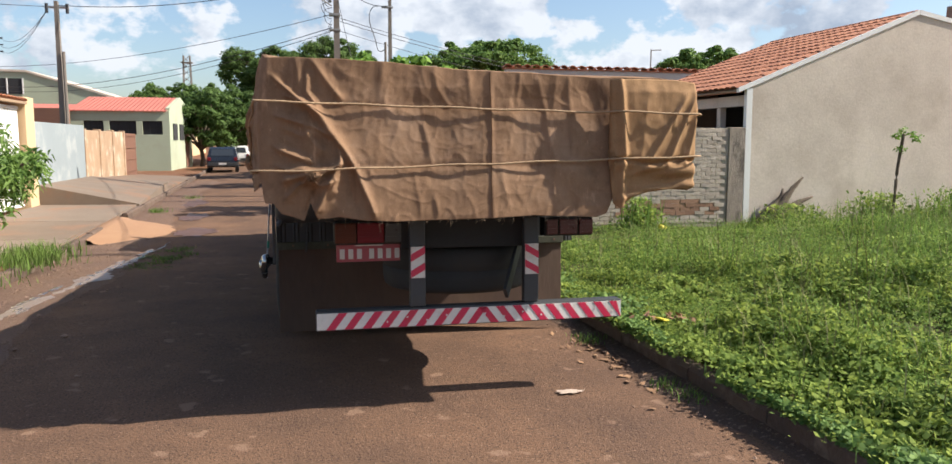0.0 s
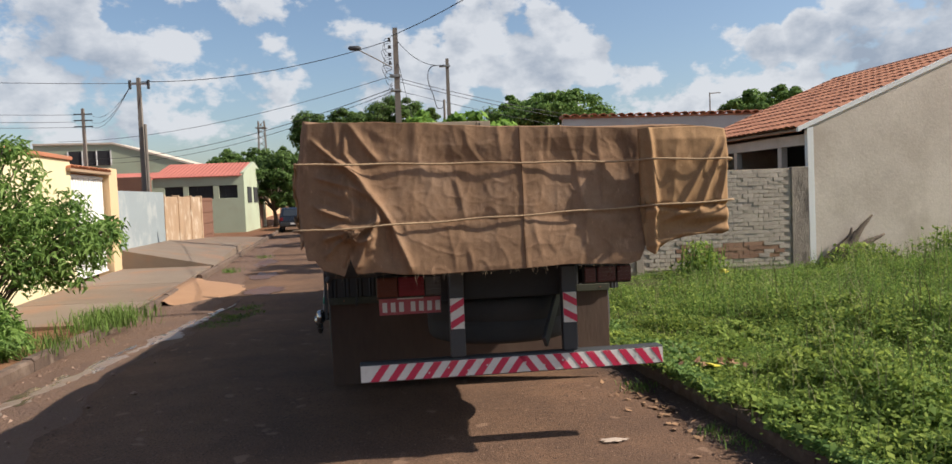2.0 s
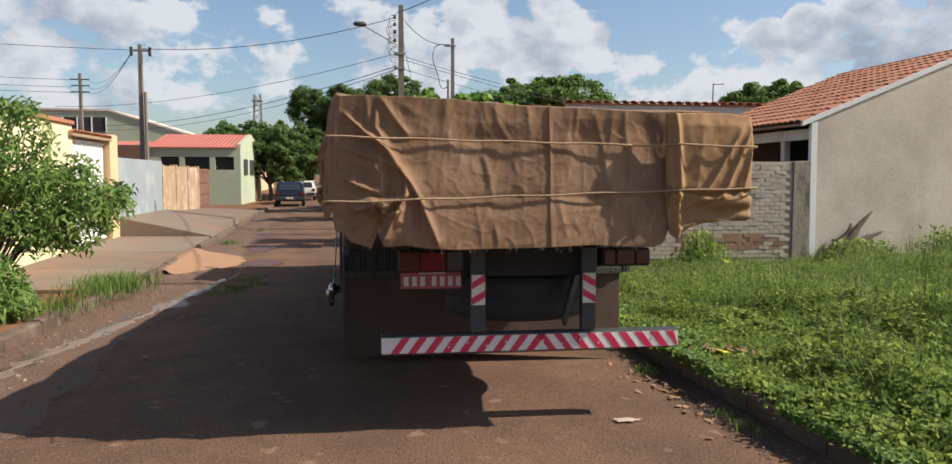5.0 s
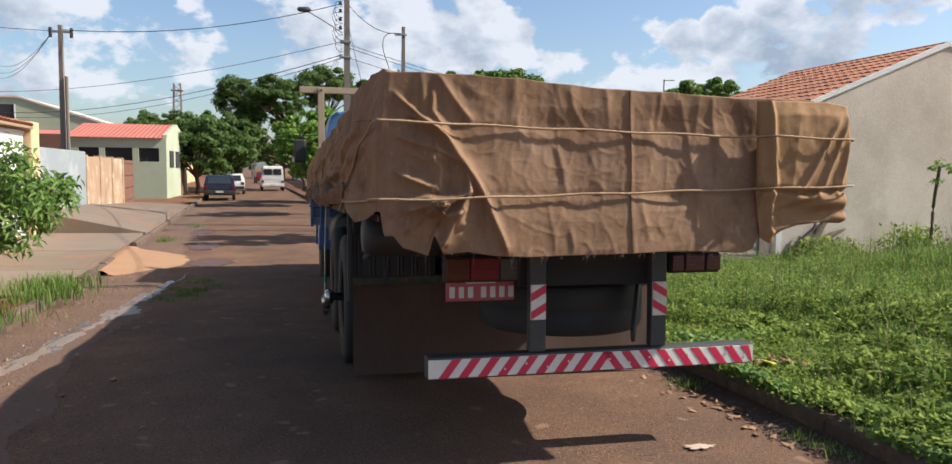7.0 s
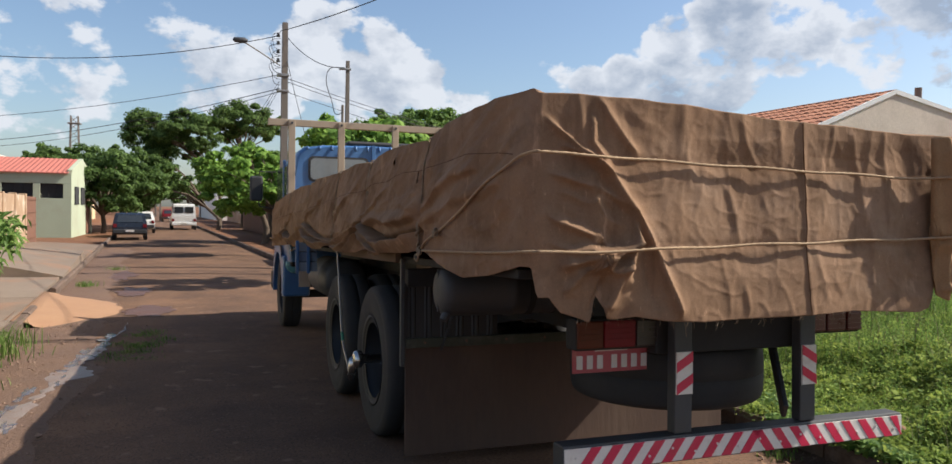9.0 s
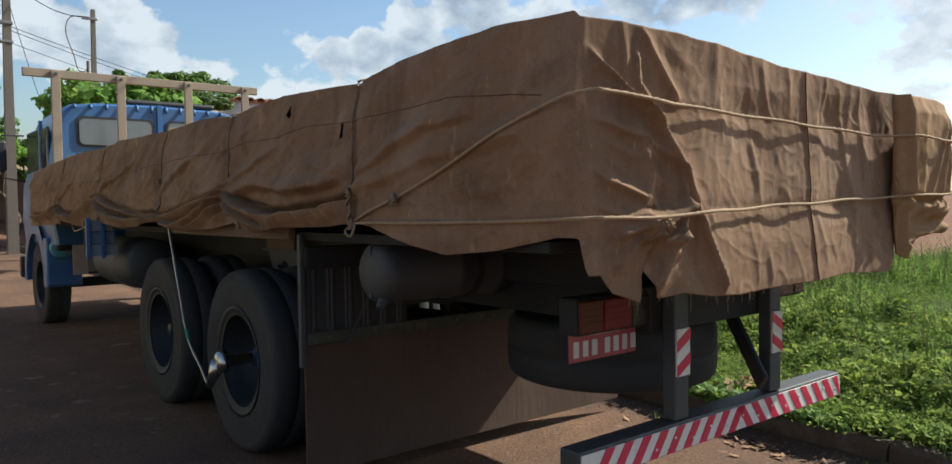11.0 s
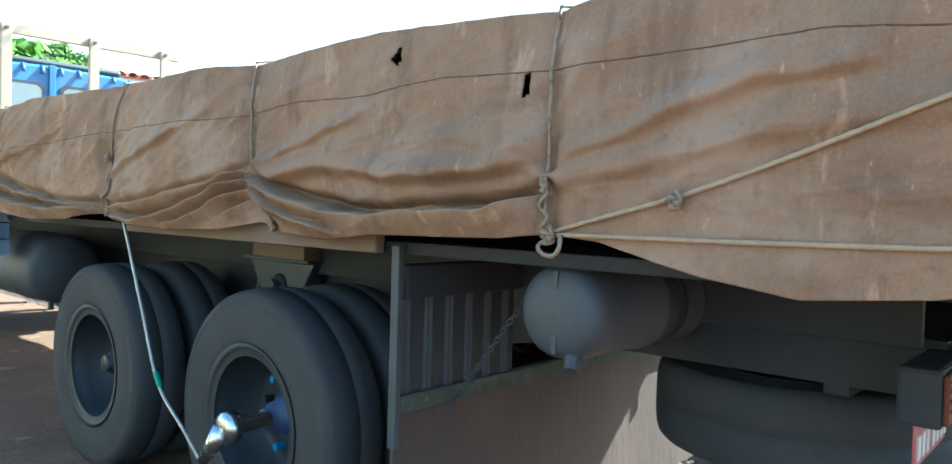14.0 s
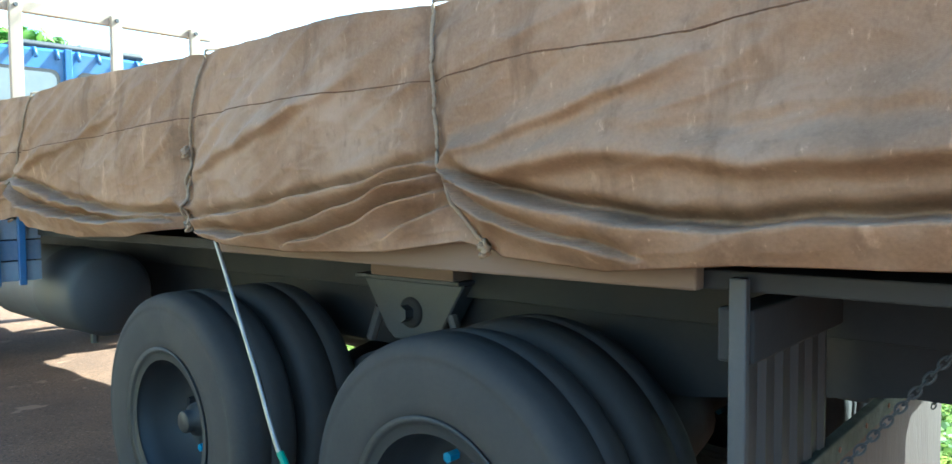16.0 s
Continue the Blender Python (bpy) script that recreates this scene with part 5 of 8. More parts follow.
def build_tarp():
    rows = 180
    cols = []
    T = np.linspace(0, 1, rows)
    ys = np.arange(12.0, 3.885, -0.0115)
    Zs = tab(ys, HEM_LEFT)[:, None] + (tab(ys, TOP_LEFT) - tab(ys, HEM_LEFT))[:, None] * T[None, :]
    side = tarp_points("side", ys[:, None], Zs)
    xs = np.arange(-1.165, 1.29, 0.009)
    wave = 0.004 * np.sin(xs * 7.3) + 0.002 * np.sin(xs * 23 + 1)
    Zr = tab(xs, HEM_REAR)[:, None] + (tab(xs, TOP_REAR) + wave - tab(xs, HEM_REAR))[:, None] * T[None, :]
    rear = tarp_points("rear", xs[:, None], Zr)
    # rounded corner: sweep from the last side column to the first rear column
    a, b = side[-1], rear[0]
    corner = []
    K = 13
    for k in range(1, K):
        th = (math.pi / 2) * k / K
        p = np.empty_like(a)
        p[:, 0] = b[:, 0] + (a[:, 0] - b[:, 0]) * math.cos(th) ** 0.8
        p[:, 1] = a[:, 1] + (b[:, 1] - a[:, 1]) * math.sin(th) ** 0.8
        q = min(1.0, max(0.0, (k / K - 0.45) / 0.2))
        p[:, 2] = a[:, 2] + (b[:, 2] - a[:, 2]) * q
        corner.append(p)
    yr = np.arange(3.9, 12.01, 0.10)
    right = np.stack([np.stack([np.full(rows, 1.30) - 0.05 * T ** 3 + 0.012 * np.sin(9 * y + 5 * T), np.full(rows, y), 1.28 + (1.90 - 1.28) * T], -1) for y in yr])
    grid = np.concatenate([side, np.array(corner), rear, right])
    n = len(grid)
    # canvas over the top, sagging a little between the ropes
    cap = 14
    spine = np.array([(0.05, min(max(p[-1][1], 4.9), 12.0), 1.995 + 0.012 * math.sin(p[-1][1] * 3)) for p in grid])
    tops = []
    for k in range(1, cap + 1):
        f = (k / cap) ** 1.2
        q = grid[:, -1] * (1 - f) + spine * f
        q[:, 2] = grid[:, -1, 2] + (spine[:, 2] - grid[:, -1, 2]) * math.sin(f * math.pi / 2) ** 0.75
        tops.append(q)
    grid = np.concatenate([grid, np.stack(tops, 1)], 1)
    m = grid.shape[1]
    verts = grid.reshape(-1, 3)
    faces = []
    # two ragged tears in the side
    torn = np.zeros((n, m), bool)
    for line, w in TEARS:
        lz, ly = zip(*line)
        gy, gz = grid[:, :, 1], grid[:, :, 2]
        mid = (lz[0] + lz[-1]) / 2
        half = w * (1.25 - np.abs(gz - mid) / (lz[-1] - lz[0]) * 1.6) * (0.8 + 0.3 * np.sin(gz * 130))
        torn |= (np.abs(gy - np.interp(gz, lz, ly)) < half) & (gz > lz[0]) & (gz < lz[-1])
    for i in range(n - 1):
        for j in range(m - 1):
            if i < len(ys) and torn[i, j]:
                continue
            a = i * m + j
            faces.append((a, a + m, a + m + 1, a + 1))
    return verts, faces


tv, tf = build_tarp()
tarp = array_object("tarpaulin", tv, tf, M_CANVAS, True)
tarp.matrix_basis = TRUCK
tagged(tarp, "dirty brown canvas tarpaulin roped over the lorry's load", "tarpaulin")
solid = tarp.modifiers.new("thick", "SOLIDIFY")
solid.thickness, solid.offset = 0.004, -1
# stitched seams, sewn flat on the canvas
sy = np.arange(3.95, 11.9, 0.02)
sp_ = tarp_points("side", sy, tab(sy, SEAM) + 0.002)
part("stitched_seam", tube([Vector((float(p[0]) - 0.0005, float(p[1]), float(p[2]))) for p in sp_], 0.0026, 5), M_SEAM, tarp, "dark stitched seam")
sz_ = np.arange(1.09, 1.92, 0.015)
sp_ = tarp_points("rear", 0.05 + 0.004 * np.sin(sz_ * 9), sz_)
part("stitched_seam", tube([Vector((float(p[0]), float(p[1]) - 0.0005, float(p[2]))) for p in sp_], 0.0026, 5), M_SEAM, tarp, "dark stitched seam")
# bunched flap of the same canvas at the tail, sunlight put into its colour
fx = np.linspace(0.755, 1.345, 90)
FT = np.linspace(0, 1, 80)
hemf = tab(fx, [(0.75, 1.50), (0.78, 1.16), (0.82, 1.13), (0.90, 1.20), (1.0, 1.225), (1.12, 1.24), (1.25, 1.235), (1.30, 1.26), (1.345, 1.36)])
topf = tab(fx, [(0.75, 1.88), (0.9, 1.885), (1.15, 1.885), (1.3, 1.865), (1.345, 1.80)])
FZ = hemf[:, None] + (topf - hemf)[:, None] * FT[None, :]
FX = np.repeat(fx[:, None], 80, 1)
u = (FX - 0.755) / 0.59
body = np.clip((FZ - 1.345) / 0.06, 0, 1) * np.clip((1.93 - FZ) / 0.12, 0.25, 1)
fy = 3.735 - 0.062 * np.clip(np.sin(np.clip(u, 0, 1) * math.pi), 0, 1) ** 0.3 * (0.25 + 0.75 * body)
# hanging strip at the flap's edge
fy -= 0.035 * np.exp(-((FX - 0.80 - 0.06 * np.clip(1.9 - FZ, 0, 0.45)) / 0.022) ** 2)
for xt, xb, w, amp in ((0.98, 0.93, 0.03, 0.008), (1.26, 0.98, 0.022, 0.024), (1.31, 1.10, 0.020, 0.026), (1.34, 1.22, 0.018, 0.022)):
    c = xt + (xb - xt) * np.clip((1.86 - FZ) / 0.46, 0, 1)
    fy -= amp * np.clip((1.84 - FZ) / 0.1, 0, 1) * np.clip((FZ - 1.36) / 0.05, 0, 1) * np.exp(-np.abs((FX - c) / w) ** 1.3)
for x0, z0, wx, wz, amp in ((1.18, 1.345, 0.16, 0.035, 0.055), (0.98, 1.36, 0.10, 0.022, 0.030), (1.24, 1.265, 0.08, 0.030, 0.045), (1.05, 1.245, 0.12, 0.016, 0.028), (0.88, 1.20, 0.08, 0.016, 0.024)):
    fy -= amp * np.exp(-((FX - x0) / wx) ** 2 - ((FZ - z0 - 0.25 * (FX - x0) * (x0 < 1.0)) / wz) ** 2)
fy += 0.030 * np.exp(-((FZ - 1.405 - 0.01 * np.sin(FX * 17)) / 0.014) ** 2)
fy -= 0.008 * (0.5 - np.abs(noise_grid(FX * 7, FZ * 3, 3.3))) + 0.003 * noise_grid(FX * 22, FZ * 18, 6.6)
fy += 0.18 * np.clip((u - 0.88) / 0.12, 0, 1) ** 2 - 0.01
fv = np.stack([FX, fy, FZ], -1).reshape(-1, 3)
ff = [(i * 80 + j, (i + 1) * 80 + j, (i + 1) * 80 + j + 1, i * 80 + j + 1) for i in range(89) for j in range(79)]
flap_ob = under(array_object("folded_flap", fv, ff, M_FLAP, True), tarp, "canvas flap in a painted sunlit tone, bunched and tied")
sf = flap_ob.modifiers.new("thick", "SOLIDIFY")
sf.thickness, sf.offset = 0.008, -1
# frayed threads along the tail hem
bm = bmesh.new()
for k in range(80):
    x = rnd(-1.05, 0.74)
    z = interp(x, HEM_REAR)
    y = float(tarp_points("rear", x, z + 0.004)[1])
    ln = rnd(0.008, 0.03) if random.random() < 0.85 else rnd(0.03, 0.06)
    add_tube(bm, [(x, y, z + 0.004), (x + rnd(-0.006, 0.006), y - 0.003, z - ln * 0.5), (x + rnd(-0.012, 0.012), y, z - ln)], 0.0008, 3)
part("frayed_hem", bm, M_ROPE_PALE, tarp, "pale frayed threads")["kind"] = "stuff"

# ---- ropes ----
def rope(name_label, pts, r=0.007, mat=M_ROPE, step=0.012):
    ob = mesh_object("rope", tube(smooth_points(pts, step), r, 9, 160.0), mat, True)
    ob.matrix_basis = TRUCK
    return tagged(ob, name_label, "rope", "ropes over the load")


def on_side(y, z, off=0.010):
    p = tarp_points("side", y, z)
    return Vector((float(p[0]) - off, y, z))


LAB_T = "tan laid rope stretched across the tarpaulin's tail"
for left_z, right_z, tail in ((1.728, 1.682, "up"), (1.358, 1.436, "low")):
    pts = []
    for k in range(30):
        x = -1.10 + 2.40 * k / 29
        z = left_z + (right_z - left_z) * (k / 29) - 0.004 * math.sin(k)
        near = min(float(tarp_points("rear", x + d, z)[1]) for d in (-0.16, -0.11, -0.06, -0.03, 0, 0.03, 0.06, 0.11, 0.16))
        if x > 0.78:
            near = min(near, 3.645)
        pts.append(Vector((x, near - 0.014, z)))
    pts += [Vector((1.345, 3.77, right_z)), Vector((1.35, 4.1, right_z + 0.02))]
    corner = [Vector((-1.20, 3.70, left_z + 0.004)), Vector((-1.262 if tail == "up" else -1.29, 3.80, left_z + (0.006 if tail == "up" else 0.0)))]
    if tail == "up":
        lead = [on_side(4.985, 1.347, 0.016), on_side(4.811, 1.391, 0.014), on_side(4.647, 1.436, 0.014), on_side(4.396, 1.528), on_side(4.15, 1.623), on_side(3.98, 1.69)]
    else:
        lead = [on_side(4.995, 1.337, 0.016), on_side(4.781, 1.34, 0.016), on_side(4.493, 1.342, 0.014), on_side(4.2, 1.346), on_side(3.98, 1.352)]
    line = smooth_points(lead + corner[::-1] + pts, 0.03)
    for _ in range(4):
        line = [line[0]] + [(a + b * 2 + c) / 4 for a, b, c in zip(line, line[1:], line[2:])] + [line[-1]]
    for q, p in enumerate(line):
        # the rope lies on the cloth, never in it
        if p.x < -1.165 and p.y > 3.885:
            p.x = min(p.x, min(float(tarp_points("side", p.y + e, p.z)[0]) for e in (-0.02, 0, 0.02)) - 0.005)
        elif -1.165 < p.x < 1.28 and p.y < 3.9:
            p.y = min(p.y, min(float(tarp_points("rear", p.x + e, p.z)[1]) for e in (-0.02, 0, 0.02)) - 0.005)
        elif p.y < 3.9 and p.x < 0:
            f = (3.885 - p.y) / 0.2
            p.x = min(p.x, -1.262 + 0.02 * f)
    rope(LAB_T, line, 0.0058)
for k, (line, g) in enumerate(ROPES):
    zb, yt = line[0][0], line[-1][1]
    zt = interp(yt, TOP_LEFT)
    zs = np.linspace(zb, zt, 30)
    ry = rope_y(k, zs)
    xsurf = np.array([min(float(tarp_points("side", y + e, z)[0]) for e in (-0.012, 0, 0.012)) for y, z in zip(ry, zs)])
    fitx = np.polyval(np.polyfit(zs, xsurf, 5), zs)
    fitx = np.minimum(fitx, xsurf) * 0.6 + fitx * 0.4 - 0.009
    pts = [Vector((float(x), float(y) + 0.002 * math.sin(q * 1.3), float(z))) for q, (x, y, z) in enumerate(zip(fitx, ry, zs))]
    pts += [Vector((float(fitx[-1]) + 0.05, yt, zt + 0.022)), Vector((-0.8, yt + 0.02, 2.02)), Vector((0.0, yt + 0.03, 2.015)), Vector((1.2, yt, 1.95)), Vector((1.33, yt, 1.8)), Vector((1.34, yt, 1.3))]
    rope("grey-tan rope tied down over the tarpaulin's side", pts, 0.0052, M_ROPE_PALE)
    if k in (0, 2):
        # doubled end twisted round the standing part
        tw = [Vector((float(np.interp(z, zs, fitx)) - 0.007 + 0.006 * math.cos(q * 0.9), float(np.interp(z, zs, ry)) + 0.011 * math.sin(q * 0.9), float(z))) for q, z in enumerate(np.linspace(zb, zb + (0.15 if k == 0 else 0.27), 18))]
        rope("loose rope end twisted round the upright rope", tw, 0.0055, M_ROPE_PALE)


def knot(centre, r, label="rope knot"):
    """Turns of rope wound round a point."""
    pts = []
    for k in range(40):
        a = k * 0.55
        pts.append(Vector(centre) + Vector((-0.012 + 0.010 * math.sin(a * 1.7), r * math.cos(a) * (1 - k / 90), r * 0.8 * math.sin(a) * (1 - k / 120) - 0.0006 * k)))
    ob = mesh_object("rope_knot", tube(pts, 0.006, 7), M_ROPE_PALE, True)
    ob.matrix_basis = TRUCK
    return tagged(ob, label, "rope", "ropes over the load")


KL = "pale rope knot at the tarpaulin's hem"
knot(on_side(5.004, 1.344, 0.016), 0.019, KL)
knot(on_side(4.647, 1.439, 0.016), 0.016, "small pale knot in the slanting rope")
knot(on_side(5.019, 1.473, 0.012), 0.010, "small pale knot in the upright rope")
knot(on_side(7.577, 1.347, 0.016), 0.018, KL)
knot(on_side(7.585, 1.603, 0.012), 0.013, "small pale knot in the upright rope")
knot(on_side(6.225, 1.321, 0.012), 0.014, KL)
# loop hanging from the big knot
rope("loose loop of pale rope under the knot", [on_side(5.004, 1.332, 0.02), Vector((-1.345, 5.02, 1.308)), Vector((-1.345, 5.005, 1.288)), Vector((-1.345, 4.975, 1.284)), Vector((-1.345, 4.955, 1.306)), on_side(4.961, 1.337, 0.022)], 0.0058, M_ROPE_PALE)
rope("yellowed cord slung under the tarpaulin's hem", [Vector((-1.33, 10.3, 1.27)), Vector((-1.43, 9.7, 1.23)), Vector((-1.42, 9.5, 1.25)), Vector((-1.34, 9.25, 1.33))], 0.006, M_ROPE)


# ---- kerbs and pavements ----
SHEAR = Matrix(((1, -0.055, 0, 0), (0, 1, 0, 0), (0, 0, 1, 0), (0, 0, 0, 1)))


def along(u0, u1, v0, v1, z0, z1, bevel=0.01):
    """A box set along the street."""
    bm = box((u0, v0, z0), (u1, v1, z1), bevel)
    bm.transform(SHEAR)
    return bm


def structure(name, label, category):
    return thing(name, label, category, kind="structure")


def kerb_stone(u, v0, v1, top, width=0.13):
    """A worn kerb stone with broken, rounded upper edges."""
    bm = bmesh.new()
    rings = []
    n = 7
    for k in range(n):
        v = v0 + 0.006 + (v1 - v0 - 0.012) * k / (n - 1)
        b = lie(v)
        j = [0.012 * noise.noise(Vector((u * 3, v * 4, q))) for q in (0, 5, 9)]
        sec = [(u - width / 2, b - 0.15), (u - width / 2 + j[0], b + top - 0.03), (u - width / 2 + 0.025, b + top + j[1]), (u + width / 2 - 0.025, b + top + j[2]), (u + width / 2 + j[0], b + top - 0.03), (u + width / 2, b - 0.15)]
        rings.append([bm.verts.new((a - 0.055 * v, v, z)) for a, z in sec])
    for a, b in zip(rings, rings[1:]):
        for k in range(6):
            bm.faces.new((a[k], a[(k + 1) % 6], b[(k + 1) % 6], b[k]))
    bm.faces.new(rings[0])
    bm.faces.new(rings[-1])
    bmesh.ops.recalc_face_normals(bm, faces=bm.faces)
    return bm


kerb_r = structure("kerb_1", "broken dark concrete kerb along the weedy lot", "kerb")
v = -3.0
while v < 70:
    step = rnd(0.8, 1.0) if v < 16 else 3.0
    part("kerb_stone", kerb_stone(U_RIGHT + 0.08, v, v + step, 0.13 + rnd(-0.012, 0.012)), M_KERB, kerb_r)
    v += step
kerb_l = structure("kerb_2", "worn concrete kerb stained with red earth", "kerb")
v = 2.0
while v < 70:
    step = rnd(0.85, 1.0) if v < 20 else 3.0
    if not 14.3 < v < 17.2:
        part("kerb_stone", kerb_stone(U_LEFT - 0.07, v, v + step, 0.13 + rnd(-0.012, 0.012)), M_KERB, kerb_l)
    v += step


def slab(u0, u1, v0, v1, h, n=6, fall=0.02):
    """A pavement slab that follows the street's fall; h: its height at the near and far end."""
    bm = bmesh.new()
    rows = []
    for k in range(n + 1):
        v = v0 + (v1 - v0) * k / n
        z = lie(v) + h[0] + (h[1] - h[0]) * k / n
        rows.append([bm.verts.new(p) for p in ((u0 - 0.055 * v, v, z - 0.5), (u0 - 0.055 * v, v, z), (u1 - 0.055 * v, v, z - fall * (1 - 0.6 * k / n if fall > 0.1 else 1)), (u1 - 0.055 * v, v, z - 0.9))])
    for a, b in zip(rows, rows[1:]):
        for k in range(3):
            bm.faces.new((a[k], a[k + 1], b[k + 1], b[k]))
    bm.faces.new(rows[0])
    bm.faces.new(rows[-1])
    bmesh.ops.recalc_face_normals(bm, faces=bm.faces)
    return bm


pave = structure("pavement", "patched concrete pavement dusted with red earth", "pavement")
for v0, v1, h in ((10.6, 13.4, (0.13, 0.14)), (13.42, 16.3, (0.14, 0.15)), (16.32, 20.2, (0.15, 0.17))):
    part("slab", slab(-6.4, -4.12, v0, v1, h), M_PAVE, pave)
part("raised_slab", slab(-6.4, -4.05, 20.22, 26.5, (0.66, 0.60), fall=0.50), M_PAVE, pave, "sloping slab with a dark exposed side")
part("raised_slab", slab(-6.4, -4.05, 26.52, 37.0, (0.54, 0.20), fall=0.30), M_PAVE, pave)
part("slab", slab(-9.0, -4.1, 37.02, 60.0, (0.14, 0.12)), M_DIRT, pave)
part("slab", slab(U_RIGHT + 0.16, 4.3, 15.0, 60.0, (0.13, 0.12)), M_DIRT, pave)
# crossing ramp of packed earth and concrete in the gutter
bm = bmesh.new()
ramp_rows = []
for k in range(17):
    v = 13.5 + 0.25 * k
    e = max(0.0, math.cos((k - 8) / 8.3 * math.pi / 2)) ** 0.7
    wob = 0.10 * noise.noise(Vector((v * 1.6, 1, 9)))
    ramp_rows.append([bm.verts.new(street(u, v, z)) for u, z in ((-4.25, -0.1), (-4.2, 0.125), (-3.9, 0.07 + 0.03 * e), (-3.9 + (0.6 + wob) * e, 0.055 * e + 0.01), (-3.9 + (1.25 + 2 * wob) * e + 0.1, -0.02))])
for a, b in zip(ramp_rows, ramp_rows[1:]):
    for k in range(4):
        bm.faces.new((a[k], a[k + 1], b[k + 1], b[k]))
bmesh.ops.recalc_face_normals(bm, faces=bm.faces)
M_RAMP = material("ochre_ramp", (0.36, 0.21, 0.115), (0.27, 0.145, 0.078), rough=0.95, scale=2, fine_scale=50, bump=0.5, bump_dist=0.01)
tagged(mesh_object("driveway_ramp", bm, M_RAMP, True), "ochre earth and concrete driveway ramp at the kerb", "ramp", kind="structure")


def patch(name, centre, ru, rv, mat, label, lift=0.006, seed=0.0, kind="structure"):
    """A thin uneven patch lying on the road."""
    bm = bmesh.new()
    n = 48
    c = bm.verts.new(street(centre[0], centre[1], lift + road_height(centre[0])))
    ring = []
    for k in range(n):
        a = 2 * math.pi * k / n
        f = 0.75 + 0.5 * noise.noise(Vector((2.2 * math.cos(a) + seed, 2.2 * math.sin(a), seed))) + 0.15 * noise.noise(Vector((7 * math.cos(a), 7 * math.sin(a), seed)))
        u, v = centre[0] + ru * f * math.cos(a), centre[1] + rv * f * math.sin(a)
        ring.append(bm.verts.new(street(u, v, lift * 0.6 + road_height(u))))
    for k in range(n):
        bm.faces.new((c, ring[k], ring[(k + 1) % n]))
    bmesh.ops.recalc_face_normals(bm, faces=bm.faces)
    return tagged(mesh_object(name, bm, mat), label, "ground", kind=kind)


def road_height(u):
    return 0.025 * (1 - ((u + 1.15) / 2.8) ** 2) - 0.02 + 0.004


# silted gutter along the far kerb, with a broken edge
gv, gf = [], []
vs = [-8.0 + 0.2 * k for k in range(215)]
for k, v in enumerate(vs):
    wdt = 1.05 + 0.35 * noise.noise(Vector((v * 0.35, 0, 2))) + 0.16 * noise.noise(Vector((v * 1.7, 3, 2)))
    for j in range(6):
        u = U_LEFT + 0.0 + wdt * j / 5
        gv.append(street(u, v, road_height(u) + (0.010 if j < 5 else -0.004) + 0.008 * noise.noise(Vector((u * 4, v * 3, 1)))))
for k in range(len(vs) - 1):
    for j in range(5):
        a = k * 6 + j
        gf.append((a, a + 1, a + 7, a + 6))
M_SILT = material("gutter_silt", (0.178, 0.103, 0.064), (0.112, 0.066, 0.044), rough=0.9, scale=1.3, fine_scale=28, bump=1.0, bump_dist=0.035, stain=(0.12, 0.07, 0.048), stain_scale=1.1, stain_amount=0.75)
tagged(array_object("gutter", gv, gf, M_SILT, True), "silted gutter of red earth along the kerb", "gutter", kind="structure")
kv, kf = [], []
vs = [-6.0 + 0.1 * k for k in range(260)]
for k, v in enumerate(vs):
    wdt = 0.20 + 0.13 * noise.noise(Vector((v * 0.9, 4, 7))) + 0.09 * noise.noise(Vector((v * 3.1, 1, 5)))
    for j in range(6):
        u = U_RIGHT + 0.02 - max(wdt, 0.03) * j / 5
        kv.append(street(u, v, road_height(u) + (0.034 * (1 - j / 5) ** 1.5 + 0.004 if j < 5 else -0.006) + 0.012 * noise.noise(Vector((u * 9, v * 6, 3))) * (j < 5)))
for k in range(len(vs) - 1):
    for j in range(5):
        a = k * 6 + j
        kf.append((a, a + 6, a + 7, a + 1))
M_KERBSOIL = material("kerb_soil", (0.125, 0.072, 0.047), (0.06, 0.038, 0.028), rough=0.97, scale=4, fine_scale=60, bump=1.0, bump_dist=0.03, speck=(((0.24, 0.16, 0.11), 40.0, 0.6),))
tagged(array_object("kerb_soil", kv, kf, M_KERBSOIL, True), "dark soil and grit washed against the kerb", "soil", kind="structure")
M_PALE = material("pale_residue", (0.26, 0.21, 0.175), (0.15, 0.105, 0.078), rough=0.4, scale=7, fine_scale=60, bump=0.5, bump_dist=0.008, stain=(0.20, 0.125, 0.085), stain_scale=6, stain_amount=0.9)
M_MUD = material("wet_gutter_mud", (0.095, 0.062, 0.048), (0.07, 0.046, 0.036), rough=0.16, scale=3, fine_scale=50, bump=0.3, bump_dist=0.006)
RUNNEL = [(5.6, -3.62), (7.0, -3.42), (8.2, -3.25), (9.4, -3.08), (10.6, -2.95), (11.8, -2.84), (13.0, -2.62)]
rv, rf = [], []
for k in range(150):
    v = 5.4 + k * 0.055
    u = interp(v, RUNNEL) + 0.05 * noise.noise(Vector((v * 2.1, 5, 1)))
    w = 0.08 + 0.18 * noise.noise(Vector((v * 1.1, 2, 6))) + 0.12 * noise.noise(Vector((v * 4.5, 7, 3)))
    w = max(w, 0.002) * min(1.0, max(0.02, (13.3 - v) / 2.2))
    for q in range(5):
        uu = u + w * (q / 4 - 0.5) * 2 + 0.02 * noise.noise(Vector((v * 9, q, 4)))
        rv.append(street(uu, v, road_height(uu) + (0.016 if 0 < q < 4 else 0.009)))
for k in range(149):
    for q in range(4):
        rf.append((k * 5 + q, k * 5 + q + 1, k * 5 + q + 6, k * 5 + q + 5))
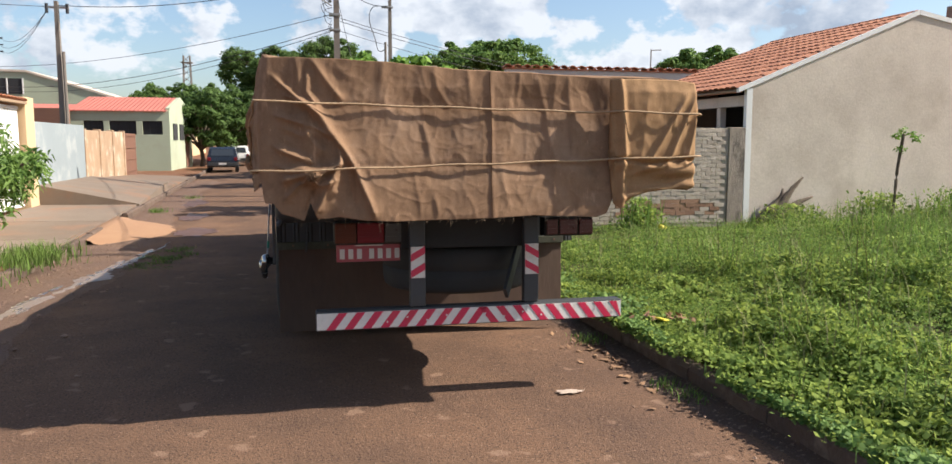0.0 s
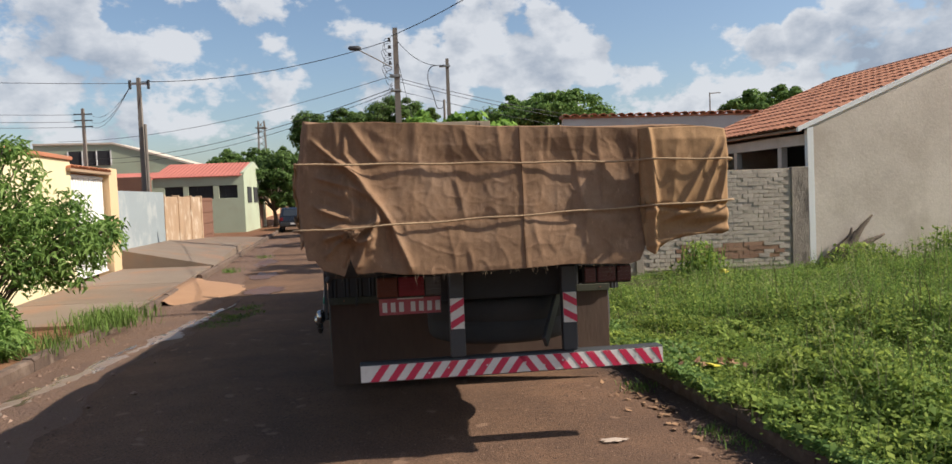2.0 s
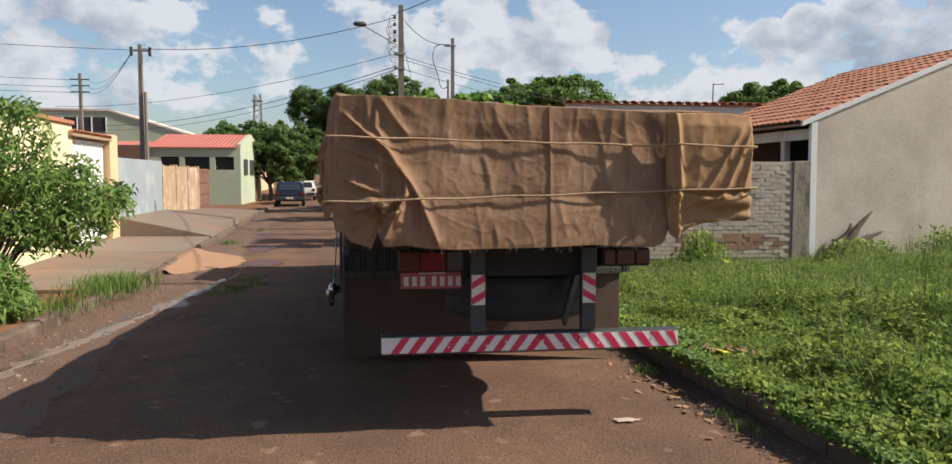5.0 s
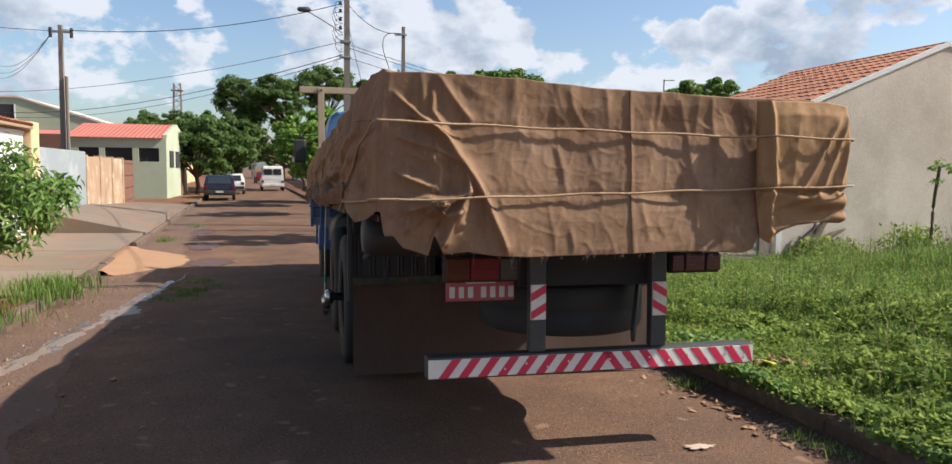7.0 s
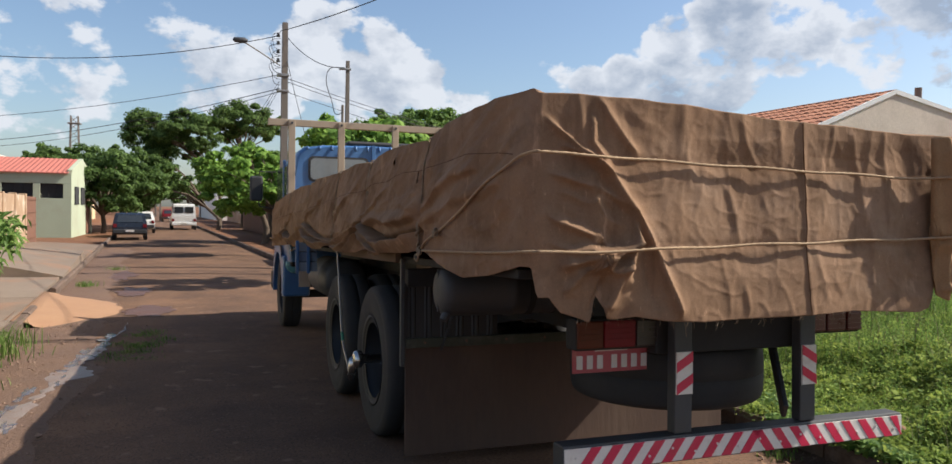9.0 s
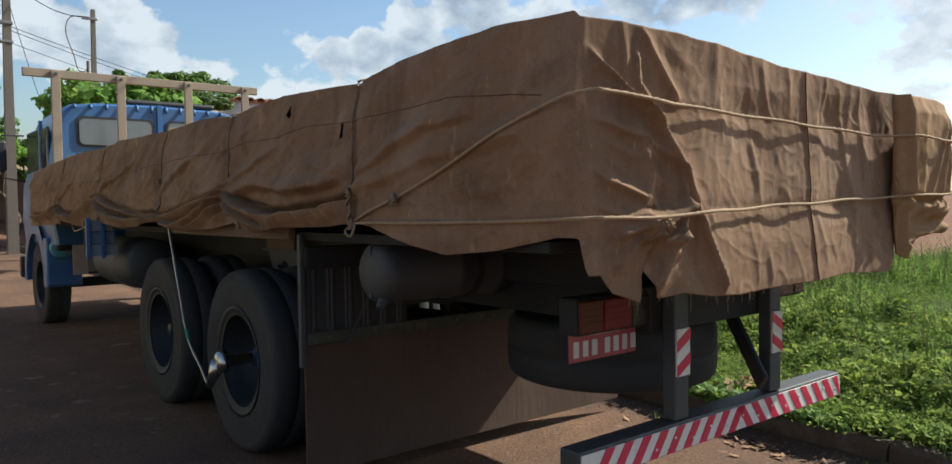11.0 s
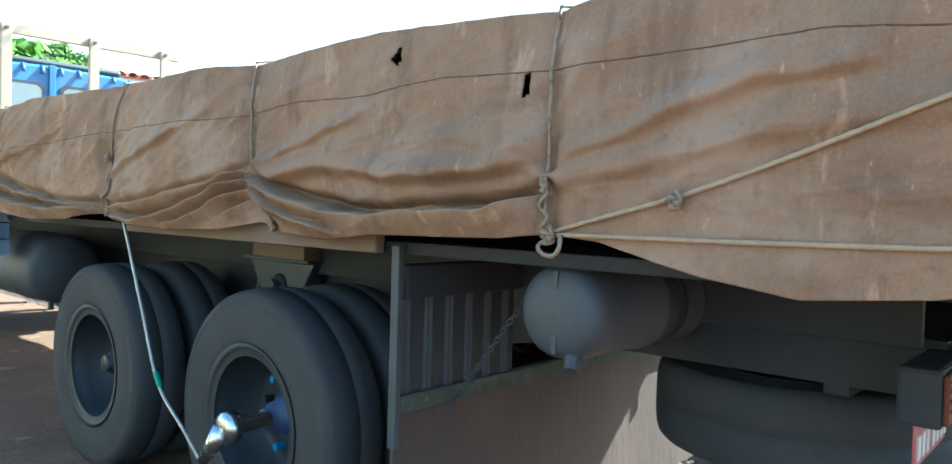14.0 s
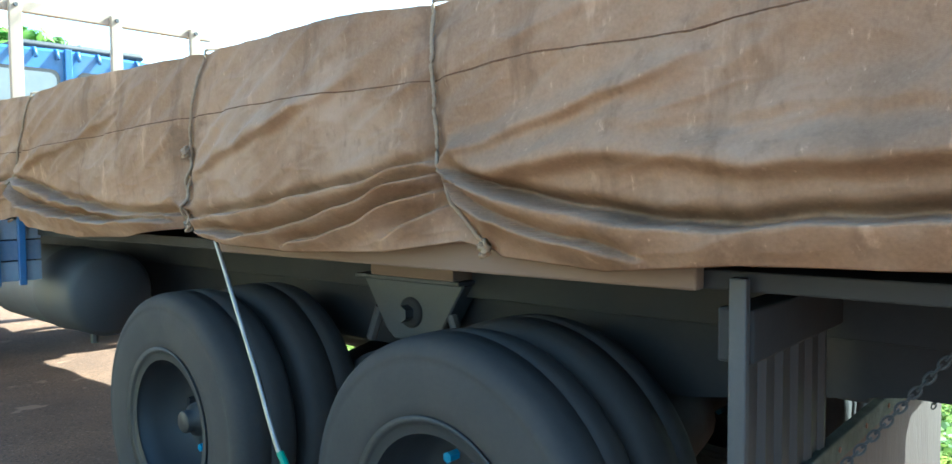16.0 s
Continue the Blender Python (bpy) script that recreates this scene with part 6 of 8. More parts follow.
tagged(array_object("dried_runnel", rv, rf, M_PALE, True), "pale dried residue along the gutter's runnel", "ground", kind="structure")
for k in range(22):
    v = 5.5 + k * 0.33
    patch("wet_runnel", (interp(v, RUNNEL) + rnd(-0.16, 0.06), v), rnd(0.04, 0.11), rnd(0.14, 0.40), M_MUD, "wet mud in the gutter", 0.0185 + 0.0002 * k, 40 + k * 2.1)
M_WET = material("damp_earth", (0.12, 0.06, 0.04), (0.085, 0.045, 0.03), rough=0.5, scale=2, fine_scale=40, bump=0.5, bump_dist=0.01)
for k, (u, v, ru, rv) in enumerate(((-2.3, 15.0, 0.5, 0.9), (-2.6, 18.0, 0.4, 1.2), (-2.9, 22.0, 0.4, 1.6))):
    patch("damp_patch", (u, v), ru, rv, M_WET, "damp earth on the road's edge", 0.010, 3 + k * 2.3)
patch("flattened_paper", (0.85, 3.98), 0.11, 0.05, M_PAPER, "flattened dirty paper scrap on the asphalt", 0.012, 8.0, kind="")


# ---- bare gable house, block wall and house behind ----
GY = 14.8
# the house and its wall are drawn at 1:0.883 and set down by this matrix
AT_LOT = Matrix.Translation((-0.105, -0.064, 0.191)) @ Matrix.Scale(0.883, 4)
house = thing("gable_house", "house with a bare cement-rendered gable and clay tile roof", "house", AT_LOT)


def prism(out, y0, y1):
    """A plate with an outline in x-z, between two y."""
    bm = bmesh.new()
    lo = [bm.verts.new((x, y0, z)) for x, z in out]
    hi = [bm.verts.new((x, y1, z)) for x, z in out]
    bm.faces.new(lo)
    bm.faces.new(hi[::-1])
    n = len(out)
    for k in range(n):
        bm.faces.new((lo[k], hi[k], hi[(k + 1) % n], lo[(k + 1) % n]))
    bmesh.ops.recalc_face_normals(bm, faces=bm.faces)
    return bm


part("gable_wall", prism([(8.64, -0.4), (19.0, -0.4), (19.0, 2.95), (16.6, 3.86), (12.86, 4.54), (8.60, 2.84)], GY, GY + 0.18), M_PLASTER, house, "blotchy unpainted cement render")
part("corner_pilaster", prism([(8.58, -0.4), (8.72, -0.4), (8.68, 2.8), (8.54, 2.8)], GY - 0.012, GY + 0.1), M_WHITE, house, "pale corner strip")
RIDGE_END = 20.4
part("side_wall", box((8.62, GY + 0.185, -0.3), (8.78, RIDGE_END, 1.95), 0.005), M_PLASTER, house)
part("side_lintel", box((8.60, GY + 0.185, 2.42), (8.78, RIDGE_END, 2.66), 0.005), M_PLASTER, house)
for py in (GY + 1.2, GY + 3.4, RIDGE_END - 0.2):
    part("side_post", box((8.62, py, 1.95), (8.77, py + 0.16, 2.42), 0.005), M_PLASTER, house)
# wall added behind the opening, the room's shade put into its colour
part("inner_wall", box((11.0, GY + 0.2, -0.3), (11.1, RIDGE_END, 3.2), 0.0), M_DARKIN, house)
part("back_wall", prism([(8.64, -0.4), (19.0, -0.4), (19.0, 2.85), (16.6, 3.76), (12.86, 4.44), (8.60, 2.74)], RIDGE_END - 0.15, RIDGE_END), M_PLASTER, house)
slope = Vector((12.86 - 8.35, 0, 4.58 - 2.78))
for s0, s1, name in ((Vector((8.35, 0, 2.72)), Vector((12.86, 0, 4.52)), "roof_deck"), (Vector((12.87, 0, 4.52)), Vector((16.6, 0, 3.84)), "roof_deck"), (Vector((16.61, 0, 3.84)), Vector((19.3, 0, 2.82)), "roof_deck")):
    bm = prism([(s0.x, s0.z), (s1.x, s1.z), (s1.x, s1.z + 0.04), (s0.x, s0.z + 0.04)], GY + 0.02, RIDGE_END + 0.3)
    part(name, bm, M_CLAY if s0.x > 10 else M_WOOD, house)
part("verge_trim", prism([(8.32, 2.70), (12.86, 4.54), (12.86, 4.65), (8.32, 2.80)], GY - 0.03, GY + 0.05), M_WHITE, house, "pale mortared verge")
part("verge_trim", prism([(12.87, 4.54), (16.6, 3.86), (19.3, 2.84), (19.3, 2.92), (16.6, 3.95), (12.87, 4.65)], GY - 0.03, GY + 0.05), M_WHITE, house, "pale mortared verge")
part("flue_pipe", cyl((14.2, GY + 0.5, 4.2), (14.2, GY + 0.5, 4.86), 0.085, seg=14), M_POLE, house, "grey flue pipe")


def tile_mesh(width, length, rise, name):
    """One barrel tile, its crown up, lying along x."""
    me = bpy.data.meshes.new(name)
    vs, fs = [], []
    n = 6
    for i, x in enumerate((0, length)):
        w = width * (1.0 if i == 0 else 0.86)
        for z0 in (0.0, -0.014):
            for k in range(n + 1):
                a = math.pi * k / n
                vs.append((x, -w / 2 * math.cos(a), rise * math.sin(a) + z0))
    m = n + 1
    for k in range(n):
        fs += [(k, k + 1, 2 * m + k + 1, 2 * m + k), (m + k, 3 * m + k, 3 * m + k + 1, m + k + 1), (k, m + k, m + k + 1, k + 1), (2 * m + k, 2 * m + k + 1, 3 * m + k + 1, 3 * m + k)]
    me.from_pydata(vs, [], fs)
    me.materials.append(M_CLAY)
    return me


roof = part("roof", box((8.4, GY + 0.03, 2.71), (8.44, RIDGE_END, 2.76)), M_CLAY, house, "orange clay barrel tiles")
TILE = tile_mesh(0.268, 0.47, 0.050, "clay_tile")
ang = math.atan2(slope.z, slope.x)
rows, colsn = 13, 23
for r in range(rows):
    for c in range(colsn):
        d = -0.06 + r * (slope.length - 0.02) / rows
        ob = new("clay_tile", TILE)
        ob.parent = roof
        ob.matrix_basis = Matrix.Translation((8.35 + slope.x * d / slope.length, GY + 0.14 + c * 0.245, 2.78 + slope.z * d / slope.length + 0.042 + rnd(-0.004, 0.004))) @ pose(0, 0, 0, 0, -math.degrees(ang) + 3.0, rnd(-1.2, 1.2))
for k in range(13):
    ob = new("ridge_tile", TILE)
    ob.parent = roof
    ob.matrix_basis = Matrix.Translation((12.86, GY + 0.0 + k * 0.43, 4.60)) @ pose(0, 0, 0, 0, 0, 90)

M_DAMP = material("mouldy_mortar", (0.36, 0.30, 0.24), (0.17, 0.135, 0.105), rough=0.97, scale=6, fine_scale=40, bump=0.9, bump_dist=0.02, stretch=(1, 1, 0.35), stain=(0.055, 0.045, 0.038), stain_scale=4, stain_amount=0.8)
wall = structure("wall_1", "rough hollow-block wall, mortar stained dark", "wall")
wall.matrix_basis = AT_LOT
part("mortar_core", box((3.2, GY + 0.02, -0.4), (8.58, GY + 0.12, 1.92), 0.004), M_MORTAR, wall)
part("column", box((8.16, GY - 0.012, -0.4), (8.56, GY + 0.14, 1.94), 0.012), M_DAMP, wall, "rough pillar streaked with black mould")
part("column", box((4.62, GY - 0.01, -0.4), (4.78, GY + 0.14, 1.95), 0.008), M_MORTAR, wall)


def brick_data(w, h, d, bevel, name, mat):
    bm = box((0, 0, 0), (w, d, h))
    for vtx in bm.verts:
        vtx.co += Vector((rnd(-1, 1), rnd(-1, 0), rnd(-1, 1))) * bevel
    me = bpy.data.meshes.new(name)
    bm.to_mesh(me)
    bm.free()
    me.materials.append(mat)
    return me


BRICKS = [brick_data(0.229, 0.079, 0.05, 0.006, "brick", M_BLOCK) for _ in range(5)]
M_BLOCKRED = material("earth_stained_block", (0.30, 0.175, 0.11), (0.22, 0.12, 0.075), rough=0.96, scale=4, fine_scale=60, bump=0.7, bump_dist=0.01, objrand=0.5)
BRICKS_RED = [brick_data(0.229, 0.079, 0.05, 0.006, "brick", M_BLOCKRED) for _ in range(3)]
bm_rest = bmesh.new()
count = 0
for r in range(24):
    z = -0.16 + r * 0.0865
    x = 8.34 - (0.12 if r % 2 else 0)
    while x > 4.0:
        if not (x > 7.93 or 4.40 < x < 4.78):
            yy = GY + 0.006 + rnd(-0.008, 0.006)
            if x > 5.4 and count < 295 and z > 0.0:
                ob = new("brick", random.choice(BRICKS_RED if z < 0.35 and random.random() < 0.8 else BRICKS))
                ob.parent = wall
                ob.matrix_basis = pose(x, yy, z, 0, rnd(-0.5, 0.5), rnd(-0.6, 0.6))
                count += 1
            else:
                add_box(bm_rest, (x, yy, z), (x + 0.222, yy + 0.05, z + 0.072))
        x -= 0.236
ob = part("brick", bm_rest, M_BLOCK, wall)
ob["kind"] = "stuff"

back = thing("white_house", "pale rendered house with a clay-tiled parapet", "house")
part("wall", box((4.95, 22.0, -0.3), (12.5, 22.2, 3.78), 0.01), material("off_white_render", (0.60, 0.57, 0.53), (0.46, 0.42, 0.38), rough=0.9, scale=0.8, fine_scale=20, bump=0.15, stain=(0.33, 0.28, 0.23), stain_scale=0.6, stain_amount=0.4), back)
part("wall", box((4.95, 22.2, -0.3), (5.1, 29.0, 3.6), 0.01), M_PLASTER, back)
part("roof_block", box((4.2, 24.0, -0.2), (5.4, 27.0, 3.7), 0.01), M_PLASTER, back)
cop = part("coping", box((4.9, 21.95, 3.78), (12.5, 22.25, 3.82), 0.004), M_CLAY, back, "clay tile coping")
CT = tile_mesh(0.25, 0.42, 0.085, "coping_tile")
for k in range(26):
    ob = new("coping_tile", CT)
    ob.parent = cop
    ob.matrix_basis = Matrix.Translation((5.0 + 0.29 * k, 21.86, 3.83)) @ pose(0, 0, 0, rnd(-3, 3), rnd(-3, 2), 90 + rnd(-3, 3))
ant = thing("roof_antenna", "thin grey roof antenna on a mast", "antenna")
part("mast", cyl((9.7, 22.1, 3.78), (9.7, 22.1, 4.5), 0.02, seg=8), M_POLE, ant)
part("arm", cyl((9.7, 22.1, 4.47), (10.05, 22.1, 4.49), 0.015, seg=6), M_POLE, ant)

# ---- far side: garden wall, gate, painted walls ----
ZL = lie(20)
w2 = structure("wall_2", "cream painted garden wall", "wall")
part("wall_face", along(-6.6, -6.4, 7.0, 16.8, ZL - 0.3, 2.68), M_YELLOW, w2)
part("coping", along(-6.66, -6.34, 7.0, 16.8, 2.68, 2.76, 0.01), M_CLAY, w2)
gate = thing("sliding_gate", "white sheet-metal sliding gate between painted pillars", "gate")
part("gate_panel", along(-6.54, -6.50, 16.82, 19.4, ZL + 0.2, 2.40, 0.004), M_WHITE, gate)
for k in range(14):
    v0 = 16.86 + k * 0.182
    part("gate_rib", along(-6.50, -6.485, v0, v0 + 0.03, ZL + 0.22, 2.38, 0.002), M_WHITE, gate)
for z0 in (ZL + 0.21, 1.2, 2.33):
    part("gate_rail", along(-6.50, -6.47, 16.84, 19.4, z0, z0 + 0.05, 0.003), M_WHITE, gate)
shelter = thing("gate_canopy", "small clay-tiled canopy over the gate", "roof")
part("deck", along(-7.4, -6.3, 16.5, 19.5, 2.44, 2.50, 0.004), M_WOOD, shelter)
for k in range(12):
    ob = new("clay_tile", tile_mesh(0.235, 0.6, 0.06, "clay_tile") if k == 0 else bpy.data.meshes["clay_tile.001"])
    ob.parent = shelter
    p = street(-6.28, 16.62 + k * 0.245)
    ob.matrix_basis = Matrix.Translation((p.x, p.y, 2.53)) @ pose(0, 0, 0, 0, 14, 180)
w3 = structure("wall_3", "peach painted gate pillar", "wall")
part("pillar", along(-6.75, -6.35, 19.5, 20.2, ZL - 0.2, 2.62, 0.015), M_PEACH, w3)
w4 = structure("wall_4", "grey-blue painted wall, paint flaking", "wall")
part("wall_face", along(-6.6, -6.4, 20.21, 25.8, ZL + 0.3, 2.06, 0.01), M_GREYWALL, w4)
w5 = structure("wall_5", "peeling ochre brick wall on the pavement", "wall")
part("wall_face", along(-6.6, -6.42, 25.81, 33.4, ZL + 0.2, 1.92, 0.02), M_OLDWALL, w5)
for v0 in (25.85, 28.2, 30.6, 33.0):
    part("pier", along(-6.62, -6.38, v0, v0 + 0.22, ZL + 0.1, 1.97, 0.02), M_OLDWALL, w5)
rg = thing("rusty_gate", "rust-brown sheet gate in the peeling wall", "gate")
part("gate_panel", along(-6.55, -6.48, 33.42, 36.6, ZL + 0.1, 1.88, 0.01), M_RUST, rg)
for k in range(4):
    part("gate_rail", along(-6.48, -6.45, 33.45, 36.55, 0.25 + k * 0.5, 0.30 + k * 0.5, 0.003), M_RUST, rg)
w6 = structure("wall_6", "brown back wall behind the painted walls", "wall")
part("wall_face", box((-13.6, 30.0, -0.2), (-9.4, 30.2, 2.75), 0.01), M_RUST, w6)


def pitched(x0, x1, y0, y1, z_eave, z_ridge, mat, parent, over=0.25, corr=0.22):
    """A roof of ribbed tile sheets that rises away from the street end."""
    bm = bmesh.new()
    n = int((x1 - x0 + 2 * over) / (corr / 2))
    lo, hi = [], []
    for k in range(n + 1):
        x = x0 - over + (x1 - x0 + 2 * over) * k / n
        w = 0.03 if k % 2 else 0.0
        lo.append(bm.verts.new((x, y0 - over, z_eave + w)))
        hi.append(bm.verts.new((x, y1, z_ridge + w)))
    for k in range(n):
        bm.faces.new((lo[k], lo[k + 1], hi[k + 1], hi[k]))
    e = bmesh.ops.extrude_face_region(bm, geom=bm.faces[:])
    bmesh.ops.translate(bm, verts=[q for q in e["geom"] if isinstance(q, bmesh.types.BMVert)], vec=(0, 0, -0.05))
    bmesh.ops.recalc_face_normals(bm, faces=bm.faces)
    return part("roof", bm, mat, parent, "ribbed red roof")


green = thing("green_shop", "pale green rendered building with a red ribbed roof", "building")
GW = -8.06
part("front_wall", box((-12.9, 43.0, -0.3), (GW, 43.2, 1.88), 0.01), M_GREENWALL, green)
part("front_wall", box((-12.9, 43.0, 2.60), (GW, 43.2, 3.15), 0.01), M_GREENWALL, green)
for x0, x1 in ((-12.9, -12.3), (-11.32, -11.05), (-9.72, -9.42), (-8.42, GW)):
    part("pier", box((x0, 43.0, 1.881), (x1, 43.2, 2.599), 0.0), M_GREENWALL, green)
for x0, x1 in ((-12.3, -11.32), (-11.05, -9.72), (-9.42, -8.42)):
    wn_ = part("window", box((x0, 43.12, 1.885), (x1, 43.16, 2.595), 0.0), M_DARKIN, green)
    for z0 in (1.885, 2.22, 2.565):
        part("frame_bar", box((x0, 43.08, z0), (x1, 43.12, z0 + 0.03)), M_BLACKSTEEL, wn_)
    for f in (0.33, 0.66):
        part("frame_bar", box((x0 + (x1 - x0) * f, 43.08, 1.89), (x0 + (x1 - x0) * f + 0.03, 43.12, 2.59)), M_BLACKSTEEL, wn_)
bm = bmesh.new()
out = [(43.205, -0.3), (51.0, -0.3), (51.0, 3.3), (47.0, 4.05), (43.205, 3.3)]
lo = [bm.verts.new((GW, y, z)) for y, z in out]
hi = [bm.verts.new((GW - 0.2, y, z)) for y, z in out]
bm.faces.new(lo)
bm.faces.new(hi[::-1])
for k in range(5):
    bm.faces.new((lo[k], hi[k], hi[(k + 1) % 5], lo[(k + 1) % 5]))
bmesh.ops.recalc_face_normals(bm, faces=bm.faces)
part("side_wall", bm, M_GREENWALL, green)
for v0 in (44.0, 46.2):
    part("side_window", box((GW + 0.005, v0, 1.6), (GW + 0.05, v0 + 1.3, 2.5), 0.005), M_DARKIN, green)
part("side_door", box((GW + 0.005, 48.2, 0.0), (GW + 0.05, 49.4, 2.1), 0.005), M_RUST, green)
pitched(-12.9, GW - 0.25, 43.0, 47.0, 3.12, 4.02, M_REDROOF, green, 0.12)
annex = thing("low_annex", "low building with a red roof behind the walls", "building")
part("wall", box((-17.5, 42.0, -0.3), (-13.0, 42.2, 2.85), 0.01), M_RUST, annex)
pitched(-17.5, -13.1, 42.0, 45.0, 2.9, 3.5, M_REDROOF, annex)
hall = thing("green_hall", "large pale green hall with dark strip windows", "building")
part("front_wall", prism([(-26.0, -0.3), (-13.0, -0.3), (-13.0, 4.1), (-20.3, 6.35), (-26.0, 6.4)], 60.0, 60.3), M_GREENWALL, hall)
part("roof_edge", prism([(-26.0, 6.41), (-20.3, 6.36), (-12.8, 4.06), (-12.8, 4.2), (-20.3, 6.5), (-26.0, 6.55)], 59.9, 70.0), M_PLASTER, hall)
hw = part("strip_window", box((-23.6, 59.95, 4.8), (-20.5, 60.0, 5.9), 0.0), M_DARKIN, hall)
for k in range(4):
    part("mullion", box((-23.6 + k * 1.02, 59.9, 4.8), (-23.52 + k * 1.02, 59.95, 5.9)), M_WHITE, hw)
neighbour = thing("cream_house", "cream house with a weathered tile roof behind the garden wall", "house")
part("wall", along(-12.5, -8.0, 14.0, 22.0, -0.3, 2.7, 0.01), M_YELLOW, neighbour)
bm = bmesh.new()
for k in range(41):
    v0 = 13.5 + k * 0.225
    w = 0.04 if k % 2 else 0
    for u, z in ((-7.6, 2.72 + w), (-10.3, 3.45 + w)):
        bm.verts.new((u - 0.055 * v0, v0, z))
bm.verts.ensure_lookup_table()
for k in range(40):
    bm.faces.new([bm.verts[j] for j in (2 * k, 2 * k + 1, 2 * k + 3, 2 * k + 2)])
bmesh.ops.recalc_face_normals(bm, faces=bm.faces)
part("roof", bm, M_CLAY, neighbour)
# brown wall and gate posts on the near side, beyond the lorry
w7 = structure("wall_7", "brown earth-stained wall along the pavement", "wall")
part("wall_face", along(4.3, 4.5, 24.0, 60.0, ZL - 0.2, 1.75, 0.01), M_RUST, w7)
for v0 in (24.2, 30.0, 36.0, 42.0):
    part("pier", along(4.22, 4.55, v0, v0 + 0.3, ZL - 0.2, 1.95, 0.01), M_OLDWALL, w7)
w8 = structure("wall_8", "far house fronts along the street", "wall")
for k, (u, v0, v1, h, mt) in enumerate(((6.0, 62, 75, 3.0, M_YELLOW), (6.5, 76, 95, 3.2, M_OLDWALL), (-8.5, 66, 80, 3.0, M_WHITE), (-8.0, 82, 105, 3.3, M_PEACH), (5.5, 98, 130, 3.2, M_WHITE))):
    part("house_front", along(u, u + (5 if u > 0 else -5), v0, v1, ZL - 0.2, h, 0.02), mt, w8)

# ---- poles, lamps and wires ----


def pole(x, y, top, label, z0=None, width=0.20, lean=0.0):
    ob = thing("utility_pole", label, "pole", group="utility poles")
    bm = bmesh.new()
    z0 = lie(y) - 0.05 if z0 is None else z0
    rings = []
    for z, w in ((z0, width), (top, width * 0.62)):
        rings.append([bm.verts.new((x + sx * w / 2 * 0.8, y + sy * w / 2, z)) for sx, sy in ((-1, -1), (1, -1), (1, 1), (-1, 1))])
    for k in range(4):
        bm.faces.new((rings[0][k], rings[0][(k + 1) % 4], rings[1][(k + 1) % 4], rings[1][k]))
    bm.faces.new(rings[1])
    bmesh.ops.recalc_face_normals(bm, faces=bm.faces)
    part("shaft", bm, M_POLE, ob)
    return ob


p2 = pole(0.04, 24.1, 7.02, "tall concrete utility pole with a street lamp arm", width=0.30)
for z0 in (6.62, 6.4, 6.15, 5.9):
    part("insulator", lathe([(-0.05, 0.02), (-0.04, 0.05), (0, 0.055), (0.02, 0.03), (0.05, 0.05), (0.06, 0.02)], (-0.16, 24.0, z0), "Z", 12), M_WIRE, p2)
part("bracket", box((-0.18, 23.97, 5.45), (0.16, 24.2, 5.53), 0.01), M_STEEL, p2)
part("bracket", box((-0.18, 23.97, 5.0), (0.16, 24.2, 5.06), 0.01), M_STEEL, p2)
part("lamp_arm", tube([(-0.1, 24.0, 5.75), (-0.6, 23.7, 5.98), (-1.15, 23.4, 6.22)], 0.018, 8), M_POLE, p2)
part("lamp_head", lathe([(-0.2, 0.02), (-0.15, 0.07), (0.12, 0.08), (0.2, 0.03)], (-1.25, 23.34, 6.25), "X", 14), M_TANK, p2, smooth=True)
p3 = pole(1.44, 21.7, 5.6, "slim concrete service pole", width=0.17)
part("bracket", box((1.2, 21.6, 5.35), (1.52, 21.7, 5.40), 0.005), M_STEEL, p3)
part("service_pipe", cyl((1.30, 21.62, 0.2), (1.30, 21.62, 4.4), 0.035, seg=10), M_POLE, p3)
part("drip_loop", tube(smooth_points([(1.35, 21.6, 5.4), (0.95, 21.6, 5.35), (0.85, 21.6, 5.0), (1.0, 21.6, 4.5), (1.1, 21.6, 4.15), (1.28, 21.6, 4.2), (1.3, 21.6, 4.4)], 0.1), 0.012, 5), M_WIRE, p3)
p1 = pole(-8.62, 26.6, 5.98, "concrete utility pole with a steel conduit", width=0.22)
part("conduit", cyl((-8.46, 26.5, -0.1), (-8.46, 26.5, 4.4), 0.05, seg=8), M_POLE, p1)
part("bracket", box((-8.95, 26.55, 5.75), (-8.25, 26.62, 5.82), 0.005), M_STEEL, p1)
for dx in (-0.3, 0.3):
    part("insulator", cyl((-8.6 + dx, 26.58, 5.6), (-8.6 + dx, 26.58, 5.9), 0.05, seg=8), M_WIRE, p1)
p0 = pole(-17.0, 45.0, 7.25, "far wooden utility pole with cross-arms", width=0.26)
for z0 in (6.9, 6.55, 6.2):
    part("cross_arm", box((-17.5, 44.95, z0), (-16.5, 45.03, z0 + 0.06)), M_WIRE, p0)
for x, y, top in ((-6.0, 95, 8.0), (2.0, 90, 8.2), (-8.0, 130, 8.5), (-1.5, 120, 8.5)):
    pf = pole(x, y, top, "far utility pole along the street", width=0.26)
    part("cross_arm", box((x - 0.8, y - 0.05, top - 0.5), (x + 0.8, y + 0.05, top - 0.4)), M_WIRE, pf)
mast = thing("lattice_mast", "far lattice radio mast against the sky", "tower")
for sx, sy in ((-1, -1), (1, -1), (1, 1), (-1, 1)):
    part("leg", cyl((-22 + sx * 1.0, 150 + sy * 1.0, -0.2), (-22 + sx * 0.55, 150 + sy * 0.55, 17.0), 0.09, seg=6), M_POLE, mast)
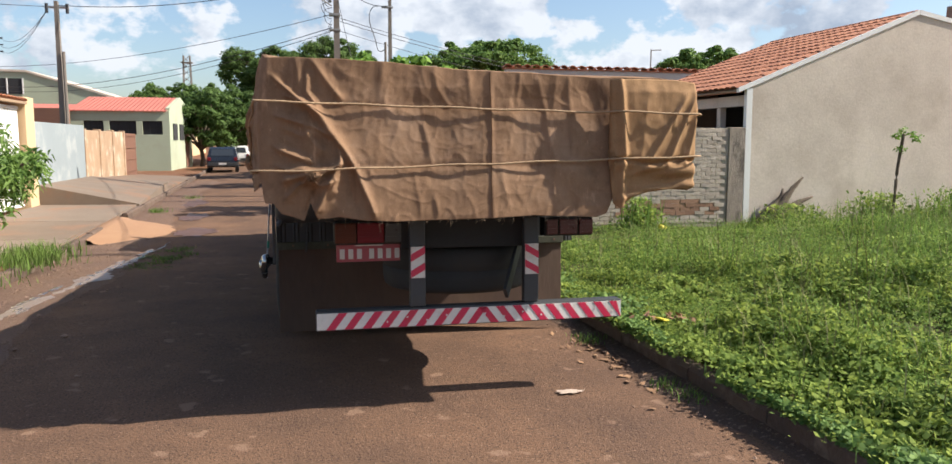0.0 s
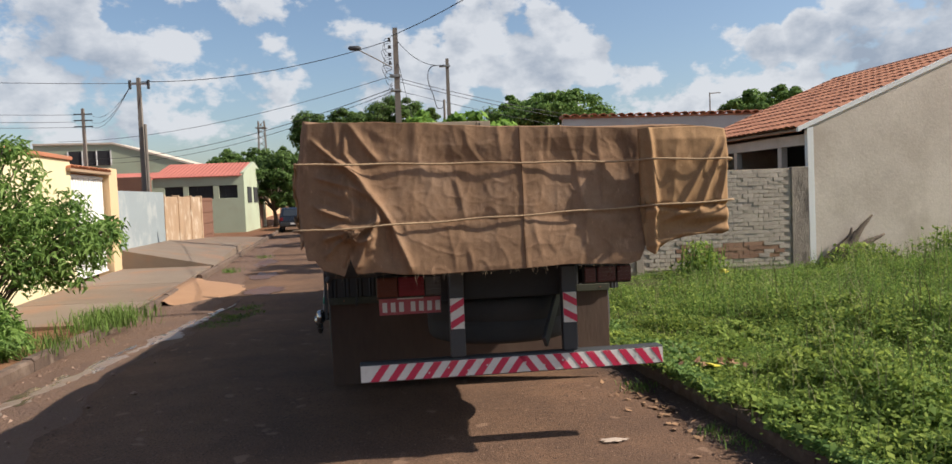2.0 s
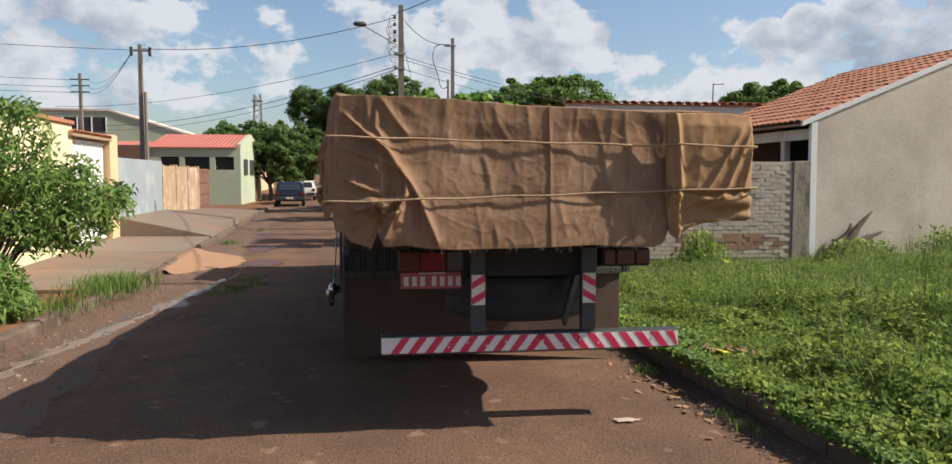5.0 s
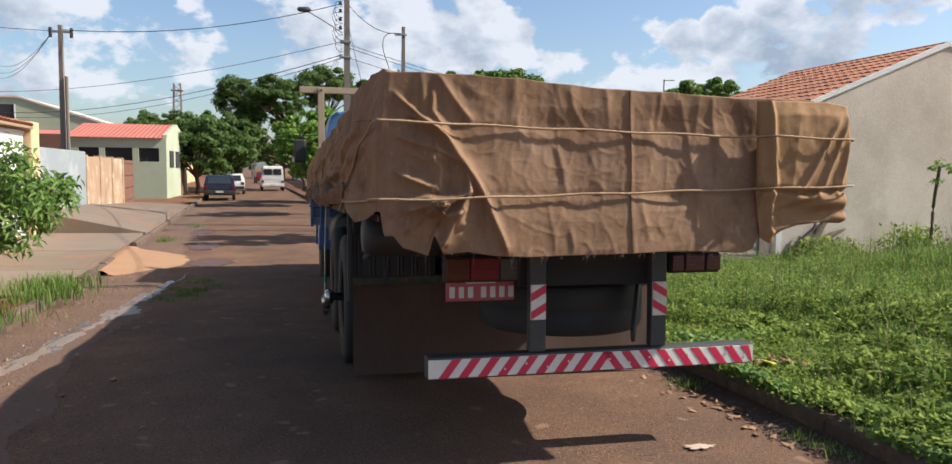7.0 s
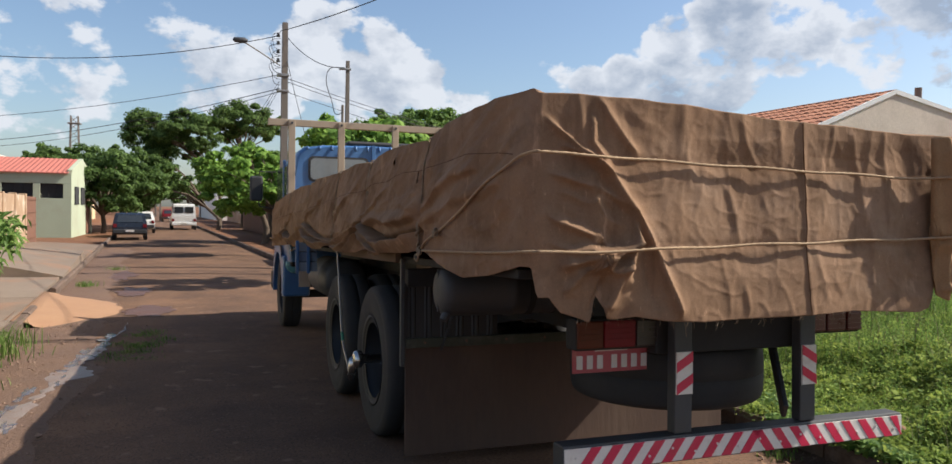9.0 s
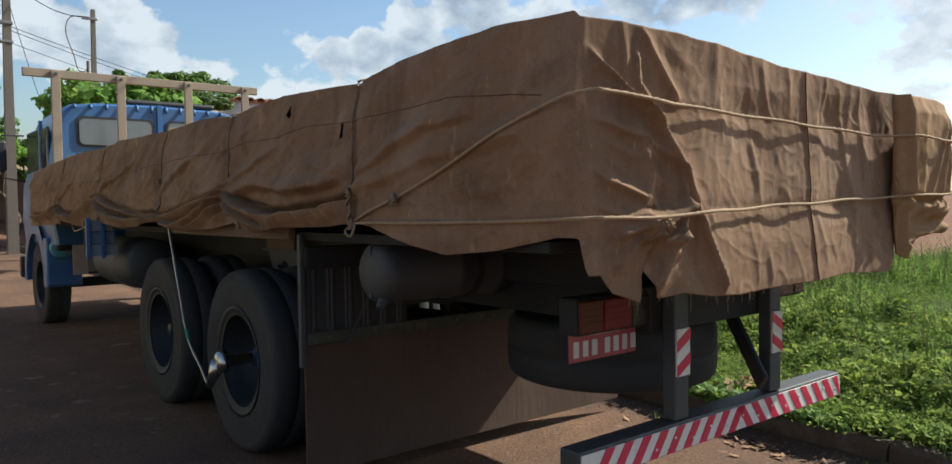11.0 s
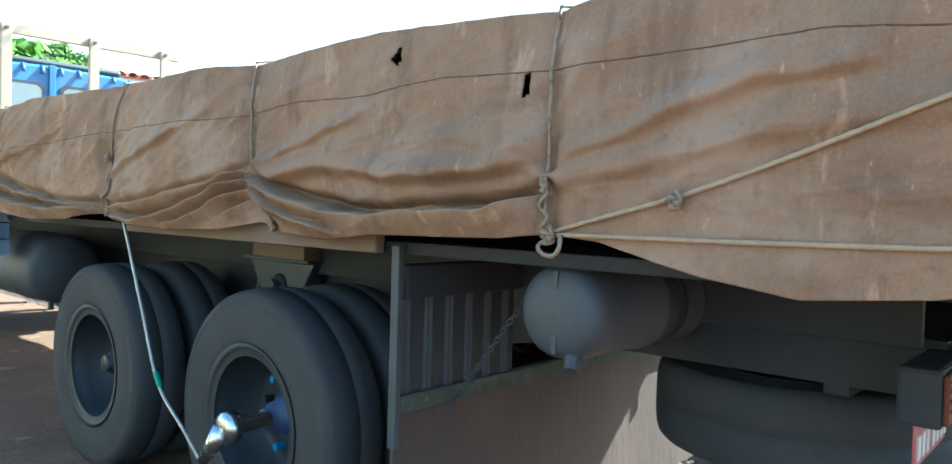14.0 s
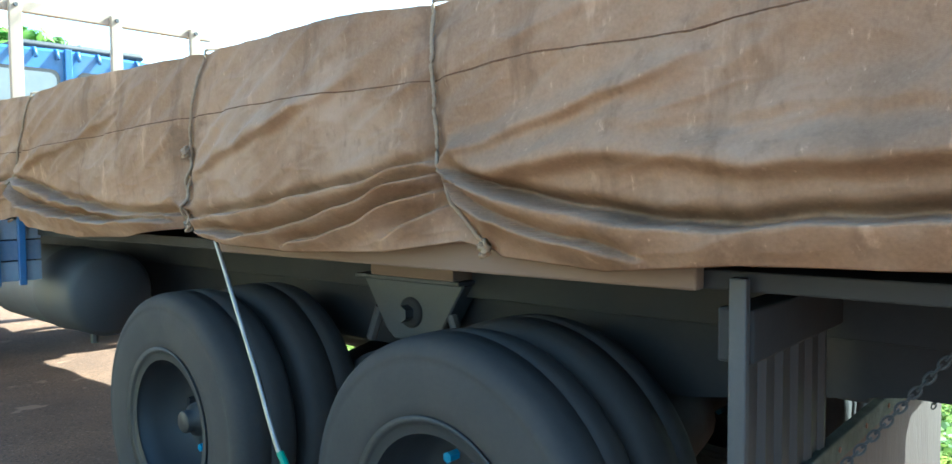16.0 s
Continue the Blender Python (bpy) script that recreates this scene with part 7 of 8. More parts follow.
for k in range(14):
    z0 = 1.2 * k
    w = 1.0 - 0.45 * k / 14
    part("brace", cyl((-22 - w, 149, z0), (-22 + w, 149, z0 + 1.2), 0.05, seg=5), M_POLE, mast)
    part("brace", cyl((-22 + w, 149, z0), (-22 - w, 149, z0 + 1.2), 0.05, seg=5), M_POLE, mast)
part("platform", box((-23, 149, 15.6), (-21, 151, 15.75)), M_POLE, mast)


def wire(a, b, drop, r=0.014, label="black overhead wire between poles"):
    ob = mesh_object("overhead_wire", tube(sag(a, b, drop, 18), r * 0.65, 5), M_WIRE, True)
    return tagged(ob, label, "wire", "overhead wires")


A, B, C0, C1 = (-8.6, 26.6, 5.85), (-0.12, 24.0, 6.62), (1.35, 21.7, 5.42), (-17, 45, 6.9)
wire(A, B, 0.35, 0.018)
wire((-0.1, 24.0, 6.75), (6.0, 6.0, 7.6), 0.5, 0.02)
wire((0.1, 24.05, 6.6), C0, 0.25, 0.016)
wire((-0.1, 24.05, 5.5), (-16.5, 40.0, 5.0), 0.5)
wire((-0.1, 24.05, 5.1), (-16.9, 45.0, 4.4), 0.6, 0.018)
wire((-0.1, 24.05, 5.0), (-17.0, 45.0, 4.2), 0.7)
wire((0.1, 24.0, 5.4), (14.0, 30.0, 3.9), 0.35)
wire((0.1, 24.0, 5.3), (14.0, 30.0, 3.7), 0.35)
wire((0.1, 24.0, 5.0), (14.0, 31.0, 3.4), 0.3, 0.012)
for dx in (0.2, 0.4, 0.6):
    wire((-0.12, 24.0, 5.0 + dx * 0.5), (-1.0 - dx, 30.0, 3.0), 0.1, 0.010)
wire((0.1, 24.0, 5.9), (0.6, 22.8, 3.2), 0.05, 0.014)
for k, z0 in enumerate((6.9, 6.5, 6.2)):
    wire((-17.4, 45, z0), (-40, 30, z0 + 1.0), 0.6, 0.02)
    wire((-16.6, 45, z0), (-8.9, 26.6, 5.7), 0.5, 0.012)
wire((-8.9, 26.6, 5.8), (-30, 20, 7.0), 0.5)
# tangle of service drops on the tall pole
for k in range(7):
    z0 = 6.7 - 0.17 * k
    ob = mesh_object("service_loop", tube(smooth_points([(-0.1, 23.95, z0), (-0.32 - 0.05 * (k % 3), 23.9, z0 - 0.1), (-0.28, 23.9, z0 - 0.45), (-0.1, 23.95, z0 - 0.5)], 0.08), 0.008, 4), M_WIRE, True)
    tagged(ob, "loose black service cable loop on the pole", "wire", "overhead wires")


# ---- trees and plants ----
rng = np.random.default_rng(7)


def leaves_mesh(name, centres, normals, sizes, aspect, mat, droop=0.0):
    """Many small leaves, each a bent diamond of two faces."""
    n = len(centres)
    nrm = normals / np.maximum(np.linalg.norm(normals, axis=1, keepdims=True), 1e-6)
    rv = rng.normal(size=(n, 3))
    a = np.cross(nrm, rv)
    a /= np.maximum(np.linalg.norm(a, axis=1, keepdims=True), 1e-6)
    b = np.cross(nrm, a)
    L = sizes[:, None] * 0.5
    W = L * aspect
    tip = centres + a * L
    tail = centres - a * L
    tip[:, 2] -= droop * sizes
    lft = centres + b * W - nrm * W * 0.25
    rgt = centres - b * W - nrm * W * 0.25
    verts = np.stack([tail, rgt, tip, lft], 1).reshape(-1, 3)
    me = bpy.data.meshes.new(name)
    me.vertices.add(4 * n)
    me.vertices.foreach_set("co", verts.ravel())
    me.loops.add(6 * n)
    base = np.arange(n)[:, None] * 4
    idx = np.concatenate([base + np.array([0, 1, 2]), base + np.array([0, 2, 3])], 1).ravel()
    me.loops.foreach_set("vertex_index", idx)
    me.polygons.add(2 * n)
    me.polygons.foreach_set("loop_start", np.arange(0, 6 * n, 3))
    me.polygons.foreach_set("loop_total", np.full(2 * n, 3))
    me.update(calc_edges=True)
    me.validate()
    me.materials.append(mat)
    return me


def crown_points(clumps, per):
    """Leaf places on the shells of clumps (x, y, z, rx, rz), with their outward directions."""
    P, Nn = [], []
    for cx, cy, cz, rx, rz in clumps:
        d = rng.normal(size=(per, 3))
        d /= np.linalg.norm(d, axis=1, keepdims=True)
        rad = rng.uniform(0.3, 1.15, size=(per, 1)) ** 0.7
        p = d * rad * np.array([rx, rx, rz]) + np.array([cx, cy, cz])
        P.append(p)
        Nn.append(d + np.array([0, 0, 0.7]) + rng.normal(scale=0.5, size=(per, 3)))
    return np.concatenate(P), np.concatenate(Nn)


def tree(x, y, top, spread, bottom, label, mat, trunk_x=None, clumps=34, per=260, leaf=0.30, flat=0.55, trunk_r=0.16, z0=None):
    tx = x if trunk_x is None else trunk_x
    z0 = lie(y) - 0.05 if z0 is None else z0
    ob = thing("tree", label, "tree", group="street trees")
    fork = z0 + (bottom - z0) * 0.8 + 0.3
    bm = bmesh.new()
    trunk = smooth_points([(tx, y, z0), (tx + 0.1, y, z0 + (fork - z0) * 0.5), (tx + (x - tx) * 0.2, y + 0.1, fork)], 0.4)
    for k in range(len(trunk) - 1):
        f = k / len(trunk)
        add_cyl(bm, trunk[k], trunk[k + 1], trunk_r * (1 - 0.35 * f), trunk_r * (1 - 0.35 * (k + 1) / len(trunk)), 9, False)
    C = []
    mid, half = (top + bottom) / 2, (top - bottom) / 2
    clumps = int(clumps * 2.6)
    per = int(per * 0.62)
    for k in range(clumps):
        a = rnd(0, 2 * math.pi)
        r = spread * math.sqrt(random.random())
        hz = math.sqrt(max(0.05, 1 - (r / spread) ** 2))
        z = mid + half * hz * rnd(-0.9, 0.95) + half * 0.12 * rnd(-1, 1)
        s = spread * rnd(0.07, 0.24)
        C.append((x + r * math.cos(a), y + r * math.sin(a), z, s, s * flat))
    for c in C[::6]:
        end = Vector(c[:3])
        st = Vector(trunk[-1])
        midp = st.lerp(end, 0.5) + Vector((0, 0, 0.12 * (end - st).length))
        pts = smooth_points([st, midp, end], 0.6)
        for k in range(len(pts) - 1):
            f = k / len(pts)
            add_cyl(bm, pts[k], pts[k + 1], trunk_r * 0.5 * (1 - 0.8 * f), trunk_r * 0.5 * (1 - 0.8 * (k + 1) / len(pts)), 6, False)
    part("trunk", bm, M_BARK, ob, smooth=True)
    P, Nn = crown_points(C, per)
    cr = new("crown", leaves_mesh("crown", P, Nn, rng.uniform(0.6, 1.2, len(P)) * leaf, 0.55, mat))
    under(cr, ob)
    return ob


tree(-4.0, 62, 9.2, 3.2, 4.9, "broad dark green street tree arching over the road", M_LEAF_DARK, trunk_x=-0.6, clumps=46, per=520, leaf=0.23)
tree(-4.6, 59, 5.3, 2.0, 1.6, "dark green street tree with drooping lower branches", M_LEAF_DARK, trunk_x=-0.8, clumps=22, per=260, leaf=0.3)
tree(1.3, 66, 10.0, 3.4, 6.8, "dark flat-topped street tree", M_LEAF_DARK, clumps=36, per=460, leaf=0.24)
tree(-0.4, 37, 4.9, 1.9, 1.6, "light green street tree in fresh leaf", M_LEAF_LIGHT, trunk_x=0.6, clumps=40, per=240, leaf=0.26)
tree(1.2, 41, 4.6, 2.0, 1.4, "mid-green street tree beside the wall", M_LEAF_MID, clumps=36, per=240, leaf=0.26)
tree(1.3, 19.0, 3.95, 1.5, 2.3, "young almond tree with large light green leaves", M_LEAF_LIGHT, trunk_x=1.9, clumps=26, per=110, leaf=0.24, trunk_r=0.09)
tree(-0.6, 30.0, 3.6, 1.6, 1.2, "leafy light green street tree", M_LEAF_LIGHT, trunk_x=0.9, clumps=30, per=200, leaf=0.22, trunk_r=0.1)
tree(8.6, 40, 7.1, 3.2, 4.0, "dark flat-topped tree behind the white house", M_LEAF_MID, clumps=64, per=330, leaf=0.22)
tree(21.4, 40, 7.1, 2.3, 4.6, "dark tree behind the tile roof", M_LEAF_MID, clumps=26, per=240, leaf=0.26)
for tx, ty, tt, sp in ((-7.4, 50, 4.9, 2.4), (-6.7, 54, 5.4, 2.6), (-6.4, 60, 5.4, 2.7), (-6.6, 68, 5.8, 2.9), (-9.6, 52, 5.5, 2.5)):
    tree(tx, ty, tt, sp, 0.9, "dense dark green pavement tree", M_LEAF_DARK, clumps=44, per=240, leaf=0.26)
tree(-13.5, 72, 6.6, 2.4, 3.5, "far green tree behind the shop", M_LEAF_MID, clumps=22, per=200, leaf=0.3)
for tx, ty in ((-3, 140), (3, 150), (-9, 150), (-14, 160), (8, 140)):
    tree(tx, ty, 6.5, 4.5, 1.5, "far tree at the end of the street", M_LEAF_DARK, clumps=26, per=120, leaf=0.6)

# leafy shrub on the near left pavement
shrub = thing("shrub", "leafy green shrub with drooping narrow leaves on the pavement", "shrub")
bm = bmesh.new()
SC = []
SX, SY = -5.75, 9.2
for k in range(96):
    x = rnd(-6.7, -4.1)
    top = 2.62 if x < -5.3 else 2.62 - 1.05 * (x + 5.3) / 1.2 - 0.12
    low = 0.5 if x < -5.2 else 0.86
    y = SY + rnd(-0.75, 0.75) * (1 - 0.45 * max(0.0, x + 5.3) / 1.2)
    z = low + (top - low) * random.random() ** 0.8
    if x > -5.0 and random.random() < 0.3:
        continue
    SC.append((x, y, z + lie(SY), 0.25, 0.19))
    st, en = Vector((SX + rnd(-0.1, 0.1), SY + rnd(-0.1, 0.1), lie(SY))), Vector(SC[-1][:3])
    add_tube(bm, smooth_points([st, st.lerp(en, 0.5) + Vector((0, 0, 0.35)), en], 0.15), 0.009, 5)
for k in range(46):
    a, q = rnd(0, 2 * math.pi), 0.62 * math.sqrt(random.random())
    x, y = -5.3 + 1.1 * q * math.cos(a), 8.05 + q * math.sin(a)
    SC.append((x, y, lie(y) + 0.12 + 0.62 * random.random() * (1 - (q / 0.75) ** 2), 0.20, 0.16))
part("stem", bm, M_BARK, shrub, smooth=True)
P, Nn = crown_points(SC, 120)
under(new("crown", leaves_mesh("crown", P, Nn + np.array([0, 0, 0.5]), rng.uniform(0.07, 0.13, len(P)), 0.30, M_LEAF_SHRUB, 0.5)), shrub)


def blades(name, pos, heights, mat, lean=0.35, width=0.006):
    """Grass blades: each a tapering strip that bends over."""
    n = len(pos)
    a = rng.uniform(0, 2 * np.pi, n)
    side = np.stack([np.cos(a), np.sin(a), np.zeros(n)], 1) * (width * (0.6 + heights / 0.3))[:, None]
    d = np.stack([-np.sin(a), np.cos(a), np.zeros(n)], 1) * (heights * lean * rng.uniform(0.2, 1.6, n))[:, None]
    up = np.zeros((n, 3))
    up[:, 2] = heights
    v = np.stack([pos - side, pos + side, pos + d * 0.35 + up * 0.6 - side * 0.7, pos + d * 0.35 + up * 0.6 + side * 0.7, pos + d + up * 0.97], 1).reshape(-1, 3)
    me = bpy.data.meshes.new(name)
    me.vertices.add(5 * n)
    me.vertices.foreach_set("co", v.ravel())
    base = np.arange(n)[:, None] * 5
    idx = np.concatenate([base + np.array(q) for q in ([0, 1, 3], [0, 3, 2], [2, 3, 4])], 1).ravel()
    me.loops.add(9 * n)
    me.loops.foreach_set("vertex_index", idx)
    me.polygons.add(3 * n)
    me.polygons.foreach_set("loop_start", np.arange(0, 9 * n, 3))
    me.polygons.foreach_set("loop_total", np.full(3 * n, 3))
    me.update(calc_edges=True)
    me.validate()
    me.materials.append(mat)
    return new(name, me)


LIE = np.vectorize(lie)


def lot_height(X, Y):
    return LIE(Y) + 0.13


def growth(X, Y):
    """How tall the weeds stand over the lot, in metres."""
    g = np.array([noise.noise(Vector((x * 0.55, y * 0.55, 4.4))) + 0.5 * noise.noise(Vector((x * 1.6, y * 1.6, 8.1))) + 0.55 * noise.noise(Vector((x * 4.2, y * 4.2, 1.7))) for x, y in zip(X, Y)])
    edge = np.clip((X + 0.055 * Y - U_RIGHT - 0.1) / 0.9, 0.28, 1)
    low = 1 - 0.55 * np.clip((Y - 7.5) / 2.2, 0, 1) * np.clip((8.0 - X) / 1.3, 0, 1)
    return np.clip(0.15 + 0.38 * g + 0.016 * np.clip(X - 3, 0, 7), 0.03, 0.65) * edge * low


def scatter(n, x0, x1, y0, y1):
    X, Y = rng.uniform(x0, x1, n), rng.uniform(y0, y1, n)
    keep = X + 0.055 * Y > U_RIGHT + 0.09 + 0.07 * rng.normal(size=n)
    return X[keep], Y[keep]


def weed_layer(n, x0, x1, y0, y1, size, mat, name, label, lo=0.1):
    X, Y = scatter(n // 9, x0, x1, y0, y1)
    H = growth(X, Y)
    k = 9
    ax = rng.normal(scale=0.055, size=(len(X), k))
    ay = rng.normal(scale=0.055, size=(len(X), k))
    t = rng.uniform(lo, 1.0, size=(len(X), k)) ** 0.8
    P = np.stack([(X[:, None] + ax * (1.3 - 0.5 * t)), (Y[:, None] + ay * (1.3 - 0.5 * t)), lot_height(X, Y)[:, None] + H[:, None] * t], -1).reshape(-1, 3)
    Nn = rng.normal(scale=0.55, size=P.shape) + np.array([0, 0, 1.0])
    ob = new(name, leaves_mesh(name, P, Nn, rng.uniform(0.55, 1.3, len(P)) * size, 0.62, mat, 0.1))
    return tagged(ob, label, "weeds", kind="stuff")


weed_layer(230000, 1.4, 6.5, 1.0, 7.0, 0.031, M_WEED, "weeds", "broad-leaved green weeds covering the lot")
weed_layer(150000, 1.2, 13.0, 6.0, 12.85, 0.042, M_WEED, "weeds", "green weeds further back on the lot")
weed_layer(40000, 1.4, 9.0, -5.0, 1.1, 0.05, M_WEED, "weeds", "green weeds at the lot's near end")
weed_layer(26000, 1.4, 5.5, 1.2, 6.5, 0.066, M_WEED, "broad_weeds", "larger-leaved weeds growing among the low ones", 0.55)
n = 15000
V = rng.uniform(1.4, 8.0, n)
U = U_RIGHT + 0.02 + np.abs(rng.normal(scale=0.22, size=n))
patch = np.array([noise.noise(Vector((u * 2.2, v * 1.5, 6.6))) for u, v in zip(U, V)])
keep = patch + 0.5 * (U - U_RIGHT) > 0.04 + 0.12 * rng.random(n)
U, V, patch = U[keep], V[keep], patch[keep]
P = np.stack([U - 0.055 * V, V, LIE(V) + 0.135 + 0.10 * rng.random(len(U)) * np.clip(patch + 0.4, 0.2, 1) - 0.4 * np.clip(U_RIGHT + 0.06 - U, 0, 1)], 1)
tagged(new("creeper", leaves_mesh("creeper", P, rng.normal(scale=0.4, size=P.shape) + np.array([-0.25, -0.2, 1.0]), rng.uniform(0.03, 0.062, len(P)), 0.8, M_CREEPER, 0.15)), "round-leaved creeping weed trailing over the kerb", "weeds", kind="stuff")
X, Y = scatter(100000, 1.4, 12.5, 1.2, 12.85)
H = growth(X, Y) * rng.uniform(0.5, 1.25, len(X)) + 0.03
tagged(blades("grass", np.stack([X, Y, lot_height(X, Y)], 1), H, M_GRASS, 0.45, 0.0035), "tall green grass among the weeds", "grass", kind="stuff")
X, Y = scatter(4500, 1.6, 12.5, 1.2, 12.8)
H = growth(X, Y) * 1.6 + 0.10
tagged(blades("dry_stalks", np.stack([X, Y, lot_height(X, Y)], 1), H, M_STRAW, 0.3, 0.002), "dry straw-coloured stalks among the weeds", "grass", kind="stuff")
# flowering stalks with small leaves standing above the rest
X, Y = scatter(3600, 1.9, 12.5, 1.5, 12.6)
hh = growth(X, Y) * 1.5 + 0.14
P = np.concatenate([np.stack([X + rng.normal(scale=0.03, size=len(X)), Y + rng.normal(scale=0.03, size=len(X)), lot_height(X, Y) + hh * t], 1) for t in np.linspace(0.35, 1.0, 14)])
tagged(new("weed_stalks", leaves_mesh("weed_stalks", P, rng.normal(scale=0.8, size=P.shape) + np.array([0, 0, 0.5]), rng.uniform(0.014, 0.034, len(P)), 0.4, M_GRASS, 0.2)), "thin-leaved stalks standing above the weeds", "weeds", kind="stuff")
X, Y = scatter(1300, 2.2, 12.5, 1.5, 12.6)
hh = growth(X, Y) * 1.55 + 0.16
P = np.concatenate([np.stack([X + rng.normal(scale=0.012, size=len(X)), Y + rng.normal(scale=0.012, size=len(X)), lot_height(X, Y) + hh * t], 1) for t in np.linspace(0.72, 1.0, 8)])
tagged(new("seed_heads", leaves_mesh("seed_heads", P, rng.normal(scale=0.8, size=P.shape), rng.uniform(0.010, 0.022, len(P)), 0.35, M_STRAW, 0.2)), "brown seed heads of tall grass over the weeds", "grass", kind="stuff")
# taller clumps against the walls
for cx, cy, r, h, n in ((4.84, 12.1, 0.5, 0.70, 900), (8.1, 12.35, 0.8, 0.52, 1100), (9.87, 12.15, 0.8, 0.75, 1300), (11.0, 11.4, 0.9, 0.85, 1300)):
    cl = thing("weed_clump", "taller leafy weed clump by the walls", "weeds", group="weed clumps")
    X, Y = cx + rng.normal(scale=r * 0.5, size=n), cy + rng.normal(scale=r * 0.35, size=n)
    Y = np.minimum(Y, 12.9)
    t = rng.uniform(0.05, 1, n)
    hh = h * np.exp(-((X - cx) / r) ** 2)
    P = np.stack([X, Y, LIE(Y) + 0.1 + hh * t], 1)
    under(new("leaves", leaves_mesh("clump_leaves", P, rng.normal(scale=0.6, size=P.shape) + np.array([0, -0.3, 0.8]), rng.uniform(0.05, 0.11, n), 0.5, M_WEED, 0.1)), cl)
    m = 60
    under(blades("stalk_tuft", np.stack([cx + rng.normal(scale=r * 0.4, size=m), np.minimum(cy + rng.normal(scale=r * 0.3, size=m), 12.85), np.full(m, lie(cy) + 0.1)], 1), h * rng.uniform(0.6, 1.15, m), M_GRASS, 0.2), cl)["kind"] = "stuff"


M_TUFT = material("gutter_grass", (0.17, 0.26, 0.062), (0.09, 0.14, 0.035), rough=0.8, scale=0.7, fine_scale=5, bump=0.0, island=1.2, leaf=0.35, spec=0.15)


def tuft(cx, cy, r, h, n, z, label="loose grass tuft growing in the gutter"):
    X, Y = cx + rng.normal(scale=r * 0.5, size=n), cy + rng.normal(scale=r * 0.6, size=n)
    ob = blades("grass_tuft", np.stack([X, Y, np.full(n, z)], 1), h * rng.uniform(0.4, 1.1, n), M_TUFT, 0.6, 0.005)
    return tagged(ob, label, "grass", kind="stuff")


tuft(-4.6, 10.2, 0.5, 0.22, 480, lie(10) + 0.1, "tall grass tuft beside the shrub")
tuft(-4.75, 11.2, 0.5, 0.22, 600, lie(11) + 0.1, "tall grass tuft beside the shrub")
tuft(-4.6, 8.4, 0.5, 0.17, 380, lie(8) + 0.1, "tall grass tuft beside the shrub")
for k in range(16):
    tuft(-3.05 + rnd(-0.32, 0.28), 11.3 + rnd(-1.1, 1.2), 0.16, 0.05, 90, lie(11) - 0.005, "low grass patch growing in the road")
tuft(1.30, 3.95, 0.12, 0.07, 90, lie(4) - 0.01)
tuft(1.36, 3.7, 0.10, 0.07, 60, lie(4) - 0.01)
tuft(1.22, 5.15, 0.14, 0.07, 90, lie(5) - 0.01)
tuft(-4.6, 19.5, 0.25, 0.15, 150, lie(19))
tuft(-4.4, 24.0, 0.25, 0.12, 120, lie(24))
# slender sapling beside the gable
sap = thing("sapling", "slender bare-stemmed sapling by the gable wall", "tree")
sb = Vector((9.85, 11.8, lie(12) + 0.08))
part("stem", tube(smooth_points([sb, sb + Vector((0.05, 0, 0.6)), sb + Vector((0.12, 0.05, 1.2)), sb + Vector((0.16, 0.0, 1.86))], 0.1), 0.03, 7), M_BARK, sap, smooth=True)
P, Nn = crown_points([(sb.x + 0.16 + dx, sb.y, sb.z + 1.82 + dz, 0.12, 0.08) for dx, dz in ((0, 0.1), (-0.15, 0), (0.18, 0.02), (0.3, -0.03), (-0.05, -0.25))], 26)
under(new("leaves", leaves_mesh("sapling_leaves", P, Nn, rng.uniform(0.05, 0.11, len(P)), 0.5, M_LEAF_LIGHT)), sap)
# dead stump leaning on the gable wall
for dx, hgt in ((0.0, 1.05), (-0.22, 0.8), (0.12, 0.62)):
    st = Vector((7.86 + dx, 12.80, lie(12.8) + 0.15))
    pts = smooth_points([st, st + Vector((0.28, 0.02, hgt * 0.32)), st + Vector((0.55, 0.07, hgt * 0.63)), st + Vector((0.85 + dx, 0.10, hgt * 0.9))], 0.1)
    bm = taper(pts, 0.15, 0.018)
    tagged(mesh_object("dead_branch", bm, M_BARK, True), "grey dead branch leaning on the gable wall", "branch", "dead branches")
# loose stones and clods along both edges of the road
M_STONE = material("loose_stone", (0.26, 0.17, 0.12), (0.13, 0.08, 0.055), rough=0.95, island=1.0, bump=0.3, bump_dist=0.004)
n = 900
U = np.where(rng.random(n) < 0.87, -3.9 + np.abs(rng.normal(scale=0.55, size=n)), 1.62 - np.abs(rng.normal(scale=0.25, size=n)))
V = rng.uniform(1.0, 16.0, n)
cen = np.array([street(u, v, road_height(u) + 0.012) for u, v in zip(U, V)])
dirs = np.array([(1, 0, 0), (-1, 0, 0), (0, 1, 0), (0, -1, 0), (0, 0, 0.7), (0, 0, -0.6)], float)
rad = rng.uniform(0.006, 0.02, n) * np.where(rng.random(n) < 0.06, 1.9, 1)
sv = (cen[:, None, :] + dirs[None] * rad[:, None, None] * rng.uniform(0.6, 1.3, (n, 6, 1))).reshape(-1, 3)
sf = [tuple(6 * k + q for q in t) for k in range(n) for t in ((0, 2, 4), (2, 1, 4), (1, 3, 4), (3, 0, 4), (2, 0, 5), (1, 2, 5), (3, 1, 5), (0, 3, 5))]
tagged(array_object("gravel", sv, sf, M_STONE), "loose stones and clods scattered on the road's edges", "gravel", kind="stuff")
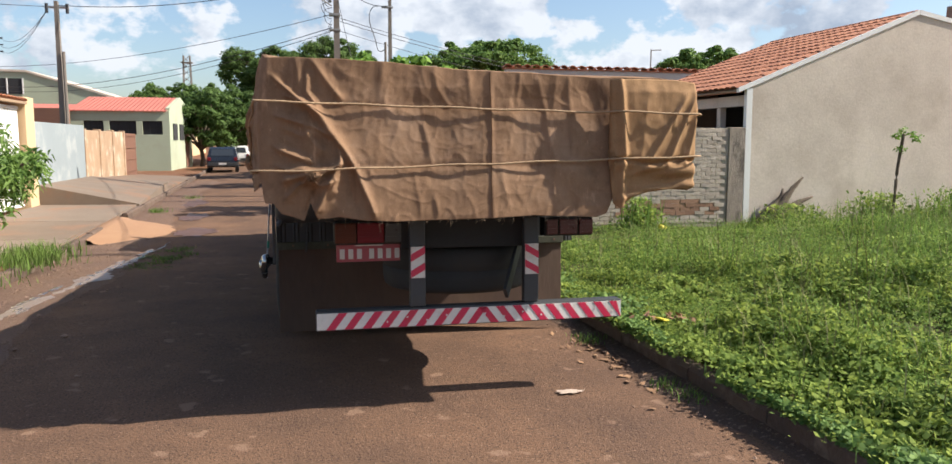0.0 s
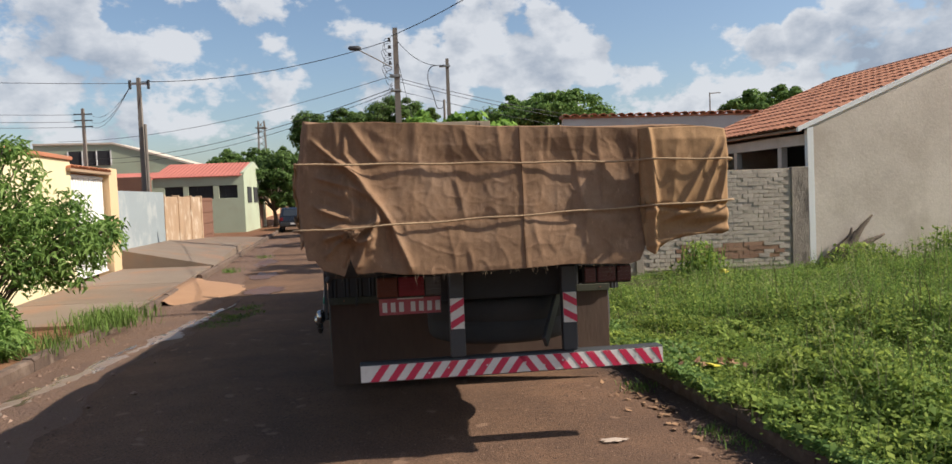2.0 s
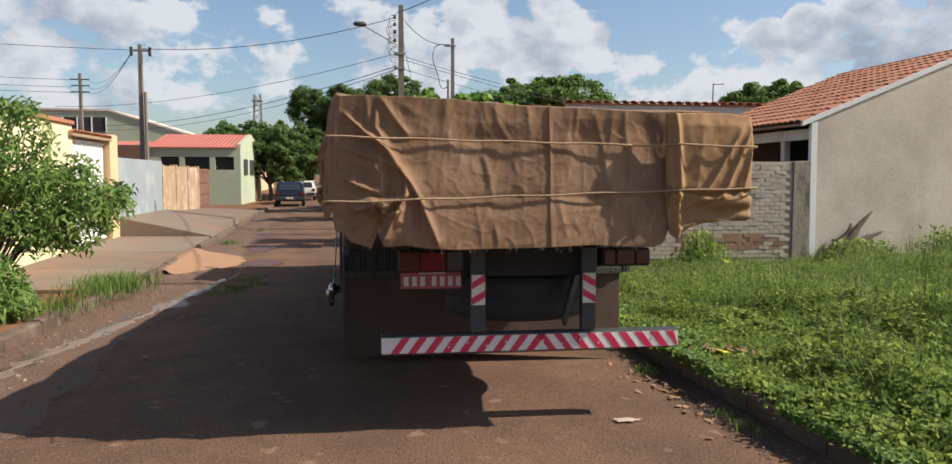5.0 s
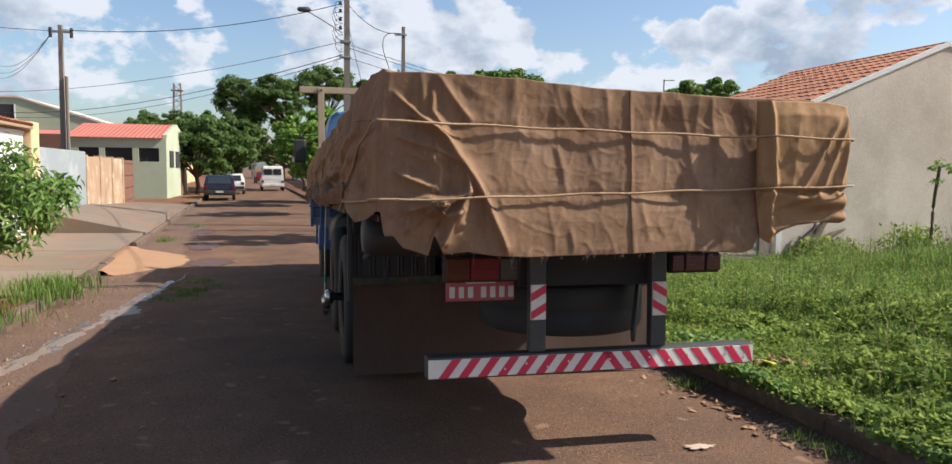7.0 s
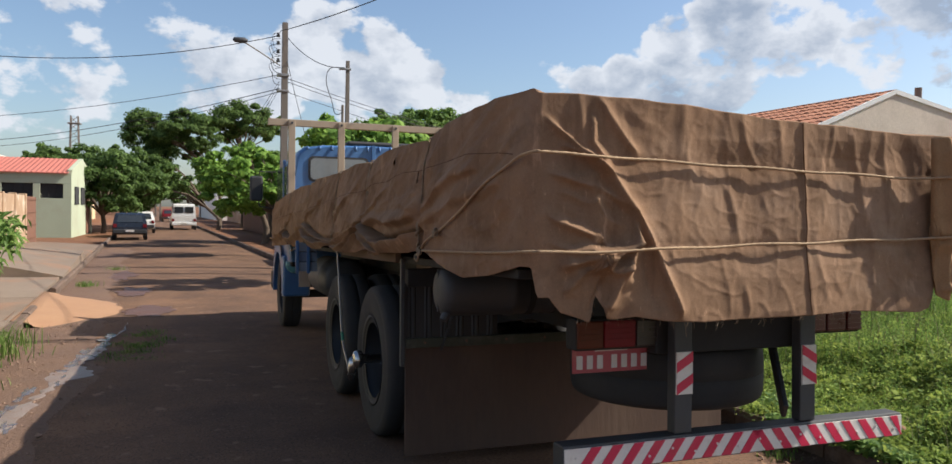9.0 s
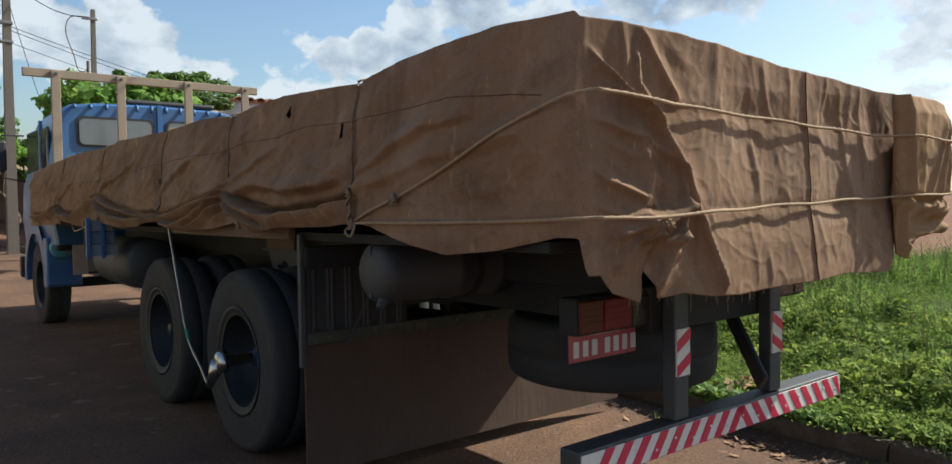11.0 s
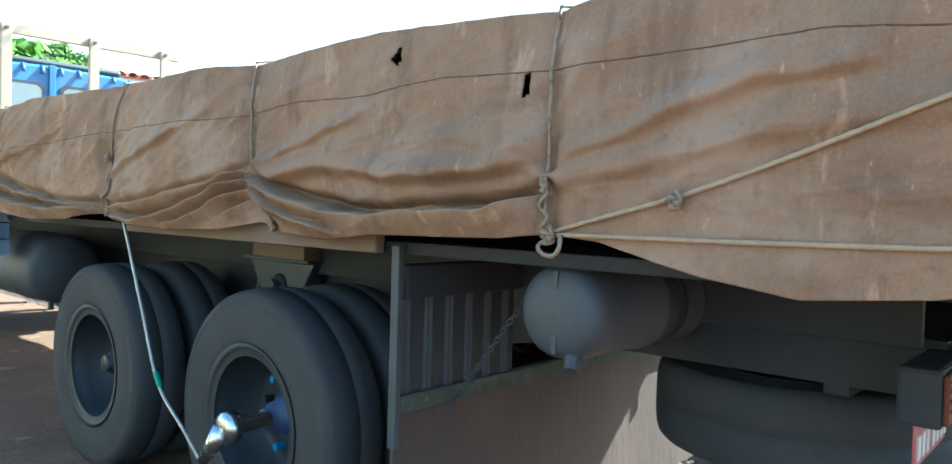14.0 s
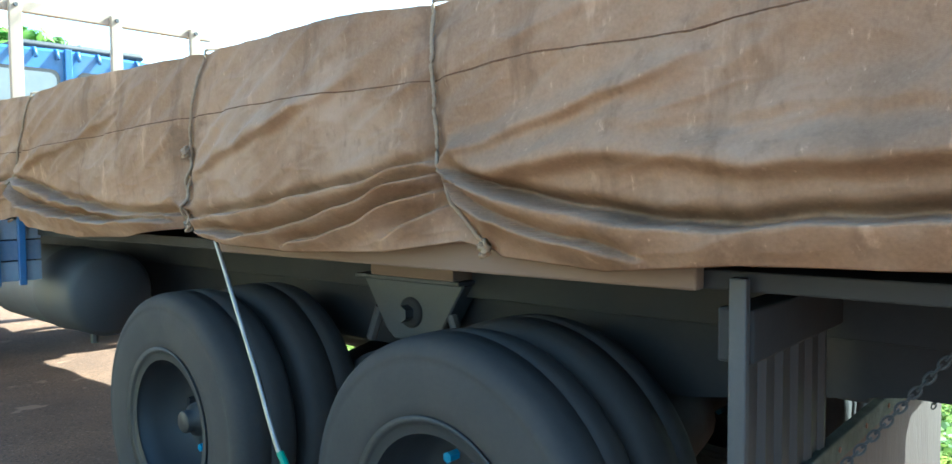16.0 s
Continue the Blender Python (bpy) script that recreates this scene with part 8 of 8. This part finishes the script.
# litter along the kerb
lit = mesh_object("plastic_bag", box((-0.09, -0.06, 0), (0.09, 0.06, 0.1), 0.04), M_LITTER, True)
lit.matrix_basis = pose(5.12, 11.8, lie(12) + 0.22, 10, 20, 30)
tagged(lit, "crumpled yellow plastic bag in the weeds", "litter")
lit2 = mesh_object("plastic_scrap", box((-0.06, -0.04, 0), (0.06, 0.04, 0.015), 0.006), M_LITTER)
lit2.matrix_basis = pose(1.75, 4.96, lie(5) + 0.185, 8, 14, 40)
tagged(lit2, "yellow plastic scrap in the weeds", "litter")
M_DRYLEAF = material("dry_leaf", (0.33, 0.19, 0.10), (0.2, 0.11, 0.06), rough=0.9, bump=0.1, objrand=0.6)
dl = leaves_mesh("dry_leaf", np.zeros((1, 3)), np.array([[0.1, 0, 1.0]]), np.array([0.075]), 0.5, M_DRYLEAF)
for k in range(60):
    u = 1.55 - abs(rng.normal(scale=0.16))
    y = rng.normal(4.6, 0.35) if k < 52 else rng.uniform(2.0, 9.0)
    ob = new("dry_leaf", dl)
    ob.matrix_basis = pose(u - 0.055 * y, y, lie(y) + road_height(u) + 0.008, rnd(-20, 20), rnd(-20, 20), rnd(0, 360))
    tagged(ob, "curled dry brown leaf on the asphalt", "leaf", "dry leaves by the kerb")
for k in range(34):
    cx = 1.66 if k % 2 else 1.95
    x, y = cx + rng.normal(scale=0.06), 5.05 + rng.normal(scale=0.07)
    ob = new("dry_leaf", dl)
    ob.matrix_basis = pose(x, y, lie(y) + 0.165 + 0.05 * random.random(), rnd(-50, 50), rnd(-50, 50), rnd(0, 360))
    tagged(ob, "curled dry brown leaf heaped on the weeds", "leaf", "dry leaves by the kerb")

# ---- vehicles down the street ----


def car(x, y, yaw, label, paint, length=3.9, width=1.62, height=1.40, van=False):
    """A parked car from body sections, with glass, lamps, wheels and a bumper."""
    ob = thing("parked_car", label, "van" if van else "car", Matrix.Translation((x, y, lie(y) - 0.01)) @ pose(0, 0, 0, 0, 0, yaw), "parked vehicles")
    w = width / 2
    if van:
        prof = [(0, 0.35), (0, 1.0), (0.08, height - 0.12), (0.25, height), (length * 0.72, height), (length * 0.86, 1.15), (length, 0.95), (length, 0.35)]
    else:
        prof = [(0, 0.30), (-0.03, 0.62), (0.05, 0.88), (0.45, height - 0.10), (0.75, height), (length * 0.52, height - 0.02), (length * 0.70, 0.92), (length * 0.96, 0.78), (length, 0.55), (length, 0.30)]
    bm = bmesh.new()
    L = []
    for sx, inset in ((-1, 0.0), (1, 0.0)):
        L.append([bm.verts.new((sx * (w - (0.13 if z > 1.0 else 0.0)), yy, z)) for yy, z in prof])
    n = len(prof)
    bm.faces.new(L[0])
    bm.faces.new(L[1][::-1])
    for k in range(n):
        bm.faces.new((L[0][k], L[0][(k + 1) % n], L[1][(k + 1) % n], L[1][k]))
    bmesh.ops.recalc_face_normals(bm, faces=bm.faces)
    bmesh.ops.bevel(bm, geom=bm.edges[:], offset=0.04, segments=2, affect="EDGES")
    part("body", bm, paint, ob, smooth=False)
    if van:
        for s in (-1, 1):
            part("rear_window", box((s * 0.06 if s > 0 else -w + 0.22, -0.0, 1.28), (w - 0.22 if s > 0 else -0.06, 0.05, height - 0.22), 0.01), M_GLASS, ob)
    else:
        bm = bmesh.new()
        q = [(-w + 0.2, 0.09, 0.92), (w - 0.2, 0.09, 0.92), (w - 0.26, 0.42, height - 0.13), (-w + 0.26, 0.42, height - 0.13)]
        f = bm.faces.new([bm.verts.new(Vector(p) + Vector((0, -0.025, 0.01))) for p in q])
        e = bmesh.ops.extrude_face_region(bm, geom=[f])
        bmesh.ops.translate(bm, verts=[vv for vv in e["geom"] if isinstance(vv, bmesh.types.BMVert)], vec=(0, 0.02, -0.008))
        bmesh.ops.recalc_face_normals(bm, faces=bm.faces)
        part("rear_window", bm, M_GLASS, ob)
    for s in (-1, 1):
        part("side_window", box((s * (w - 0.10) - 0.02, 0.8, 0.98 if not van else 1.25), (s * (w - 0.10) + 0.02, length * 0.58, height - 0.14), 0.01), M_GLASS, ob)
        part("tail_lamp", box((s * (w - 0.12) - 0.09, -0.035, 0.66), (s * (w - 0.12) + 0.09, 0.02, 0.84), 0.01), M_LENSRED, ob)
        for yy in (0.65, length - 0.75):
            part("wheel", cyl((s * (w - 0.16), yy, 0.29), (s * (w + 0.01), yy, 0.29), 0.29, seg=24), M_TYRE, ob)
    part("bumper", box((-w + 0.03, -0.10, 0.36), (w - 0.03, 0.04, 0.56), 0.03), M_RUBBER if not van else paint, ob)
    part("plate", box((-0.2, -0.115, 0.44), (0.2, -0.10, 0.55)), M_PLATETEXT, ob)
    return ob


car(-5.45, 43.2, 4, "dark hatchback parked by the kerb", M_CARDARK)
car(-5.55, 53.5, 3, "white saloon parked further along", M_CARWHITE)
car(-3.1, 61.4, 3, "white panel van with two rear windows", M_CARWHITE, 4.6, 1.75, 1.95, True)
car(-4.9, 92, 3, "small far car at the street's end", M_LENSRED)
